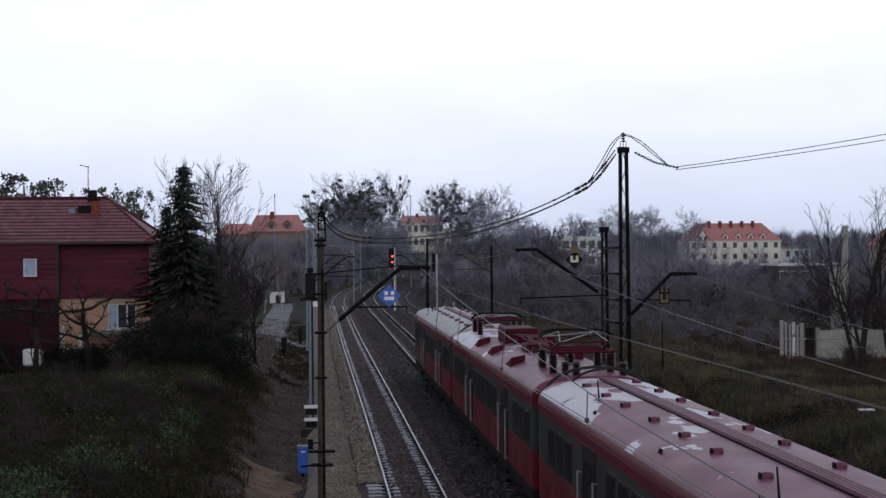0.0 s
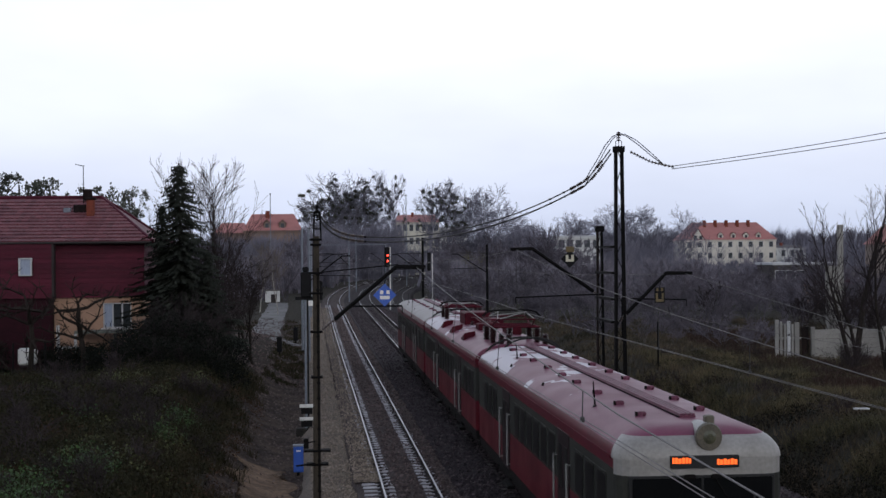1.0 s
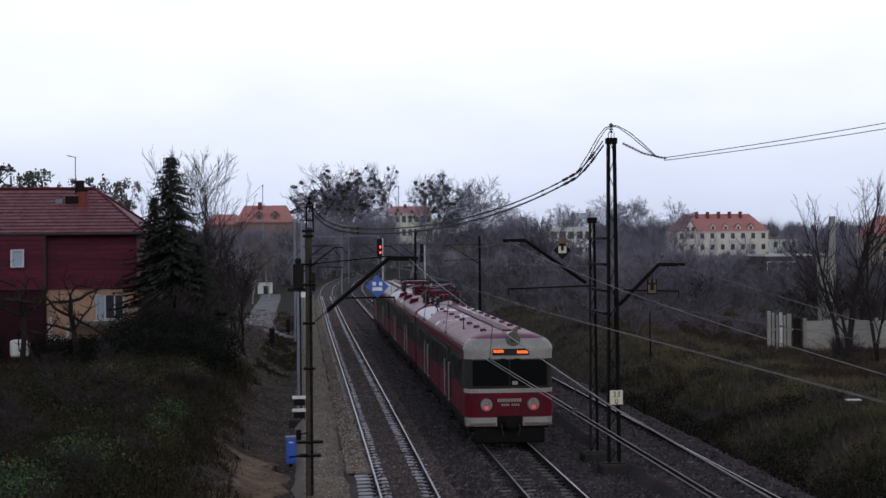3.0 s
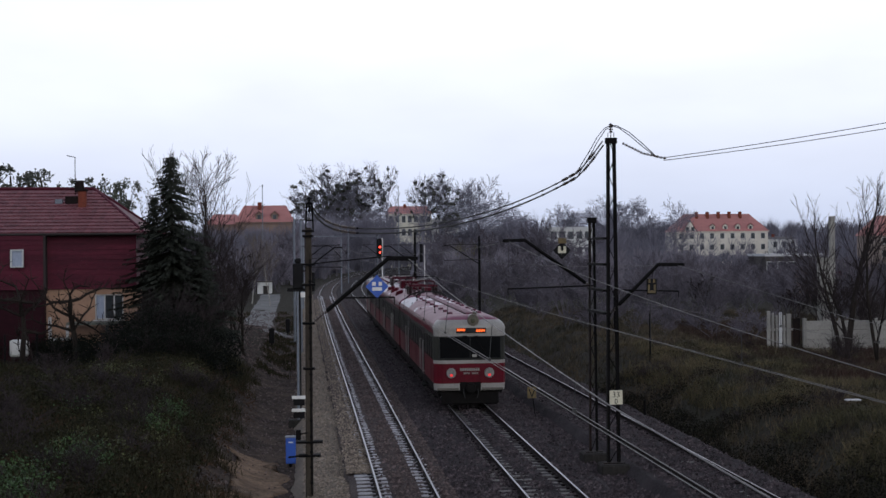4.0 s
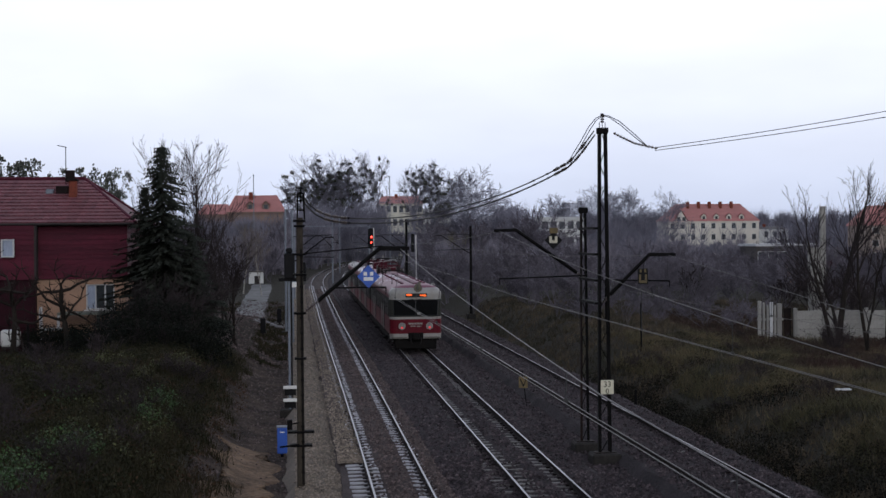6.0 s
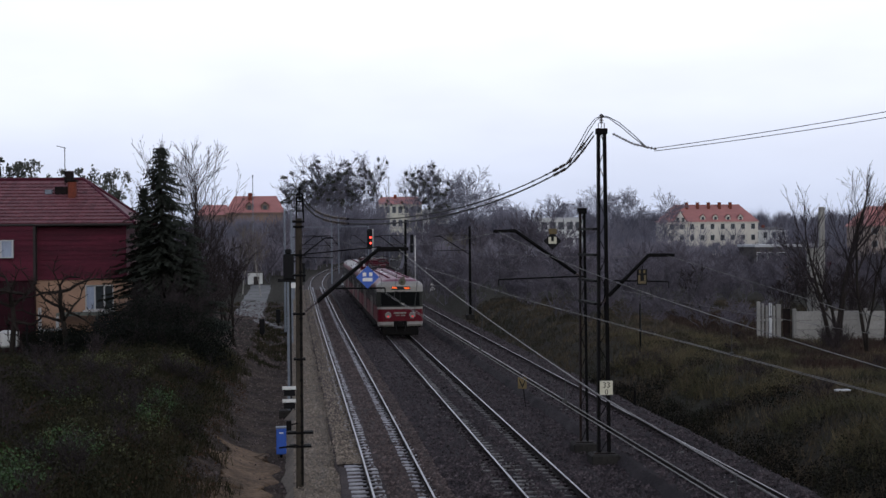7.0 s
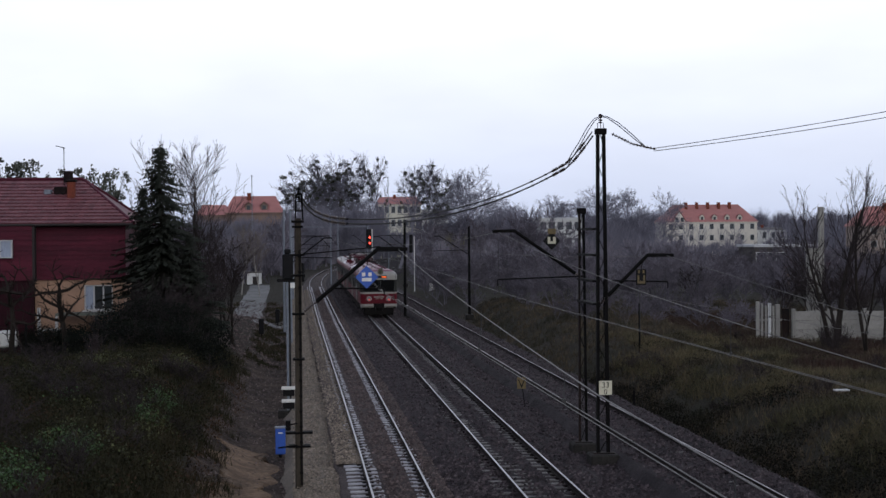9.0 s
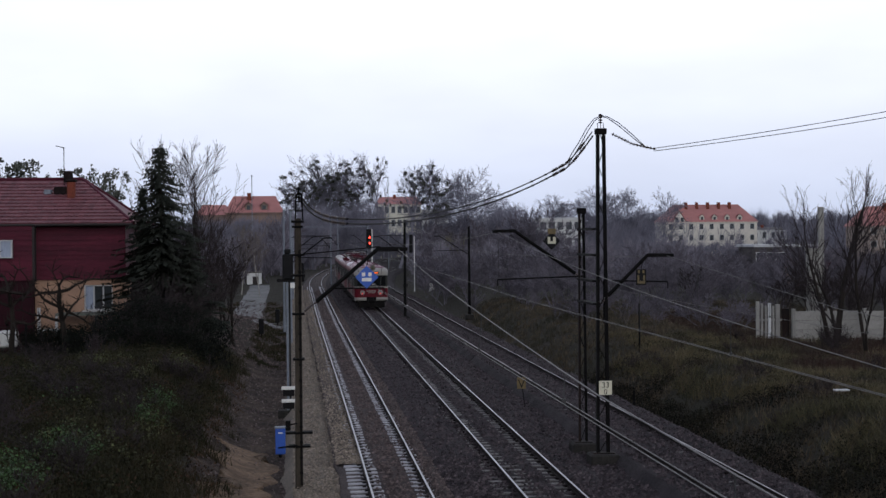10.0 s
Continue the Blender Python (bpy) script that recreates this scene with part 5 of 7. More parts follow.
# ---------------------------------------------------------------- the red house on the bank
M_BOARD = mat("dark_red_weatherboard", (0.09, 0.013, 0.027), (0.05, 0.009, 0.018), 0.6, scale=1.2, fine=14, bump=0.25, stretch=(0.3, 1, 2), obj_var=0.12, spec=0.12)
M_TILE = mat("weathered_clay_tile", (0.175, 0.063, 0.072), (0.095, 0.038, 0.047), 0.6, scale=1.5, fine=14, bump=0.2, obj_var=0.22, rough_var=0.15, spec=0.25)
M_TILE_J = mat("weathered_clay_tile_rest", (0.175, 0.063, 0.072), (0.095, 0.038, 0.047), 0.6, scale=1.5, fine=14, bump=0.2, island=0.22, rough_var=0.15, spec=0.25)
M_PLASTER = mat("peach_plaster", (0.42, 0.26, 0.18), (0.24, 0.155, 0.115), 0.85, scale=1.1, fine=20, bump=0.3, spread=0.8)
M_BRICK = mat("orange_chimney_brick", (0.20, 0.055, 0.035), (0.12, 0.036, 0.026), 0.85, scale=3, fine=14, bump=0.5)
M_FRAME = mat("white_window_frame", (0.52, 0.53, 0.54), (0.38, 0.385, 0.39), 0.5, scale=3)
M_PANE = mat("dark_window_glass", (0.03, 0.035, 0.04), (0.05, 0.055, 0.06), 0.08, scale=2, fine=10, bump=0)
M_CURTAIN = mat("pale_net_curtain", (0.33, 0.38, 0.48), (0.25, 0.29, 0.38), 0.8, scale=3, fine=20, stretch=(3, 1, 0.5))
M_DARKWOOD = mat("dark_timber", (0.026, 0.018, 0.018), (0.014, 0.011, 0.011), 0.8, scale=2, fine=20)
M_GREYWOOD = mat("grey_green_timber", (0.13, 0.14, 0.12), (0.09, 0.095, 0.085), 0.8, scale=2, fine=20)

house = thing("house", (0, 0, 0), "two-storey house, dark red boards above peach plaster, hipped tiled roof", "house")
HX0, HX1, HY0, HY1 = -24.0, -9.15, 80.0, 90.0
# ground floor with the window's opening left free
LW = (-11.25, -9.75, 2.75, 4.1)
gz = 0.6
for lo, hi in (((HX0, HY0, gz), (LW[0], HY0 + 0.35, 4.4)), ((LW[1], HY0, gz), (HX1, HY0 + 0.35, 4.4)), ((LW[0], HY0, gz), (LW[1], HY0 + 0.35, LW[2])), ((LW[0], HY0, LW[3]), (LW[1], HY0 + 0.35, 4.4)),
               ((HX1 - 0.35, HY0 + 0.35, gz), (HX1, HY1, 4.4)), ((HX0, HY1 - 0.35, gz), (HX1 - 0.35, HY1, 4.4)), ((HX0, HY0 + 0.35, gz), (HX0 + 0.35, HY1 - 0.35, 4.4))):
    part("wall", bx(lo, hi), M_PLASTER, house)
part("floor_slab", bx((HX0 + 0.36, HY0 + 0.36, 4.2), (HX1 - 0.36, HY1 - 0.36, 4.38)), M_DARKWOOD, house)
# porch wall: darker copy of the red boards, shade put into its colour
part("wall", bx((HX0, HY0 - 0.5, gz), (-13.82, HY0 - 0.02, 4.4)), mat("shaded_red_boards", (0.034, 0.009, 0.014), (0.018, 0.007, 0.01), 0.75, scale=1.2, fine=14, bump=0.25, stretch=(0.3, 1, 2), spec=0.08), house, "red boarded porch wall, darkened for shade")


def window(parent, x0, x1, y, z0, z1, curtain=True, mull=1):
    w = part("window", bx((x0, y + 0.1, z0), (x1, y + 0.14, z1)), M_PANE, parent)
    t = 0.06
    for lo, hi in (((x0 - 0.02, y - 0.03, z0), (x0 + t, y + 0.12, z1)), ((x1 - t, y - 0.03, z0), (x1 + 0.02, y + 0.12, z1)), ((x0 + t, y - 0.03, z1 - t), (x1 - t, y + 0.12, z1)), ((x0 + t, y - 0.03, z0), (x1 - t, y + 0.12, z0 + t))):
        part("window_frame", bx(lo, hi), M_FRAME, w)
    for i in range(mull):
        xm = x0 + (x1 - x0) * (i + 1) / (mull + 1)
        part("mullion", bx((xm - 0.035, y - 0.02, z0 + t), (xm + 0.035, y + 0.11, z1 - t)), M_FRAME, w)
    if curtain:
        part("curtain", bx((x0 + t, y + 0.085, z0 + t), (x0 + (x1 - x0) * 0.36, y + 0.098, z1 - t)), M_CURTAIN, w)
    return w


window(house, LW[0], LW[1], HY0 + 0.08, LW[2], LW[3], True, 2)
part("window_sill", bx((LW[0] - 0.1, HY0 - 0.1, LW[2] - 0.07), (LW[1] + 0.1, HY0 + 0.1, LW[2] - 0.01)), M_FRAME, house)
# boarded upper floor: core and boards
UZ0, UZ1 = 4.4, 7.3
part("upper_wall", bx((HX0 - 0.1, HY0 - 0.06, UZ0), (HX1 + 0.1, HY1, UZ1)), M_BOARD, house)
part("upper_wall", bx((HX0 - 0.1, HY0 - 0.6, UZ0 + 0.02), (-13.78, HY0 - 0.07, UZ1 - 0.1)), M_BOARD, house)
for x0, x1, yf in ((-24.1, -13.79, HY0 - 0.63), (-13.73, HX1 + 0.12, HY0 - 0.09)):
    n = 11
    for i in range(n):
        z = UZ0 + (UZ1 - UZ0) * i / n
        b = bmesh.new()
        hgt = (UZ1 - UZ0) / n - 0.015
        vs = [b.verts.new(p) for p in ((x0, yf - 0.03, z), (x1, yf - 0.03, z), (x1, yf, z + hgt), (x0, yf, z + hgt), (x0, yf + 0.028, z), (x1, yf + 0.028, z), (x1, yf + 0.028, z + hgt), (x0, yf + 0.028, z + hgt))]
        for q in ((0, 1, 2, 3), (4, 7, 6, 5), (0, 4, 5, 1), (3, 2, 6, 7), (0, 3, 7, 4), (1, 5, 6, 2)):
            b.faces.new([vs[k] for k in q])
        part("weatherboard", b, M_BOARD, house)
part("corner_board", bx((-13.84, HY0 - 0.68, UZ0), (-13.72, HY0 - 0.05, UZ1 - 0.02)), M_DARKWOOD, house)
wu = window(house, -15.5, -14.85, HY0 - 0.84, 5.6, 6.55, False, 0)
part("curtain", bx((-15.44, HY0 - 0.765, 5.66), (-14.91, HY0 - 0.75, 6.49)), M_CURTAIN, wu)
# eaves, hipped roof
part("eaves_board", bx((HX0 - 0.4, HY0 - 0.55, UZ1 - 0.04), (HX1 + 0.55, HY1 + 0.4, UZ1 + 0.06)), M_DARKWOOD, house)
RZ, EZ = 9.95, 7.36
E0, E1, R0, R1, YE0, YE1, YR = HX0 - 0.45, HX1 + 0.6, -19.0, -11.95, HY0 - 0.6, HY1 + 0.5, 85.0
b = bmesh.new()
vs = [b.verts.new(p) for p in ((E0, YE0, EZ), (E1, YE0, EZ), (E1, YE1, EZ), (E0, YE1, EZ), (R0, YR, RZ), (R1, YR, RZ))]
for q in ((0, 1, 5, 4), (1, 2, 5), (2, 3, 4, 5), (3, 0, 4), (0, 3, 2, 1)):
    b.faces.new([vs[i] for i in q])
roof = part("roof", b, M_TILE_J, house)
part("gutter", rd((E0, YE0 - 0.05, EZ - 0.02), (E1, YE0 - 0.05, EZ - 0.02), 0.06), M_DARKWOOD, house)
for a, c in (((R0, YR, RZ + 0.03), (R1, YR, RZ + 0.03)), ((R1, YR, RZ + 0.03), (E1, YE0, EZ + 0.03)), ((R1, YR, RZ + 0.03), (E1, YE1, EZ + 0.03))):
    part("ridge_tiles", rd(a, c, 0.11, n=8), M_BOARD, roof)


def tile_mesh(w, h):
    """One clay pantile: a shallow roll with thickness, lying in its own plane."""
    b = bmesh.new()
    n = 4
    top, low = [], []
    for i in range(n + 1):
        x = -w / 2 + w * i / n
        z = 0.014 * math.sin(math.pi * i / n) + 0.02
        top.append((b.verts.new((x, 0, z + 0.065)), b.verts.new((x, h, z))))
        low.append(b.verts.new((x, 0, z - 0.02)))
    for i in range(n):
        b.faces.new((top[i][0], top[i + 1][0], top[i + 1][1], top[i][1]))
        b.faces.new((low[i], low[i + 1], top[i + 1][0], top[i][0]))
    me = bpy.data.meshes.new("roof_tile")
    b.to_mesh(me)
    b.free()
    me.materials.append(M_TILE)
    return me


def lay_tiles():
    slope = math.atan2(RZ - EZ, YR - YE0)
    ln = math.hypot(RZ - EZ, YR - YE0)
    tw, th = 0.30, 0.45
    me = tile_mesh(tw - 0.006, th + 0.03)
    rows = int(ln / th)
    base = [v.co.copy() for v in me.vertices]
    fcs = [tuple(p.vertices) for p in me.polygons]
    jv, jf = [], []
    count = 0
    for r in range(rows):
        f = r * th / ln
        xa, xb = E0 + (R0 - E0) * f, E1 + (R1 - E1) * (f + 0.5 * th / ln)
        x = xb - tw / 2
        while x > max(xa, -18.6):
            m = Matrix.Translation((x, YE0 + math.cos(slope) * r * th, EZ + math.sin(slope) * r * th + 0.02)) @ Matrix.Rotation(slope, 4, "X")
            if count < 300 and x > -15.3:
                o = new("roof_tile", me)
                o.parent = roof
                o.matrix_basis = m
                count += 1
            else:
                k = len(jv)
                jv += [tuple(m @ c) for c in base]
                jf += [tuple(i + k for i in p) for p in fcs]
            x -= tw
    o = raw("roof_tiles_rest", jv, jf, M_TILE_J, roof)
    o["kind"] = "stuff"


lay_tiles()
M_SOOT = mat("sooty_brick", (0.022, 0.014, 0.014), (0.01, 0.008, 0.008), 0.9, scale=3, fine=14, bump=0.5)
ch = part("chimney", bx((-12.46, 82.4, 8.5), (-12.04, 82.85, 9.75), 0.03), M_BRICK, house)
rc = part("chimney", bx((-12.95, 84.4, 9.4), (-12.5, 84.9, 10.35), 0.03), M_SOOT, house, "sooty black brick chimney")
part("chimney_cap", bx((-13.02, 84.33, 10.35), (-12.43, 84.97, 10.43), 0.02), M_DARKWOOD, rc)
part("chimney_cap", bx((-12.53, 82.33, 9.75), (-11.97, 82.92, 9.86), 0.02), M_SOOT, ch)
part("vent_pipe", rd((-12.25, 82.6, 9.86), (-12.25, 82.6, 10.25), 0.1), M_SOOT, ch)
part("dormer_hatch", bx((-13.25, 82.9, 8.9), (-12.55, 84.0, 9.5), 0.05), M_SOOT, roof, "dark roof hatch beside the chimney")
part("skylight", bx((-13.8, 82.9, 9.05), (-13.4, 83.6, 9.32), 0.03), M_GALV, roof)
an = part("aerial_mast", rd((-12.85, 84, 9.6), (-12.85, 84, 11.75), 0.022), M_STEEL, house)
part("aerial_arm", rd((-13.3, 84, 11.82), (-12.8, 84, 11.7), 0.02), M_STEEL, an)
# veranda in front of the plaster wall
ver = thing("veranda", (0, 0, 0), "grey-green timber veranda with white posts before the house", "veranda")
part("top_board", bx((-12.5, 78.2, 2.55), (-8.3, 79.7, 2.68)), M_GREYWOOD, ver)
for x in (-12.45, -10.4, -8.4):
    part("post", bx((x - 0.07, 78.25, 0.4), (x + 0.07, 78.4, 2.55)), M_FRAME if x < -12 else M_GREYWOOD, ver)
part("rail", bx((-13.3, 78.1, 1.75), (-11.9, 78.2, 1.9)), M_FRAME, ver)
part("post", bx((-13.4, 78.1, 0.5), (-13.25, 78.25, 3.0)), M_FRAME, ver)
for i in range(12):
    part("baluster", bx((-12.3 + 0.33 * i, 78.2, 0.6), (-12.18 + 0.33 * i, 78.24, 1.5)), M_DARKWOOD, ver)
sheet = thing("water_butt", (-14.75, 77.5, 0.12), "white plastic water container beside the house", "container")
b = bmesh.new()
box(b, (-0.45, -0.4, 0.9), (0.45, 0.4, 1.75), 0.08)
part("tank", b, M_WHITE, sheet)
part("stand", bx((-0.4, -0.35, 0.8), (0.4, 0.35, 0.9)), M_DARKWOOD, sheet)
for s1 in (-0.32, 0.32):
    part("stand_leg", bx((s1 - 0.05, -0.05, 0.4), (s1 + 0.05, 0.05, 0.8)), M_DARKWOOD, sheet)


def garden_fence():
    f = thing("garden_fence", (0, 0, 0), "dark wire fence on thin steel posts below the house", "fence")
    px = [-16.6, -15.1, -13.3, -11.9, -10.2, -8.5]
    for i, x in enumerate(px):
        z = ground_z(x, 66.5)
        part("post", rd((x, 66.5, z - 0.2), (x, 66.5, z + (2.3 if i < 4 else 1.5)), 0.045, n=8), M_STEEL, f)
    for dz in (0.35, 0.75, 1.15):
        line = [(x, 66.5, ground_z(x, 66.5) + dz) for x in px]
        part("fence_wire", sweep(line, 0.01, 4), M_STEEL, f)
    return f


garden_fence()


def gnarled_tree(x, y, seed, label):
    """A pollarded fruit tree: short trunk and long twisted level limbs."""
    rnd = random.Random(seed)
    segs, trunk = [], []
    p = Vector((0, 0, -0.2))
    for i in range(5):
        q = p + Vector((rnd.gauss(0, 0.1), rnd.gauss(0, 0.1), 0.62))
        trunk.append((p, q, 0.16 - 0.015 * i, 0.145 - 0.015 * i))
        p = q
    for k in range(9):
        a = k * 0.7 + rnd.random() * 0.5
        c = trunk[2 + k % 3][1].copy()
        d = Vector((math.cos(a), math.sin(a) * 0.6, 0.2))
        r = 0.075
        for i in range(6):
            d = (d + Vector((rnd.gauss(0, 0.35), rnd.gauss(0, 0.25), rnd.gauss(0.02, 0.3)))).normalized()
            e = c + d * 0.42
            segs.append((c, e, r, r * 0.82))
            for j in range(3):
                tw = Vector((rnd.gauss(0, 0.6), rnd.gauss(0, 0.6), rnd.uniform(0, 1))).normalized()
                segs.append((e, e + tw * rnd.uniform(0.25, 0.6), 0.02, 0.008))
            c, r = e, r * 0.82
    tv, tf = prisms(trunk, 8)
    cv, cf = prisms(segs, 4)
    plant("fruit_tree", (mesh_of("trunk", tv, tf, M_BARK), mesh_of("crown", cv, cf, M_BARK)), at_ground(x, y), (1.05, 1.2), 0, label, "tree", "fruit trees")


gnarled_tree(-11.6, 74.5, 1, "gnarled leafless fruit tree before the house")
gnarled_tree(-14.2, 74.0, 2, "gnarled leafless fruit tree before the house")
gnarled_tree(-16.2, 75.0, 3, "gnarled leafless fruit tree before the house")


# ---------------------------------------------------------------- town on the skyline
M_CREAMWALL = mat("cream_render", (0.66, 0.625, 0.56), (0.54, 0.51, 0.46), 0.85, scale=0.3, fine=4, bump=0.1)
M_YELLOWWALL = mat("pale_yellow_render", (0.55, 0.53, 0.45), (0.44, 0.425, 0.36), 0.85, scale=0.3, fine=4, bump=0.1)
M_WHITEWALL = mat("white_render", (0.60, 0.61, 0.60), (0.48, 0.49, 0.49), 0.85, scale=0.3, fine=4, bump=0.1)
M_BRICKWALL = mat("dull_brick", (0.24, 0.17, 0.14), (0.16, 0.115, 0.1), 0.9, scale=0.4, fine=5, bump=0.2)
M_ORANGEROOF = mat("orange_roof_tiles", (0.40, 0.165, 0.15), (0.29, 0.125, 0.118), 0.7, scale=0.3, fine=4, bump=0.3, stretch=(1, 1, 4))
M_GREYROOF = mat("pale_sheet_roof", (0.50, 0.51, 0.53), (0.38, 0.39, 0.41), 0.6, scale=0.3, fine=3, bump=0.1)
M_DARKROOF = mat("dark_felt_roof", (0.08, 0.07, 0.07), (0.05, 0.045, 0.045), 0.8, scale=0.3, fine=3)


def town_house(x0, x1, y, depth, base, eave, ridge, wall, roofm, label, storeys=3, bays=6, hip=0.25, chimneys=2, dormers=0, rz=0, gable=None, skip=()):
    """A block with storeys of windows, a hipped or flat roof, chimneys and dormers."""
    w, h = x1 - x0, eave - base
    t = thing("apartment_house", ((x0 + x1) / 2, y, base), label, "house", "houses of the town", rz)
    hx = w / 2
    part("wall", bx((-hx, 0, -1), (hx, depth, h)), wall, t)
    if ridge > eave + 0.3:
        b = bmesh.new()
        o = 0.4
        rr = hx * (1 - hip)
        vs = [b.verts.new(p) for p in ((-hx - o, -o, h), (hx + o, -o, h), (hx + o, depth + o, h), (-hx - o, depth + o, h), (-rr, depth * 0.42, ridge - base), (rr, depth * 0.42, ridge - base), (rr, depth * 0.58, ridge - base), (-rr, depth * 0.58, ridge - base))]
        for q in ((0, 1, 5, 4), (1, 2, 6, 5), (2, 3, 7, 6), (3, 0, 4, 7), (4, 5, 6, 7), (3, 2, 1, 0)):
            b.faces.new([vs[i] for i in q])
        roof_t = part("roof", b, roofm, t)
    else:
        roof_t = part("roof", bx((-hx - 0.3, -0.3, h), (hx + 0.3, depth + 0.3, h + 0.35)), roofm, t)
    part("cornice", bx((-hx - 0.25, -0.3, h - 0.3), (hx + 0.25, -0.004, h - 0.01)), wall, t)
    for i in range(chimneys):
        xx = -hx * 0.55 + hx * 1.2 * (i + 0.3) / max(1, chimneys)
        part("chimney", bx((xx - 0.45, depth * 0.3, h + 0.4), (xx + 0.45, depth * 0.3 + 0.9, ridge - base + 0.7)), M_BRICK, roof_t)
    sh = h / storeys
    for s in range(storeys):
        for k in range(bays):
            if (s, k) in skip:
                continue
            xx = -hx + w * (k + 0.5) / bays
            z0 = s * sh + sh * 0.32
            wn_ = part("window", bx((xx - 0.72, -0.05, z0), (xx + 0.72, 0.02, z0 + sh * 0.52)), M_FRAME, t)
            part("pane", bx((xx - 0.62, -0.056, z0 + 0.1), (xx + 0.62, -0.051, z0 + sh * 0.52 - 0.1)), M_PANE, wn_)
    for i in range(dormers):
        xx = -hx * 0.2 + hx * 1.1 * i / max(1, dormers)
        d = bmesh.new()
        vs = [d.verts.new(p) for p in ((xx - 0.8, 0.4, h + 0.2), (xx + 0.8, 0.4, h + 0.2), (xx + 0.8, 0.4, h + 1.7), (xx, 0.4, h + 2.4), (xx - 0.8, 0.4, h + 1.7),
                                       (xx - 0.8, 3.5, h + 0.2), (xx + 0.8, 3.5, h + 0.2), (xx + 0.8, 3.5, h + 1.7), (xx, 3.5, h + 2.4), (xx - 0.8, 3.5, h + 1.7))]
        for q in ((0, 1, 2, 3, 4), (2, 7, 8, 3), (3, 8, 9, 4), (1, 6, 7, 2), (0, 4, 9, 5)):
            d.faces.new([vs[k] for k in q])
        dm = part("dormer", d, wall, t)
        part("pane", bx((xx - 0.4, 0.34, h + 0.6), (xx + 0.4, 0.39, h + 1.6)), M_PANE, dm)
        for sg in (-1, 1):
            b = bmesh.new()
            vs = [b.verts.new(p) for p in ((xx, 0.1, h + 2.5), (xx + sg * 1.05, 0.1, h + 1.55), (xx + sg * 1.05, 3.4, h + 1.55), (xx, 3.4, h + 2.5))]
            b.faces.new(vs)
            bmesh.ops.solidify(b, geom=b.faces[:], thickness=0.12)
            part("dormer_roof", b, roofm, dm)
    if gable is not None:
        g = bmesh.new()
        xx = gable
        vs = [g.verts.new(p) for p in ((xx - 2.6, -0.2, h - 1.0), (xx + 2.6, -0.2, h - 1.0), (xx, -0.2, h + 3.6), (xx - 2.6, 5, h - 1.0), (xx + 2.6, 5, h - 1.0), (xx, 5, h + 3.6))]
        for q in ((0, 1, 2), (1, 4, 5, 2), (0, 2, 5, 3)):
            g.faces.new([vs[k] for k in q])
        gb = part("gable", g, wall, t)
        for sg in (-1, 1):
            b = bmesh.new()
            vs = [b.verts.new(p) for p in ((xx, -0.5, h + 3.75), (xx + sg * 3.0, -0.5, h - 1.05), (xx + sg * 3.0, 5, h - 1.05), (xx, 5, h + 3.75))]
            b.faces.new(vs)
            bmesh.ops.solidify(b, geom=b.faces[:], thickness=0.2)
            part("gable_roof", b, roofm, gb)
        for o in (-0.9, 0.9):
            part("pane", bx((xx + o - 0.5, -0.28, h + 0.1), (xx + o + 0.5, -0.21, h + 1.4)), M_PANE, gb)
    return t


town_house(118.6, 148.8, 460, 14, 0.0, 10.7, 16.4, M_CREAMWALL, M_ORANGEROOF, "cream apartment house with orange hipped roof and dormers", 3, 9, 0.3, 5, 4, gable=-10.6)
town_house(-15.2, -2.6, 330, 10, 0.0, 12.4, 16.2, M_BRICKWALL, M_ORANGEROOF, "house with bright orange tiled roof behind bare trees", 1, 0, 0.25, 1, 2)
town_house(-22.0, -14.6, 336, 10, 0.0, 12.0, 14.4, M_BRICKWALL, M_ORANGEROOF, "lower house with orange tiled roof behind bare trees", 1, 0, 0.3, 0)
town_house(27.6, 42.0, 485, 12, 0.0, 17.6, 20.2, M_YELLOWWALL, M_ORANGEROOF, "pale yellow apartment house with orange roof", 4, 7, 0.15, 1)
town_house(43.0, 52.0, 492, 12, 0.0, 15.6, 15.7, M_WHITEWALL, M_GREYROOF, "white flat-roofed block behind mistletoe trees", 4, 5, 0.15, 0)
town_house(51.4, 60.5, 305, 9, 0.0, 10.1, 10.2, M_WHITEWALL, M_GREYROOF, "white rendered flat-roofed house among bare trees", 3, 5, 0.2, 0)
town_house(121.0, 139.0, 300, 12, 0.0, 8.1, 12.4, mat("dull_beige_render", (0.34, 0.28, 0.25), (0.25, 0.205, 0.185), 0.85, scale=0.3, fine=4, bump=0.1), M_ORANGEROOF, "beige house with dull red roof at the edge of town", 3, 6, 0.25, 2, 2)
town_house(66.0, 75.6, 205, 8, 0.0, 4.7, 4.8, M_DARKROOF, M_GREYROOF, "row of garages with pale sheet roof", 1, 6, 0.2, 0)
town_house(41.8, 47.0, 330, 8, 0.0, 9.2, 11.2, M_WHITEWALL, M_GREYROOF, "small white house with pale roof among trees", 2, 2, 0.2, 0)
town_house(150.0, 162.0, 470, 10, 0.0, 8.0, 9.0, M_WHITEWALL, M_DARKROOF, "grey-white house beyond the garages", 2, 4, 0.2, 1)
hut = thing("hut", (-5.6, 204, -0.7), "small white hut at the end of the road", "hut")
part("wall", bx((-1.0, 0, 0), (1.0, 2.2, 2.5)), M_WHITEWALL, hut)
part("roof", bx((-1.15, -0.15, 2.5), (1.15, 2.35, 2.65), 0.03), M_DARKROOF, hut)
part("door", bx((-0.2, -0.05, 0.05), (0.6, -0.004, 2.0)), M_DARKWOOD, hut)
shed = thing("shed", (62.0, 170, -0.4), "brick shed with blue and red gable", "shed")
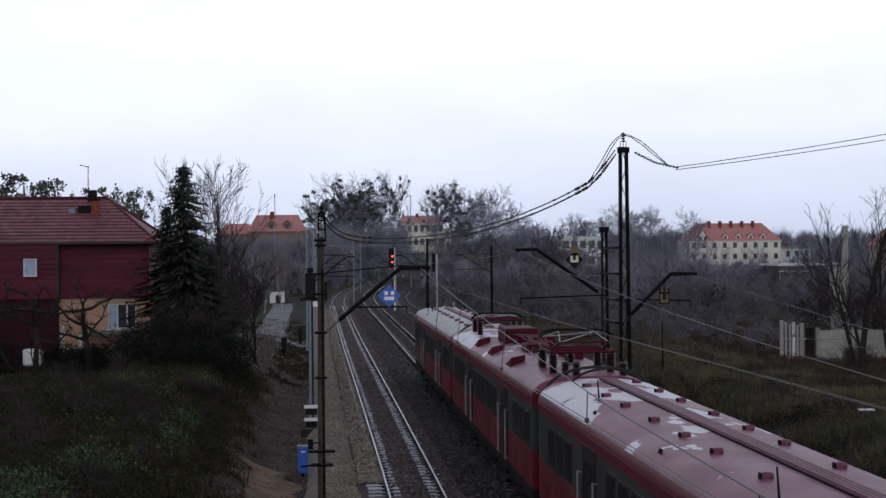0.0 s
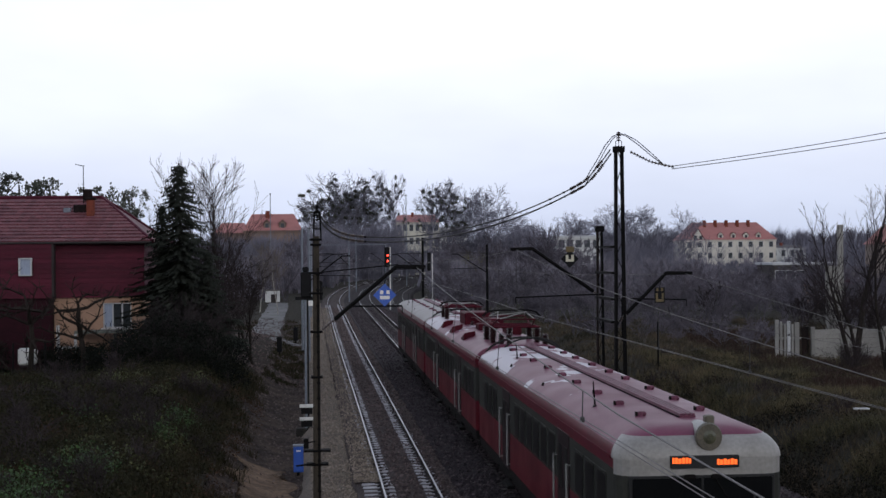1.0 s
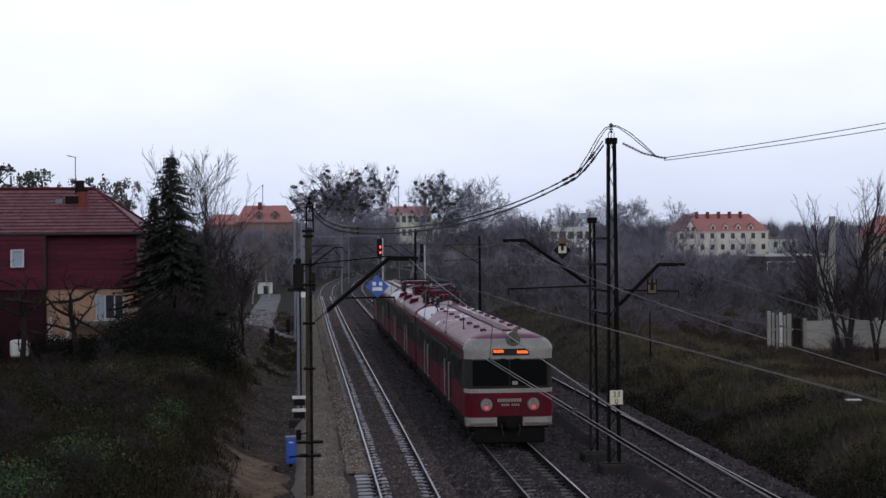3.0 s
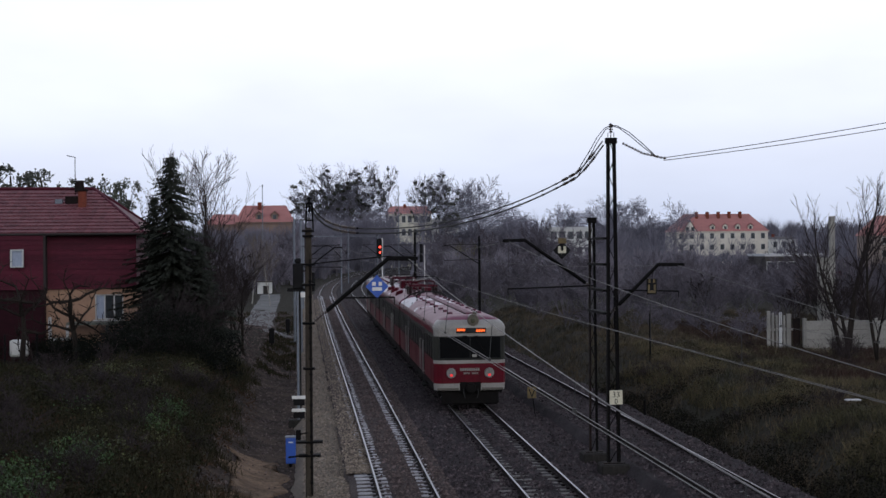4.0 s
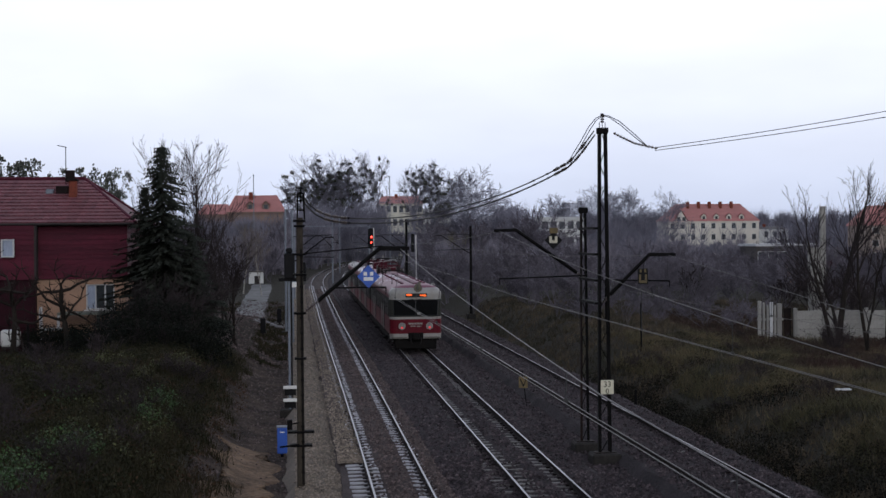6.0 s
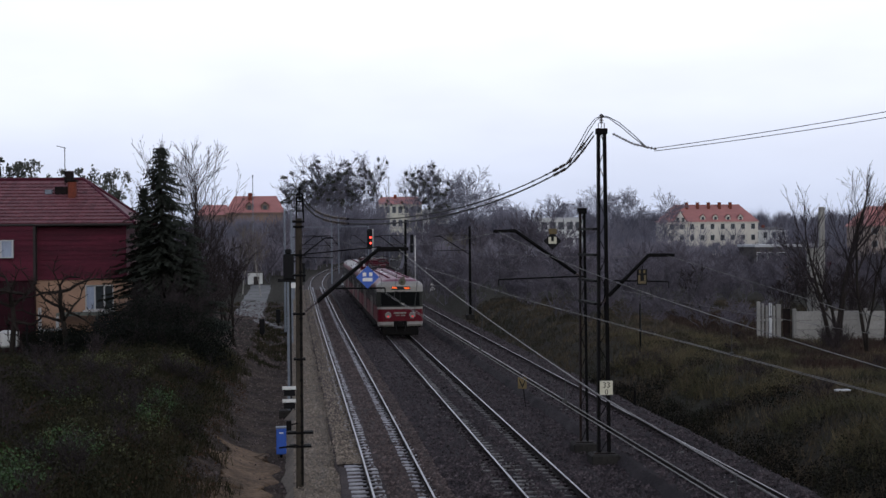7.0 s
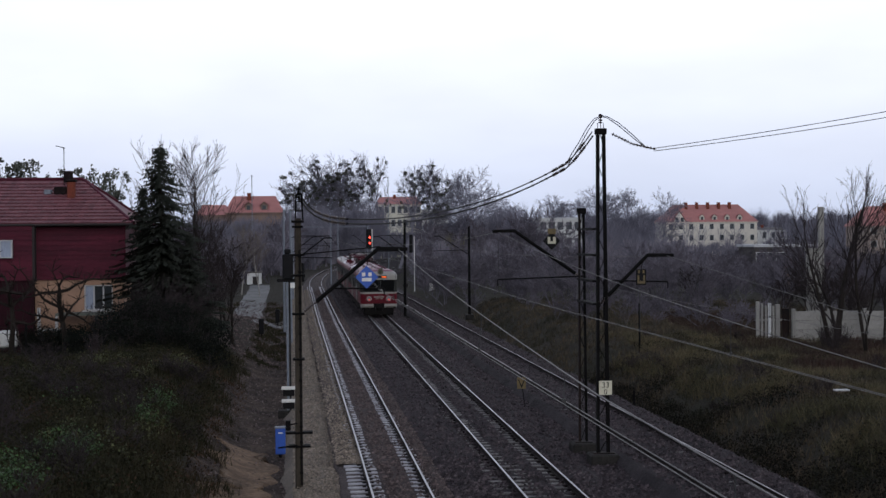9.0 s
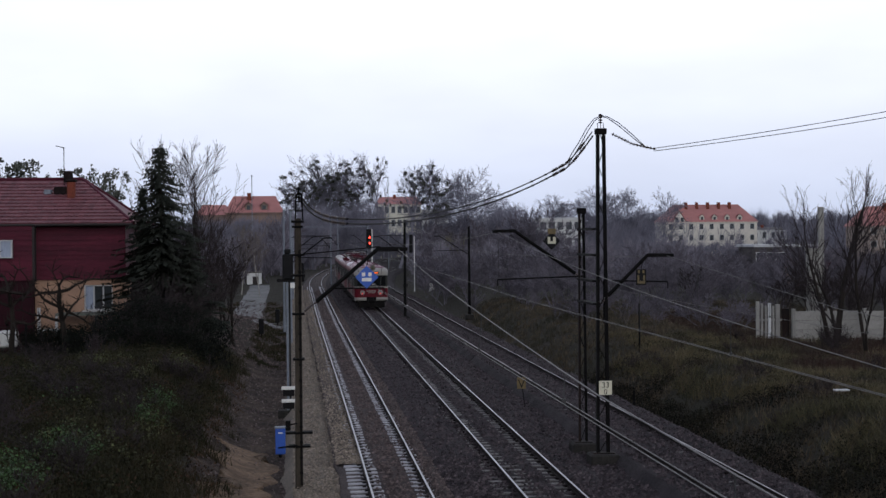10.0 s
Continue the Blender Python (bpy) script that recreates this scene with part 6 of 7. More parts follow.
part("wall", bx((-3, 0, 0), (3, 5, 3.0)), M_BRICKWALL, shed)
b = bmesh.new()
vs = [b.verts.new(p) for p in ((-3.2, -0.2, 3.0), (3.2, -0.2, 3.0), (0, -0.2, 4.6), (-3.2, 5.2, 3.0), (3.2, 5.2, 3.0), (0, 5.2, 4.6))]
for q in ((0, 1, 2), (1, 4, 5, 2), (0, 2, 5, 3), (3, 5, 4)):
    b.faces.new([vs[k] for k in q])
part("roof", b, M_BOARD, shed)
for x, y, h, lab in ((19.2, 300, 19.0, "tall thin lamp post on the skyline"), (-7.1, 250, 17.0, "tall thin lamp post on the skyline")):
    p = thing("street_lamp", at_ground(x, y), lab, "street lamp", "street lamps")
    part("pole", rd((0, 0, -0.2), (0, 0, h), 0.09, 0.06), M_GALV, p)
    part("head", bx((-0.12, -0.12, h - 0.1), (0.12, 0.12, h + 0.25), 0.04), M_GALV, p)

# ---------------------------------------------------------------- concrete wall across the field
M_PANEL = mat("stained_concrete_panel", (0.33, 0.32, 0.3), (0.17, 0.165, 0.155), 0.85, scale=0.9, fine=14, bump=0.3, spread=0.9, obj_var=0.12)
wall_t = thing("concrete_wall", (0, 0, 0), "pale grey precast concrete wall with stained panels", "wall")
pts = [(28.5 + 2.1 * i, 81.6 - 0.05 * i) for i in range(8)]
for i, (x, y) in enumerate(pts):
    z = ground_z(x, y)
    part("post", bx((x - 0.1, y - 0.1, z - 0.35), (x + 0.1, y + 0.1, z + 1.98), 0.015), M_PANEL, wall_t)
    if i < len(pts) - 1:
        x2, y2 = pts[i + 1]
        a = math.atan2(y2 - y, x2 - x)
        ln = math.hypot(x2 - x, y2 - y)
        for k in range(4):
            o = part("panel", bx((0.1, -0.04, 0), (ln - 0.1, 0.04, 0.52), 0.012), M_PANEL, wall_t)
            o.matrix_basis = pose(x, y, z - 0.3 + 0.535 * k, 0, 0, math.degrees(a))
gate = thing("board_gate", (0, 0, 0), "weathered white board fence beside the concrete wall", "fence")
for i, (x, w, h) in enumerate(((26.5, 0.2, 2.25), (26.75, 0.14, 2.15), (26.98, 0.12, 2.05), (27.2, 0.18, 2.2), (27.42, 0.12, 2.05), (27.68, 0.26, 2.15))):
    z = ground_z(x, 82.0)
    part("board", bx((x - w / 2, 81.9, z - 0.2), (x + w / 2, 82.0, z + h), 0.01), M_FRAME if i == 3 else M_PANEL, gate)
part("rail", bx((26.4, 82.0, 1.5), (28.4, 82.08, 1.62)), M_PANEL, gate)
part("gate_leaf", bx((27.95, 81.95, 0.1), (28.38, 82.0, 2.2), 0.01), M_RUST, gate, "rusty brown gate leaf")
tower = thing("transformer_tower", (40.0, 110, -0.2), "slim grey concrete tower beside bare trees", "tower")
part("shaft", bx((-0.42, -0.4, 0), (0.42, 0.4, 5.4), 0.03), M_PANEL, tower)
part("cap", bx((-0.5, -0.5, 5.4), (0.5, 0.5, 5.6), 0.02), M_PANEL, tower)
part("vent_pole", bx((0.46, -0.2, -0.1), (0.84, 0.2, 8.8), 0.03), M_PANEL, tower)
lit = thing("scrap_sheet", (19.6, 51.0, 0), "crumpled pale sheet lying in the grass", "litter")
part("sheet", bx((-0.3, -0.15, ground_z(19.6, 51) + 0.25), (0.25, 0.15, ground_z(19.6, 51) + 0.31), 0.02), M_FRAME, lit)
for i, (x, y, h) in enumerate(((17.9, 75, 2.6), (13.6, 58, 1.1), (20.5, 96, 3.0))):
    p = thing("marker_post", at_ground(x, y, -0.1), "thin dark steel post in the field", "post", "field posts")
    part("post", rd((0, 0, -0.2), (0, 0, h), 0.05, n=6), M_STEEL, p)


# ---------------------------------------------------------------- the electric multiple unit
def roof_mat():
    """Faded red roof paint with pale worn patches towards the car's inner end."""
    m = mat("faded_roof_paint", (0.175, 0.052, 0.09), (0.12, 0.034, 0.06), 0.42, scale=0.8, fine=18, bump=0.02, spread=0.9, rough_var=0.12, spec=0.14)
    n, l = m.node_tree.nodes, m.node_tree.links
    b = n["Principled BSDF"]
    old = b.inputs["Base Color"].links[0].from_socket
    tc = n.new("ShaderNodeTexCoord")
    nz = n.new("ShaderNodeTexNoise")
    nz.inputs["Scale"].default_value, nz.inputs["Detail"].default_value, nz.inputs["Roughness"].default_value = 0.95, 4, 0.5
    mp2 = n.new("ShaderNodeMapping")
    mp2.inputs["Location"].default_value, mp2.inputs["Scale"].default_value = (3.1, 1.7, 0), (0.8, 0.5, 0.2)
    l.new(tc.outputs["Object"], mp2.inputs["Vector"])
    l.new(mp2.outputs["Vector"], nz.inputs["Vector"])
    sp = n.new("ShaderNodeSeparateXYZ")
    l.new(tc.outputs["Object"], sp.inputs[0])
    gate = n.new("ShaderNodeMapRange")
    gate.inputs["From Min"].default_value, gate.inputs["From Max"].default_value = 7.0, 19.0
    gate.inputs["To Min"].default_value, gate.inputs["To Max"].default_value = -0.15, 0.13
    l.new(sp.outputs["Y"], gate.inputs["Value"])
    add = n.new("ShaderNodeMath")
    l.new(nz.outputs["Fac"], add.inputs[0])
    l.new(gate.outputs["Result"], add.inputs[1])
    st = n.new("ShaderNodeMapRange")
    st.inputs["From Min"].default_value, st.inputs["From Max"].default_value = 0.512, 0.527
    l.new(add.outputs[0], st.inputs["Value"])
    mx = n.new("ShaderNodeMix")
    mx.data_type = "RGBA"
    mx.inputs[7].default_value = (0.52, 0.49, 0.53, 1)
    l.new(st.outputs["Result"], mx.inputs["Factor"])
    l.new(old, mx.inputs[6])
    l.new(mx.outputs[2], b.inputs["Base Color"])
    return m


M_ROOF = roof_mat()
M_ROOF_LEAD = mat("dusty_beige_roof_paint", (0.27, 0.25, 0.24), (0.19, 0.172, 0.168), 0.5, scale=0.8, fine=18, bump=0.02, spread=0.9, rough_var=0.1, spec=0.4)
M_TRED = mat("carmine_coach_paint", (0.105, 0.0055, 0.014), (0.062, 0.004, 0.009), 0.42, scale=0.9, fine=14, bump=0.04, rough_var=0.12, spec=0.12)
M_TBAND = mat("dark_red_gutter_paint", (0.10, 0.0055, 0.018), (0.065, 0.004, 0.011), 0.45, scale=1.2, fine=20, bump=0.02, spec=0.12)
M_TCREAM = mat("soiled_cream_coach_paint", (0.3, 0.288, 0.272), (0.17, 0.163, 0.15), 0.45, scale=1.4, fine=16, bump=0.05, spread=0.8)
# beige band darkened in its colour for the shade on the train's flank
M_TSIDE = mat("shaded_beige_window_band", (0.042, 0.043, 0.037), (0.02, 0.021, 0.019), 0.6, scale=0.9, fine=12, bump=0.05, spread=0.9, spec=0.05)
M_TGLASS = mat("dark_coach_glass", (0.004, 0.0045, 0.005), (0.006, 0.0065, 0.007), 0.3, scale=2, fine=20, bump=0.0, spec=0.03)
# door colour is darkened to stand for the shade of a recess
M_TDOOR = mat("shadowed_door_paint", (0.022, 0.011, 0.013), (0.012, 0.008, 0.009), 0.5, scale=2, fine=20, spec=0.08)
M_UNDER = mat("sooty_running_gear", (0.01, 0.009, 0.009), (0.006, 0.0055, 0.0055), 0.8, scale=3, fine=25, bump=0.4, spec=0.08)
M_ALU = mat("worn_bright_handrail", (0.34, 0.335, 0.32), (0.22, 0.217, 0.21), 0.4, 0.4)
M_INSUL = mat("brown_glazed_insulator", (0.03, 0.012, 0.014), (0.018, 0.008, 0.009), 0.35, scale=4, spec=0.25)
M_ROOFBOX = mat("dull_red_roof_gear", (0.085, 0.008, 0.017), (0.035, 0.005, 0.01), 0.6, scale=2, spec=0.08)
M_RUBBER = mat("black_rubber", (0.02, 0.02, 0.02), (0.03, 0.03, 0.03), 0.7, spec=0.08)
M_LENS = mat("dusty_lamp_glass", (0.10, 0.10, 0.062), (0.05, 0.05, 0.034), 0.08, scale=6)
M_CLEAR = mat("clear_ribbed_lamp_glass", (0.27, 0.27, 0.26), (0.12, 0.12, 0.115), 0.12, scale=9, fine=30)
M_GRIME = mat("road_grime_on_cream", (0.13, 0.118, 0.1), (0.07, 0.064, 0.056), 0.8, scale=2.5, fine=20, bump=0.1)
M_LAMP = mat("grey_lamp_ring", (0.24, 0.24, 0.235), (0.15, 0.15, 0.145), 0.4, 0.3)
M_TAIL = mat("lit_red_tail_lamp", (0.6, 0.03, 0.03), (0.6, 0.03, 0.03), 0.4, emit=(1.0, 0.05, 0.06), power=0.55)
M_LED = mat("orange_display_dots", (0.7, 0.12, 0.02), (0.7, 0.12, 0.02), 0.5, emit=(1.0, 0.13, 0.015), power=1.25)
M_DUCT = mat("dusty_duct_paint", (0.165, 0.056, 0.088), (0.1, 0.034, 0.056), 0.5, scale=2, fine=20, bump=0.05, spec=0.15)
M_BRONZE = mat("ochre_horn_box", (0.10, 0.085, 0.058), (0.05, 0.044, 0.032), 0.6)
CAR_L, CAR_PITCH = 20.8, 21.42


def car_outline(half, y0, y1, r, bow):
    """A plan outline with rounded corners; bow pushes out the middle of both ends."""
    pts = []
    for cx, cy, a0 in ((half - r, y1 - r, 0), (-half + r, y1 - r, 90), (-half + r, y0 + r, 180), (half - r, y0 + r, 270)):
        for k in range(5):
            a = radians(a0 + 22.5 * k)
            pts.append([cx + r * math.cos(a), cy + r * math.sin(a)])
    for p in pts:
        q = 1 - (p[0] / half) ** 2
        p[1] += bow * q * (1 if p[1] > (y0 + y1) / 2 else -1)
    return pts


def loft(rings):
    verts = [v for ring in rings for v in ring]
    n = len(rings[0])
    faces = [(k * n + i, k * n + (i + 1) % n, (k + 1) * n + (i + 1) % n, (k + 1) * n + i) for k in range(len(rings) - 1) for i in range(n)]
    return verts, faces


def cap_index(verts, faces, pick):
    out = []
    for f in faces:
        c = [sum(verts[i][k] for i in f) / len(f) for k in range(3)]
        out.append(pick(c))
    return out


def build_car(k):
    names = ("red and cream electric train end car with lit tail lamps", "red electric train middle car with raised pantograph",
             "red and cream leading car of an electric train")
    car = thing("rail_car", (TRACKS[1], k * CAR_PITCH, 0), names[k], "train car", "cars of the electric train")
    cab0, cab1 = k == 0, k == 2
    r = 0.16
    # body: sides and ends in bands of paint
    levels = (0.70, 0.97, 1.73, 1.86, 2.78, 2.86, 3.06)
    rings = []
    for z in levels:
        half = 1.44 if z > 0.9 else 1.41
        rings.append([(x, y, z) for x, y in car_outline(half, 0, CAR_L, 0.34 if cab0 or cab1 else r, 0.05)])
    v, f = loft(rings)

    def paint(c):
        end = (c[1] < 0.32 and cab0) or (c[1] > CAR_L - 0.32 and cab1)
        z = c[2]
        if end:
            return 1 if z < 0.97 or 1.73 < z < 1.86 or z > 2.78 else (0 if z < 1.8 else 2)
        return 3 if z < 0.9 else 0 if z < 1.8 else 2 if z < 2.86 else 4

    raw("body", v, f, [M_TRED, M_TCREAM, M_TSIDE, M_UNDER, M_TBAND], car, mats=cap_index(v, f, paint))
    # roof: a shallow vault that drops over the cab
    rings = []
    for i in range(13):
        a = i / 12 * math.pi / 2
        half = 1.46 * math.cos(a) ** 0.5 if i < 12 else 0.02
        inset = 0.8 * (1 - math.cos(a))
        y0 = inset if cab0 else 0.0
        y1 = CAR_L - (inset if cab1 else 0.0)
        rr = min(0.34 if (cab0 or cab1) else 0.05, half * 0.9)
        o = car_outline(half, y0, y1, rr, 0.05 if half > 0.3 else 0)
        ya, yb = max(0.45, y0 + rr + 0.04), min(CAR_L - 0.45, y1 - rr - 0.04)
        o = o[:10] + [[-half, yb], [-half, ya]] + o[10:] + [[half, ya], [half, yb]]
        rings.append([(x, y, 3.04 + 0.51 * math.sin(a)) for x, y in o])
    v, f = loft(rings)
    n = len(rings[0])
    cream = (set(range(11, 22)) if cab0 else set()) | ({23, *range(10)} if cab1 else set())
    mats = [1 if i % n in cream and i < 6 * n else (2 if i < 3 * n else 0) for i in range(len(f))]
    f.append(tuple(range(len(v) - n, len(v))))
    raw("roof", v, f, [M_ROOF_LEAD if cab1 else M_ROOF, M_TCREAM, M_TBAND], car, "dusty beige vaulted roof" if cab1 else "faded red vaulted roof with pale worn patches", smooth=True, mats=mats + [0])
    for side in (-1, 1):
        part("rain_gutter", bx((side * 1.45 - 0.02, 0.5, 3.02), (side * 1.45 + 0.035, CAR_L - 0.4, 3.07)), M_TBAND, car)
    # doors with handrails, then windows between them
    doors = (5.3, 14.2)
    for side in (-1, 1):
        for yd in doors:
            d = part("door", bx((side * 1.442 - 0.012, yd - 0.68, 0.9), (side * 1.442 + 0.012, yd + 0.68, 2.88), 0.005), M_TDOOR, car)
            for o in (-0.33, 0.33):
                part("door_window", bx((side * 1.456 - 0.004, yd + o - 0.22, 1.75), (side * 1.456 + 0.004, yd + o + 0.22, 2.6)), M_TGLASS, d)
            for o in (-0.78, 0.78):
                hr = bmesh.new()
                rod(hr, (side * 1.52, yd + o, 1.05), (side * 1.52, yd + o, 2.35), 0.024)
                for z in (1.08, 2.32):
                    rod(hr, (side * 1.43, yd + o, z), (side * 1.52, yd + o, z), 0.016)
                part("handrail", hr, M_ALU, car)
            part("door_step", bx((side * 1.40 - 0.10, yd - 0.6, 0.42), (side * 1.40 + 0.10, yd + 0.6, 0.5), 0.01), M_UNDER, car)
        yw = 1.35 if cab0 else 0.95
        while yw < CAR_L - 1.2:
            if all(abs(yw - yd) > 1.35 for yd in doors):
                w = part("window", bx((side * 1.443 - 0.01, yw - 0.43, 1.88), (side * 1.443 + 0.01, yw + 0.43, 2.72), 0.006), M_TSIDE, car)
                part("pane", bx((side * 1.456 - 0.004, yw - 0.38, 1.93), (side * 1.456 + 0.004, yw + 0.38, 2.67)), M_TGLASS, w)
            yw += 1.08
    # bogies, wheels and gear under the floor
    for yb in (3.4, CAR_L - 3.4):
        bg = bmesh.new()
        for side in (-1, 1):
            box(bg, (side * 1.0 - 0.07, yb - 1.75, 0.42), (side * 1.0 + 0.07, yb + 1.75, 0.68), 0.03)
            for o in (-1.35, 1.35):
                box(bg, (side * 1.0 - 0.11, yb + o - 0.17, 0.28), (side * 1.0 + 0.11, yb + o + 0.17, 0.6), 0.03)
        box(bg, (-0.95, yb - 0.3, 0.4), (0.95, yb + 0.3, 0.7), 0.02)
        bogie = part("bogie", bg, M_UNDER, car)
        for o in (-1.35, 1.35):
            ws = bmesh.new()
            rod(ws, (-0.8, yb + o, 0.47), (0.8, yb + o, 0.47), 0.08, n=10)
            for side in (-1, 1):
                rod(ws, (side * 0.70, yb + o, 0.47), (side * 0.80, yb + o, 0.47), 0.47, n=24)
            part("wheelset", ws, M_UNDER, bogie)
    for y0, y1 in ((7.0, 8.9), (9.3, 11.4), (11.9, 13.4)):
        part("equipment_box", bx((-1.2, y0, 0.3), (1.2, y1, 0.72), 0.03), M_UNDER, car)
    part("underframe", bx((-1.3, 0.2, 0.6), (1.3, CAR_L - 0.2, 0.8)), M_UNDER, car)
    if cab0 or cab1:
        build_cab(car, 0.0 if cab0 else CAR_L, 1 if cab0 else -1)
    if not cab1:
        bl = bx((-1.15, CAR_L - 0.02, 0.9), (1.15, CAR_PITCH - 0.02, 3.3), 0.05)
        part("gangway_bellows", bl, M_RUBBER, car)
        arc = [(1.25 * math.sin(radians(a)), CAR_L + 0.12, 3.02 + 0.78 * math.cos(radians(a)) ** 0.8) for a in range(-85, 86, 10)]
        part("jumper_cable", sweep(arc, 0.035), M_RUBBER, car)
        arc = [(0.9 * math.sin(radians(a)) + 0.2, CAR_L - 0.25 - 0.3 * math.cos(radians(a)), 3.30 + 0.52 * math.cos(radians(a)) ** 0.8) for a in range(-70, 86, 10)]
        part("jumper_cable", sweep(arc, 0.03), M_RUBBER, car)
    if k == 1:
        build_roof_gear(car)
    else:
        build_vents(car, k == 0)
    return car


def roof_z(x):
    """Height of the vault at x from the car's middle."""
    a = math.acos(min(1.0, (abs(x) / 1.46)) ** (1 / 0.5))
    return 3.04 + 0.51 * math.sin(a)


def build_vents(car, rear):
    y = 1.9
    i = 0
    while y < CAR_L - 1.0:
        for x, o in ((-0.62, 0.0), (0.66, 0.75)):
            z = roof_z(x) - 0.03
            yy = (y + o) if rear else CAR_L - y - o
            if yy > CAR_L - 0.5:
                continue
            b = bmesh.new()
            rod(b, (x, yy, z), (x, yy, z + 0.05), 0.08, 0.055, 14)
            for x0, x1, r0, r1 in ((-0.05, -0.02, 0.035, 0.05), (-0.02, 0.07, 0.05, 0.05), (0.07, 0.1, 0.05, 0.042), (0.1, 0.115, 0.042, 0.02)):
                rod(b, (x + x0, yy, z + 0.062), (x + x1, yy, z + 0.062), r0, r1, 14)
            v = part("roof_ventilator", b, M_DUCT, car, smooth=True)
            part("vent_grille", rd((x - 0.085, yy, z + 0.062), (x - 0.05, yy, z + 0.062), 0.05, 0.04, 14), M_UNDER, v, "dark open end")
        y += 2.15 + 0.25 * ((i * 7) % 3 - 1)
        i += 1
    ys = (0.95, CAR_L - 0.3) if rear else (0.3, CAR_L - 0.95)
    ys = (ys[0] + (0.5 if rear else 0), ys[1] - (0 if rear else 0.5))
    b = bmesh.new()
    box(b, (0.0, ys[0], roof_z(0) - 0.03), (0.29, ys[1], roof_z(0) + 0.04), 0.01)
    for i in range(4):
        box(b, (0.005 + 0.074 * i, ys[0], roof_z(0) + 0.03), (0.058 + 0.074 * i, ys[1], roof_z(0) + 0.07), 0.012)
    part("cable_duct", b, M_DUCT, car, "ribbed cable duct along the roof")
    # thin dark strip draws the shadow along the duct's edge
    part("duct_shade_strip", bx((-0.03, ys[0], roof_z(0) - 0.03), (-0.004, ys[1], roof_z(0) + 0.02)), M_UNDER, car)
    for x, yy, h in ((-1.02, 4.1 if rear else CAR_L - 4.1, 0.5), (-0.85, 16.2, 0.42)):
        b = bmesh.new()
        z = roof_z(x) - 0.02
        rod(b, (x, yy, z), (x, yy, z + 0.05), 0.05, 0.03)
        rod(b, (x, yy, z + 0.05), (x - 0.03, yy, z + h), 0.02, 0.011)
        part("aerial", b, M_UNDER, car)
    for yy in (9.4, 14.8):
        z = roof_z(-1.2)
        b = sweep([(-1.22, yy - 0.08, z - 0.02), (-1.2, yy - 0.05, z + 0.05), (-1.2, yy + 0.05, z + 0.05), (-1.22, yy + 0.08, z - 0.02)], 0.018)
        part("roof_hook", b, M_UNDER, car)


def build_cab(car, y, s):
    """Cab end at y; s = 1 where it faces back along the line."""
    def bxx(lo, hi, bevel=0.0):
        a, b = (lo[0], y + s * lo[1], lo[2]), (hi[0], y + s * hi[1], hi[2])
        return bx(tuple(min(p, q) for p, q in zip(a, b)), tuple(max(p, q) for p, q in zip(a, b)), bevel)

    ws = part("windscreen", bxx((-1.25, -0.052, 1.90), (1.25, 0.02, 2.78), 0.02), M_RUBBER, car, "wide black windscreen surround")
    for x0, x1 in ((-1.2, -0.02), (0.02, 1.2)):
        part("pane", bxx((x0, -0.058, 1.95), (x1, -0.03, 2.74)), M_TGLASS, ws)
    for x0 in (-0.32, 0.14):
        part("wiper", bxx((x0, -0.085, 2.72), (x0 + 0.2, -0.05, 2.80), 0.02), M_UNDER, ws)
    part("notice", bxx((0.08, -0.066, 1.98), (0.26, -0.059, 2.09)), M_TCREAM, ws, "small white notice behind the glass")
    disp = part("destination_display", bxx((-0.55, -0.075, 2.90), (0.63, 0.05, 3.10), 0.01), M_RUBBER, car, "black display with lit orange writing")
    for x0, x1, z0 in ((-0.52, -0.16, 2.98), (0.25, 0.60, 2.95)):
        x = x0
        while x < x1 - 0.03:
            w = random.choice((0.035, 0.045, 0.05))
            part("lit_character", bxx((x, -0.082, z0), (x + w, -0.074, z0 + random.choice((0.08, 0.095)))), M_LED, disp)
            x += w + 0.012
    # big roof headlamp
    b = bmesh.new()
    rod(b, (0.14, y + s * 0.8, 3.43), (0.14, y + s * 0.04, 3.39), 0.16, 0.215, 24)
    head = part("headlamp", b, M_LAMP, car, "large unlit round headlamp on the cab roof", smooth=False)
    b = bmesh.new()
    rod(b, (0.14, y + s * 0.06, 3.39), (0.14, y - s * 0.01, 3.39), 0.235, 0.215, 24)
    part("lamp_ring", b, M_BRONZE, head)
    b = bmesh.new()
    rod(b, (0.14, y + s * 0.02, 3.39), (0.14, y - s * 0.04, 3.39), 0.165, 0.06, 24)
    part("lens", b, M_LENS, head)
    part("horn_box", bxx((0.17, 0.35, 3.52), (0.33, 0.55, 3.70), 0.025), M_BRONZE, car, "weathered ochre horn housing")
    # lower lamps
    for sx in (-1, 1):
        b = bmesh.new()
        rod(b, (sx * 0.76, y + s * 0.02, 1.37), (sx * 0.76, y - s * 0.10, 1.37), 0.20, 0.185, 20)
        lamp = part("tail_lamp", b, M_LAMP, car, "round grey lamp housing with lit red light")
        b = bmesh.new()
        rod(b, (sx * 0.76, y - s * 0.09, 1.43), (sx * 0.76, y - s * 0.115, 1.43), 0.13, 0.11, 18)
        part("lens", b, M_CLEAR, lamp)
        part("tail_light", bxx((sx * 0.76 - 0.06, -0.125, 1.24), (sx * 0.76 + 0.06, -0.09, 1.35), 0.02), M_TAIL, lamp)
    # painted running number, as plain bars
    for z, h, x0, n, w in ((1.45, 0.10, -0.40, 9, 0.062), (1.325, 0.065, -0.27, 9, 0.04)):
        x = x0
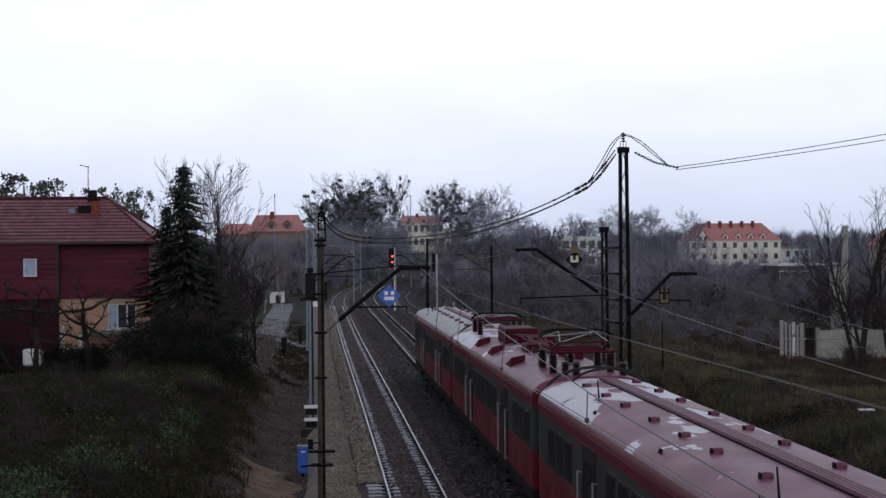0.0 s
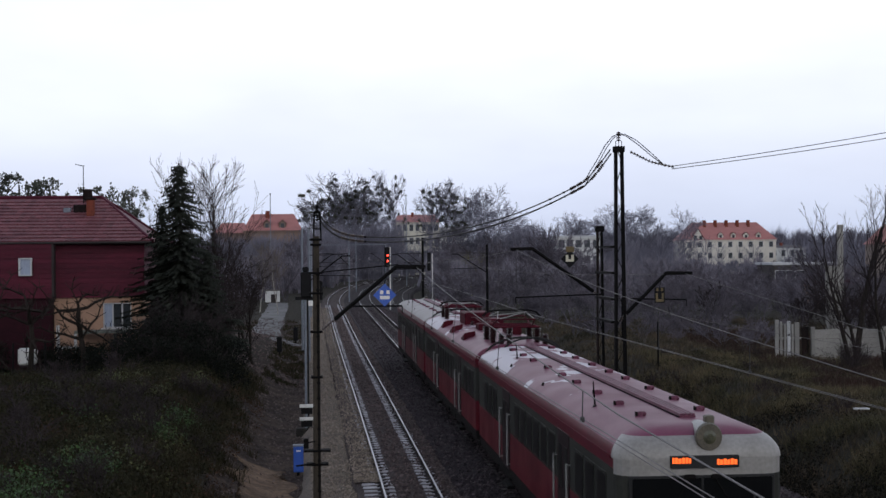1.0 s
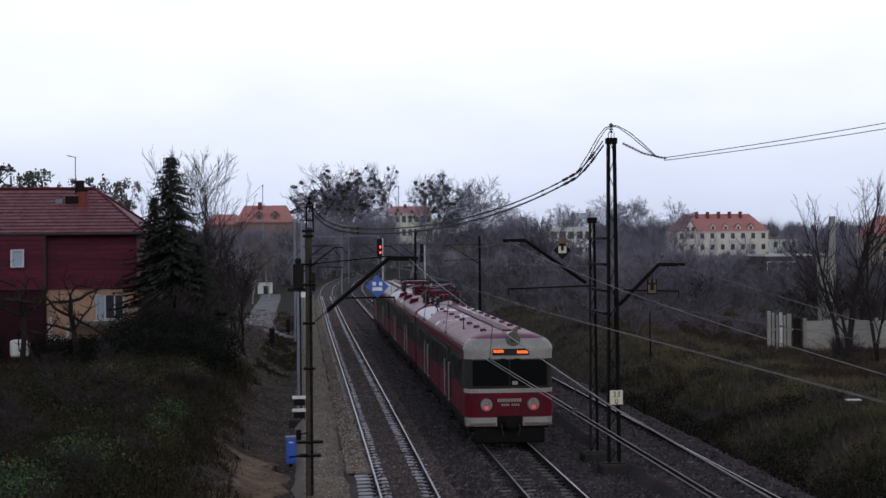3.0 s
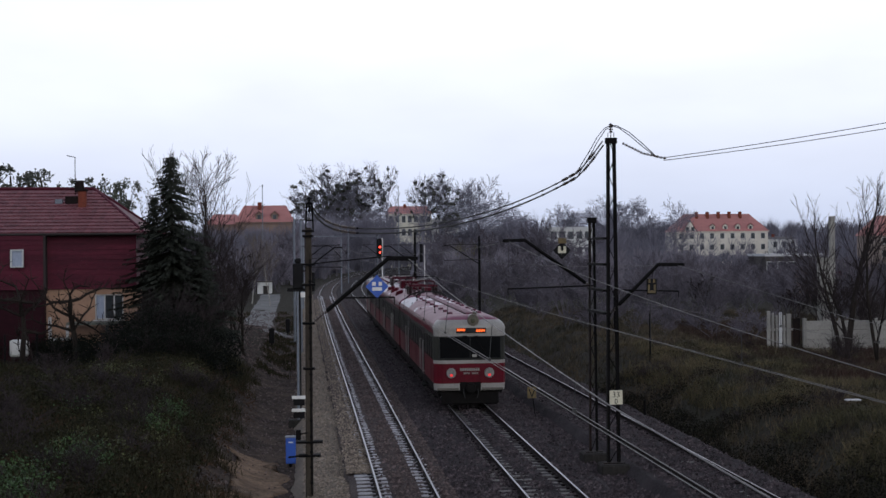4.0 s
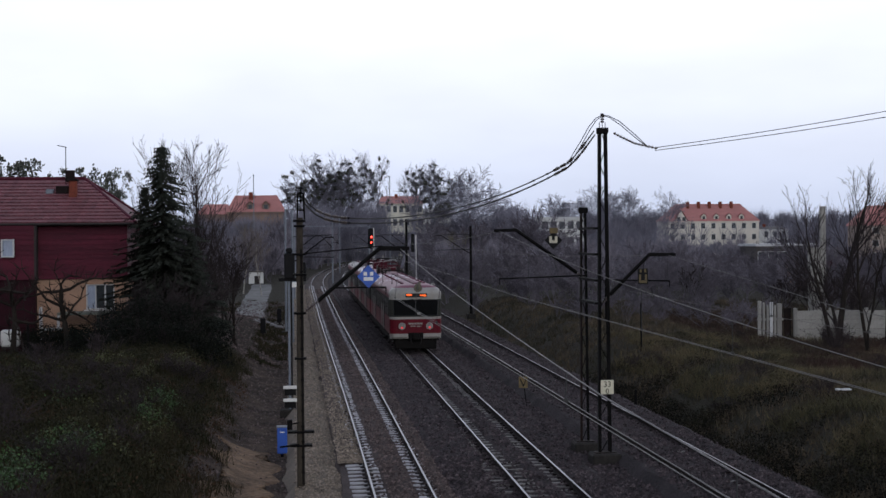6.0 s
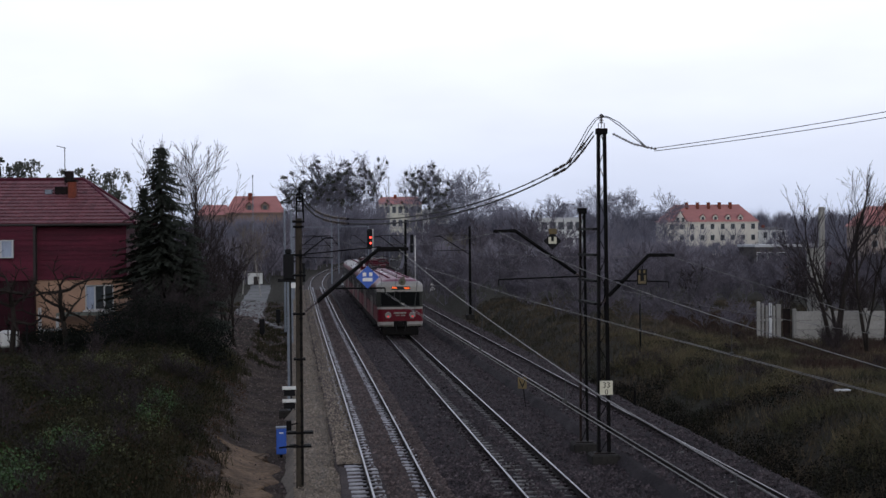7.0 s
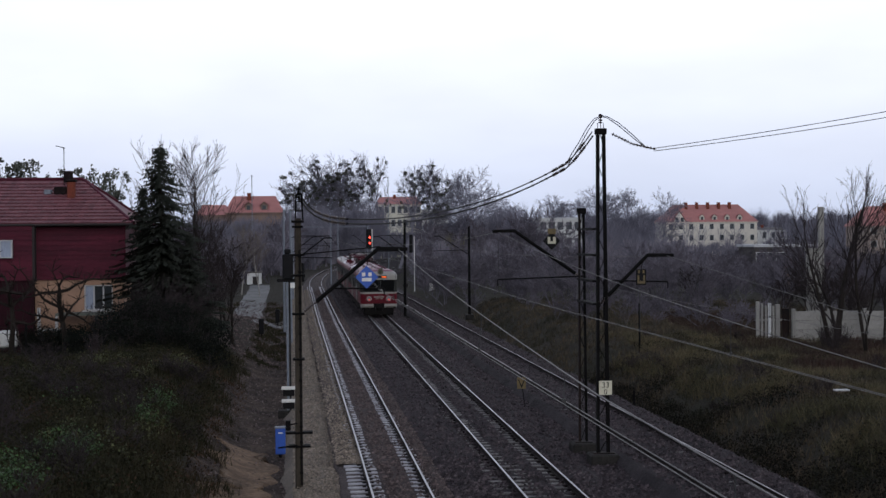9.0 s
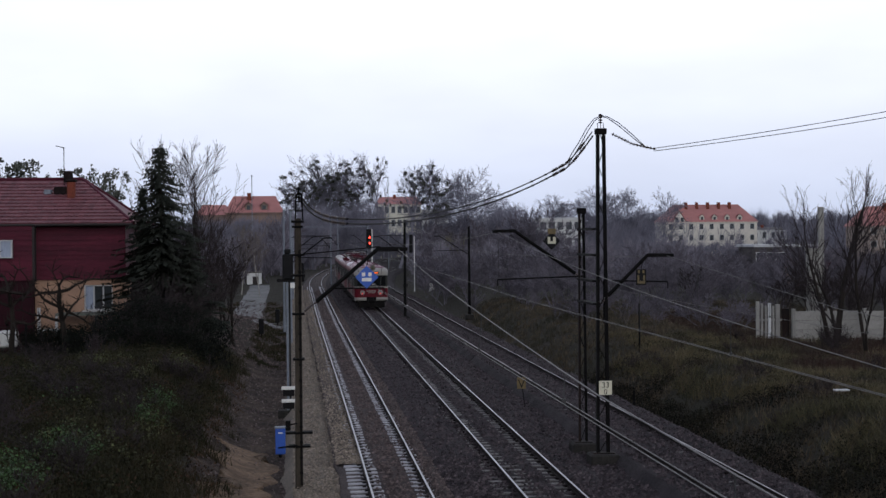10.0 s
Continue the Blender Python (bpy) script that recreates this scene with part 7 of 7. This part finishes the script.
        for i in range(n):
            if not (n == 9 and i == 4 and h < 0.08):
                part("number_bar", bxx((x, -0.062, z), (x + w, -0.05, z + h)), M_TCREAM, car)
            x += w + 0.026
    # buffer beam, coupler and plough
    part("buffer_beam", bxx((-0.42, -0.07, 0.62), (0.42, 0.1, 1.02), 0.03), M_UNDER, car)
    b = bmesh.new()
    rod(b, (0, y + s * 0.1, 0.82), (0, y - s * 0.3, 0.82), 0.11, 0.10, 12)
    rod(b, (0, y - s * 0.3, 0.82), (0, y - s * 0.42, 0.82), 0.20, 0.18, 12)
    part("coupler", b, M_UNDER, car)
    for x in (-0.28, 0.3):
        part("brake_hose", sweep([(x, y - s * 0.05, 0.75), (x, y - s * 0.2, 0.6), (x * 0.8, y - s * 0.22, 0.42)], 0.025), M_RUBBER, car)
    for x0, x1 in ((-1.32, -0.46), (0.46, 1.32)):
        part("skirt_grime", bxx((x0, -0.045, 0.71), (x1, -0.02, 0.80), 0.01), M_GRIME, car, "grime along the lower edge")
    for x0, x1 in ((-0.62, -0.2), (0.62, 0.2)):
        a = bmesh.new()
        rod(a, (x1, y - s * 0.075, 2.76), (x0, y - s * 0.07, 2.12), 0.01, 0.008, 6)
        part("wiper_arm", a, M_UNDER, ws)
    part("snow_plough", bxx((-1.15, 0.1, 0.14), (1.15, 0.25, 0.66), 0.05), M_UNDER, car)


def insulator(b, x, y, z, h, r):
    """A ribbed porcelain post, turned as one piece."""
    n = max(3, int(h / 0.055))
    prof = []
    for i in range(n):
        z0 = z + h * i / n
        prof += [(r * 0.55, z0), (r, z0 + 0.3 * h / n), (r * 0.6, z0 + 0.85 * h / n)]
    prof.append((r * 0.5, z + h))
    rings = [[b.verts.new((x + math.cos(0.5236 * k) * q, y + math.sin(0.5236 * k) * q, zz)) for k in range(12)] for q, zz in prof]
    for p, q in zip(rings, rings[1:]):
        for k in range(12):
            b.faces.new((p[k], p[(k + 1) % 12], q[(k + 1) % 12], q[k]))
    b.faces.new(rings[-1])


def build_pantograph(car, yc, top, label):
    frame_p = bmesh.new()
    for x in (-0.78, 0.78):
        rod(frame_p, (x, yc - 0.95, 4.02), (x, yc + 0.95, 4.02), 0.032)
    for yy in (-0.95, -0.3, 0.3, 0.95):
        rod(frame_p, (-0.78, yc + yy, 4.02), (0.78, yc + yy, 4.02), 0.03)
    p = part("pantograph", frame_p, M_ROOFBOX, car, label)
    for x in (-0.72, 0.72):
        for yy in (-0.85, 0.85):
            b = bmesh.new()
            insulator(b, x, yc + yy, roof_z(x) - 0.05, 4.02 - roof_z(x) + 0.02, 0.13)
            part("insulator", b, M_INSUL, p)
    knee = 4.02 + (top - 4.02) * 0.5
    for sy in (-1, 1):
        b = bmesh.new()
        for x in (-0.6, 0.6):
            rod(b, (x * 1.1, yc + sy * 0.22, 4.04), (x, yc + sy * 1.18, knee), 0.03, 0.022)
        rod(b, (-0.6, yc + sy * 1.18, knee), (0.6, yc + sy * 1.18, knee), 0.02)
        part("lower_arm", b, M_ROOFBOX, p)
        b = bmesh.new()
        for x in (-0.6, 0.6):
            rod(b, (x, yc + sy * 1.18, knee), (x * 0.75, yc + sy * 0.06, top - 0.06), 0.015, 0.012)
        rod(b, (-0.6, yc + sy * 1.18, knee), (0.42, yc + sy * 0.1, top - 0.08), 0.014)
        part("upper_arm", b, M_ALU, p)
    for sy in (-0.18, 0.18):
        pts = [(-0.95, yc + sy, top - 0.2), (-0.8, yc + sy, top - 0.06), (-0.55, yc + sy, top - 0.012), (0.55, yc + sy, top - 0.012), (0.8, yc + sy, top - 0.06), (0.95, yc + sy, top - 0.2)]
        part("contact_strip", sweep(pts, 0.022), M_UNDER, p)


def build_roof_gear(car):
    build_pantograph(car, 2.2, 4.52, "raised pantograph with pale arms and dark red frame")
    build_pantograph(car, CAR_L - 2.4, 4.24, "folded dark red pantograph")
    for x, yy in ((-0.55, 0.55), (-0.32, 0.35), (0.85, 0.5), (-0.62, 3.9), (0.2, 4.1)):
        b = bmesh.new()
        insulator(b, x, yy, roof_z(x) - 0.03, 0.34, 0.12)
        part("post_insulator", b, M_INSUL, car)
    for x0, x1, y0, y1, h in ((-0.5, 0.55, 12.2, 14.2, 0.46), (0.1, 0.8, 10.2, 11.5, 0.3), (-0.4, 0.3, 8.2, 9.3, 0.22), (0.35, 0.8, 5.4, 7.2, 0.25)):
        part("roof_box", bx((x0, y0, roof_z(max(abs(x0), abs(x1))) - 0.02), (x1, y1, roof_z(0) + h), 0.04), M_ROOFBOX, car, "dull red electrical box")
    for yy in (5.2, 9.6, 13.3):
        b = bmesh.new()
        v = [(-1.28, yy, 3.32), (-0.86, yy, 3.55), (-0.86, yy + 1.3, 3.55), (-1.28, yy + 1.3, 3.32), (-1.25, yy, 3.62), (-0.86, yy, 3.70)]
        vs = [b.verts.new(p) for p in v]
        for q in ((0, 1, 5, 4), (1, 2, 5), (0, 4, 3), (4, 5, 2, 3), (0, 3, 2, 1)):
            b.faces.new([vs[i] for i in q])
        part("air_scoop", b, M_ROOFBOX, car)
    for x in (-0.25, -0.1, 0.18):
        pts = [(x, 3.6 + 0.5 * j, 3.86 + 0.03 * math.sin(j)) for j in range(18)]
        part("roof_busbar", sweep(pts, 0.022), M_ROOFBOX, car)
    for yy in (4.6, 7.7, 11.8, 15.2):
        for x in (-0.25, 0.18):
            b = bmesh.new()
            insulator(b, x, yy, roof_z(x) - 0.03, 0.2, 0.07)
            part("busbar_support", b, M_INSUL, car)


CARS = [build_car(k) for k in range(3)]


for car in CARS:
    car.scale = (1.0, 1.0, 1.035)


def train_y(t):
    """Where the unit's tail stands along the line: a steady 11.2 m/s."""
    return 13.0 + 11.2 * t


def motions():
    for k, c in enumerate(CARS):
        rows = []
        for i in range(21):
            t = i * 0.5
            y = train_y(t) + k * CAR_PITCH
            a, b = y + 3.4, y + CAR_L - 3.4
            turn = math.atan2(bend(b) - bend(a), b - a)
            tilt = (rise(b) - rise(a)) / (b - a)
            rows.append((t, pose(TRACKS[1] + bend(a) - 3.4 * math.sin(turn), y, rise(a) - 3.4 * tilt, math.degrees(tilt), 0, -math.degrees(turn))))
        walk(c, rows)


# ---------------------------------------------------------------- sleepers, one by one near the bridge
def lay_sleepers():
    for t, u, kind in ((T1, TRACKS[0], "concrete"), (T2, TRACKS[1], "wood"), (T3, TRACKS[2], "wood")):
        me = sleeper_mesh(kind)
        y = 8.0
        count = 0
        while y < 180:
            count += 1
            ob = new("sleeper", me)
            ob.parent = t
            ob.matrix_basis = pose(line_x(u, y) + random.uniform(-0.02, 0.02), y, rise(y, u) + random.uniform(-0.022, 0.0), 0, 0, random.uniform(-0.6, 0.6))
            y += 0.6 if count < 290 else 999


lay_sleepers()

motions()
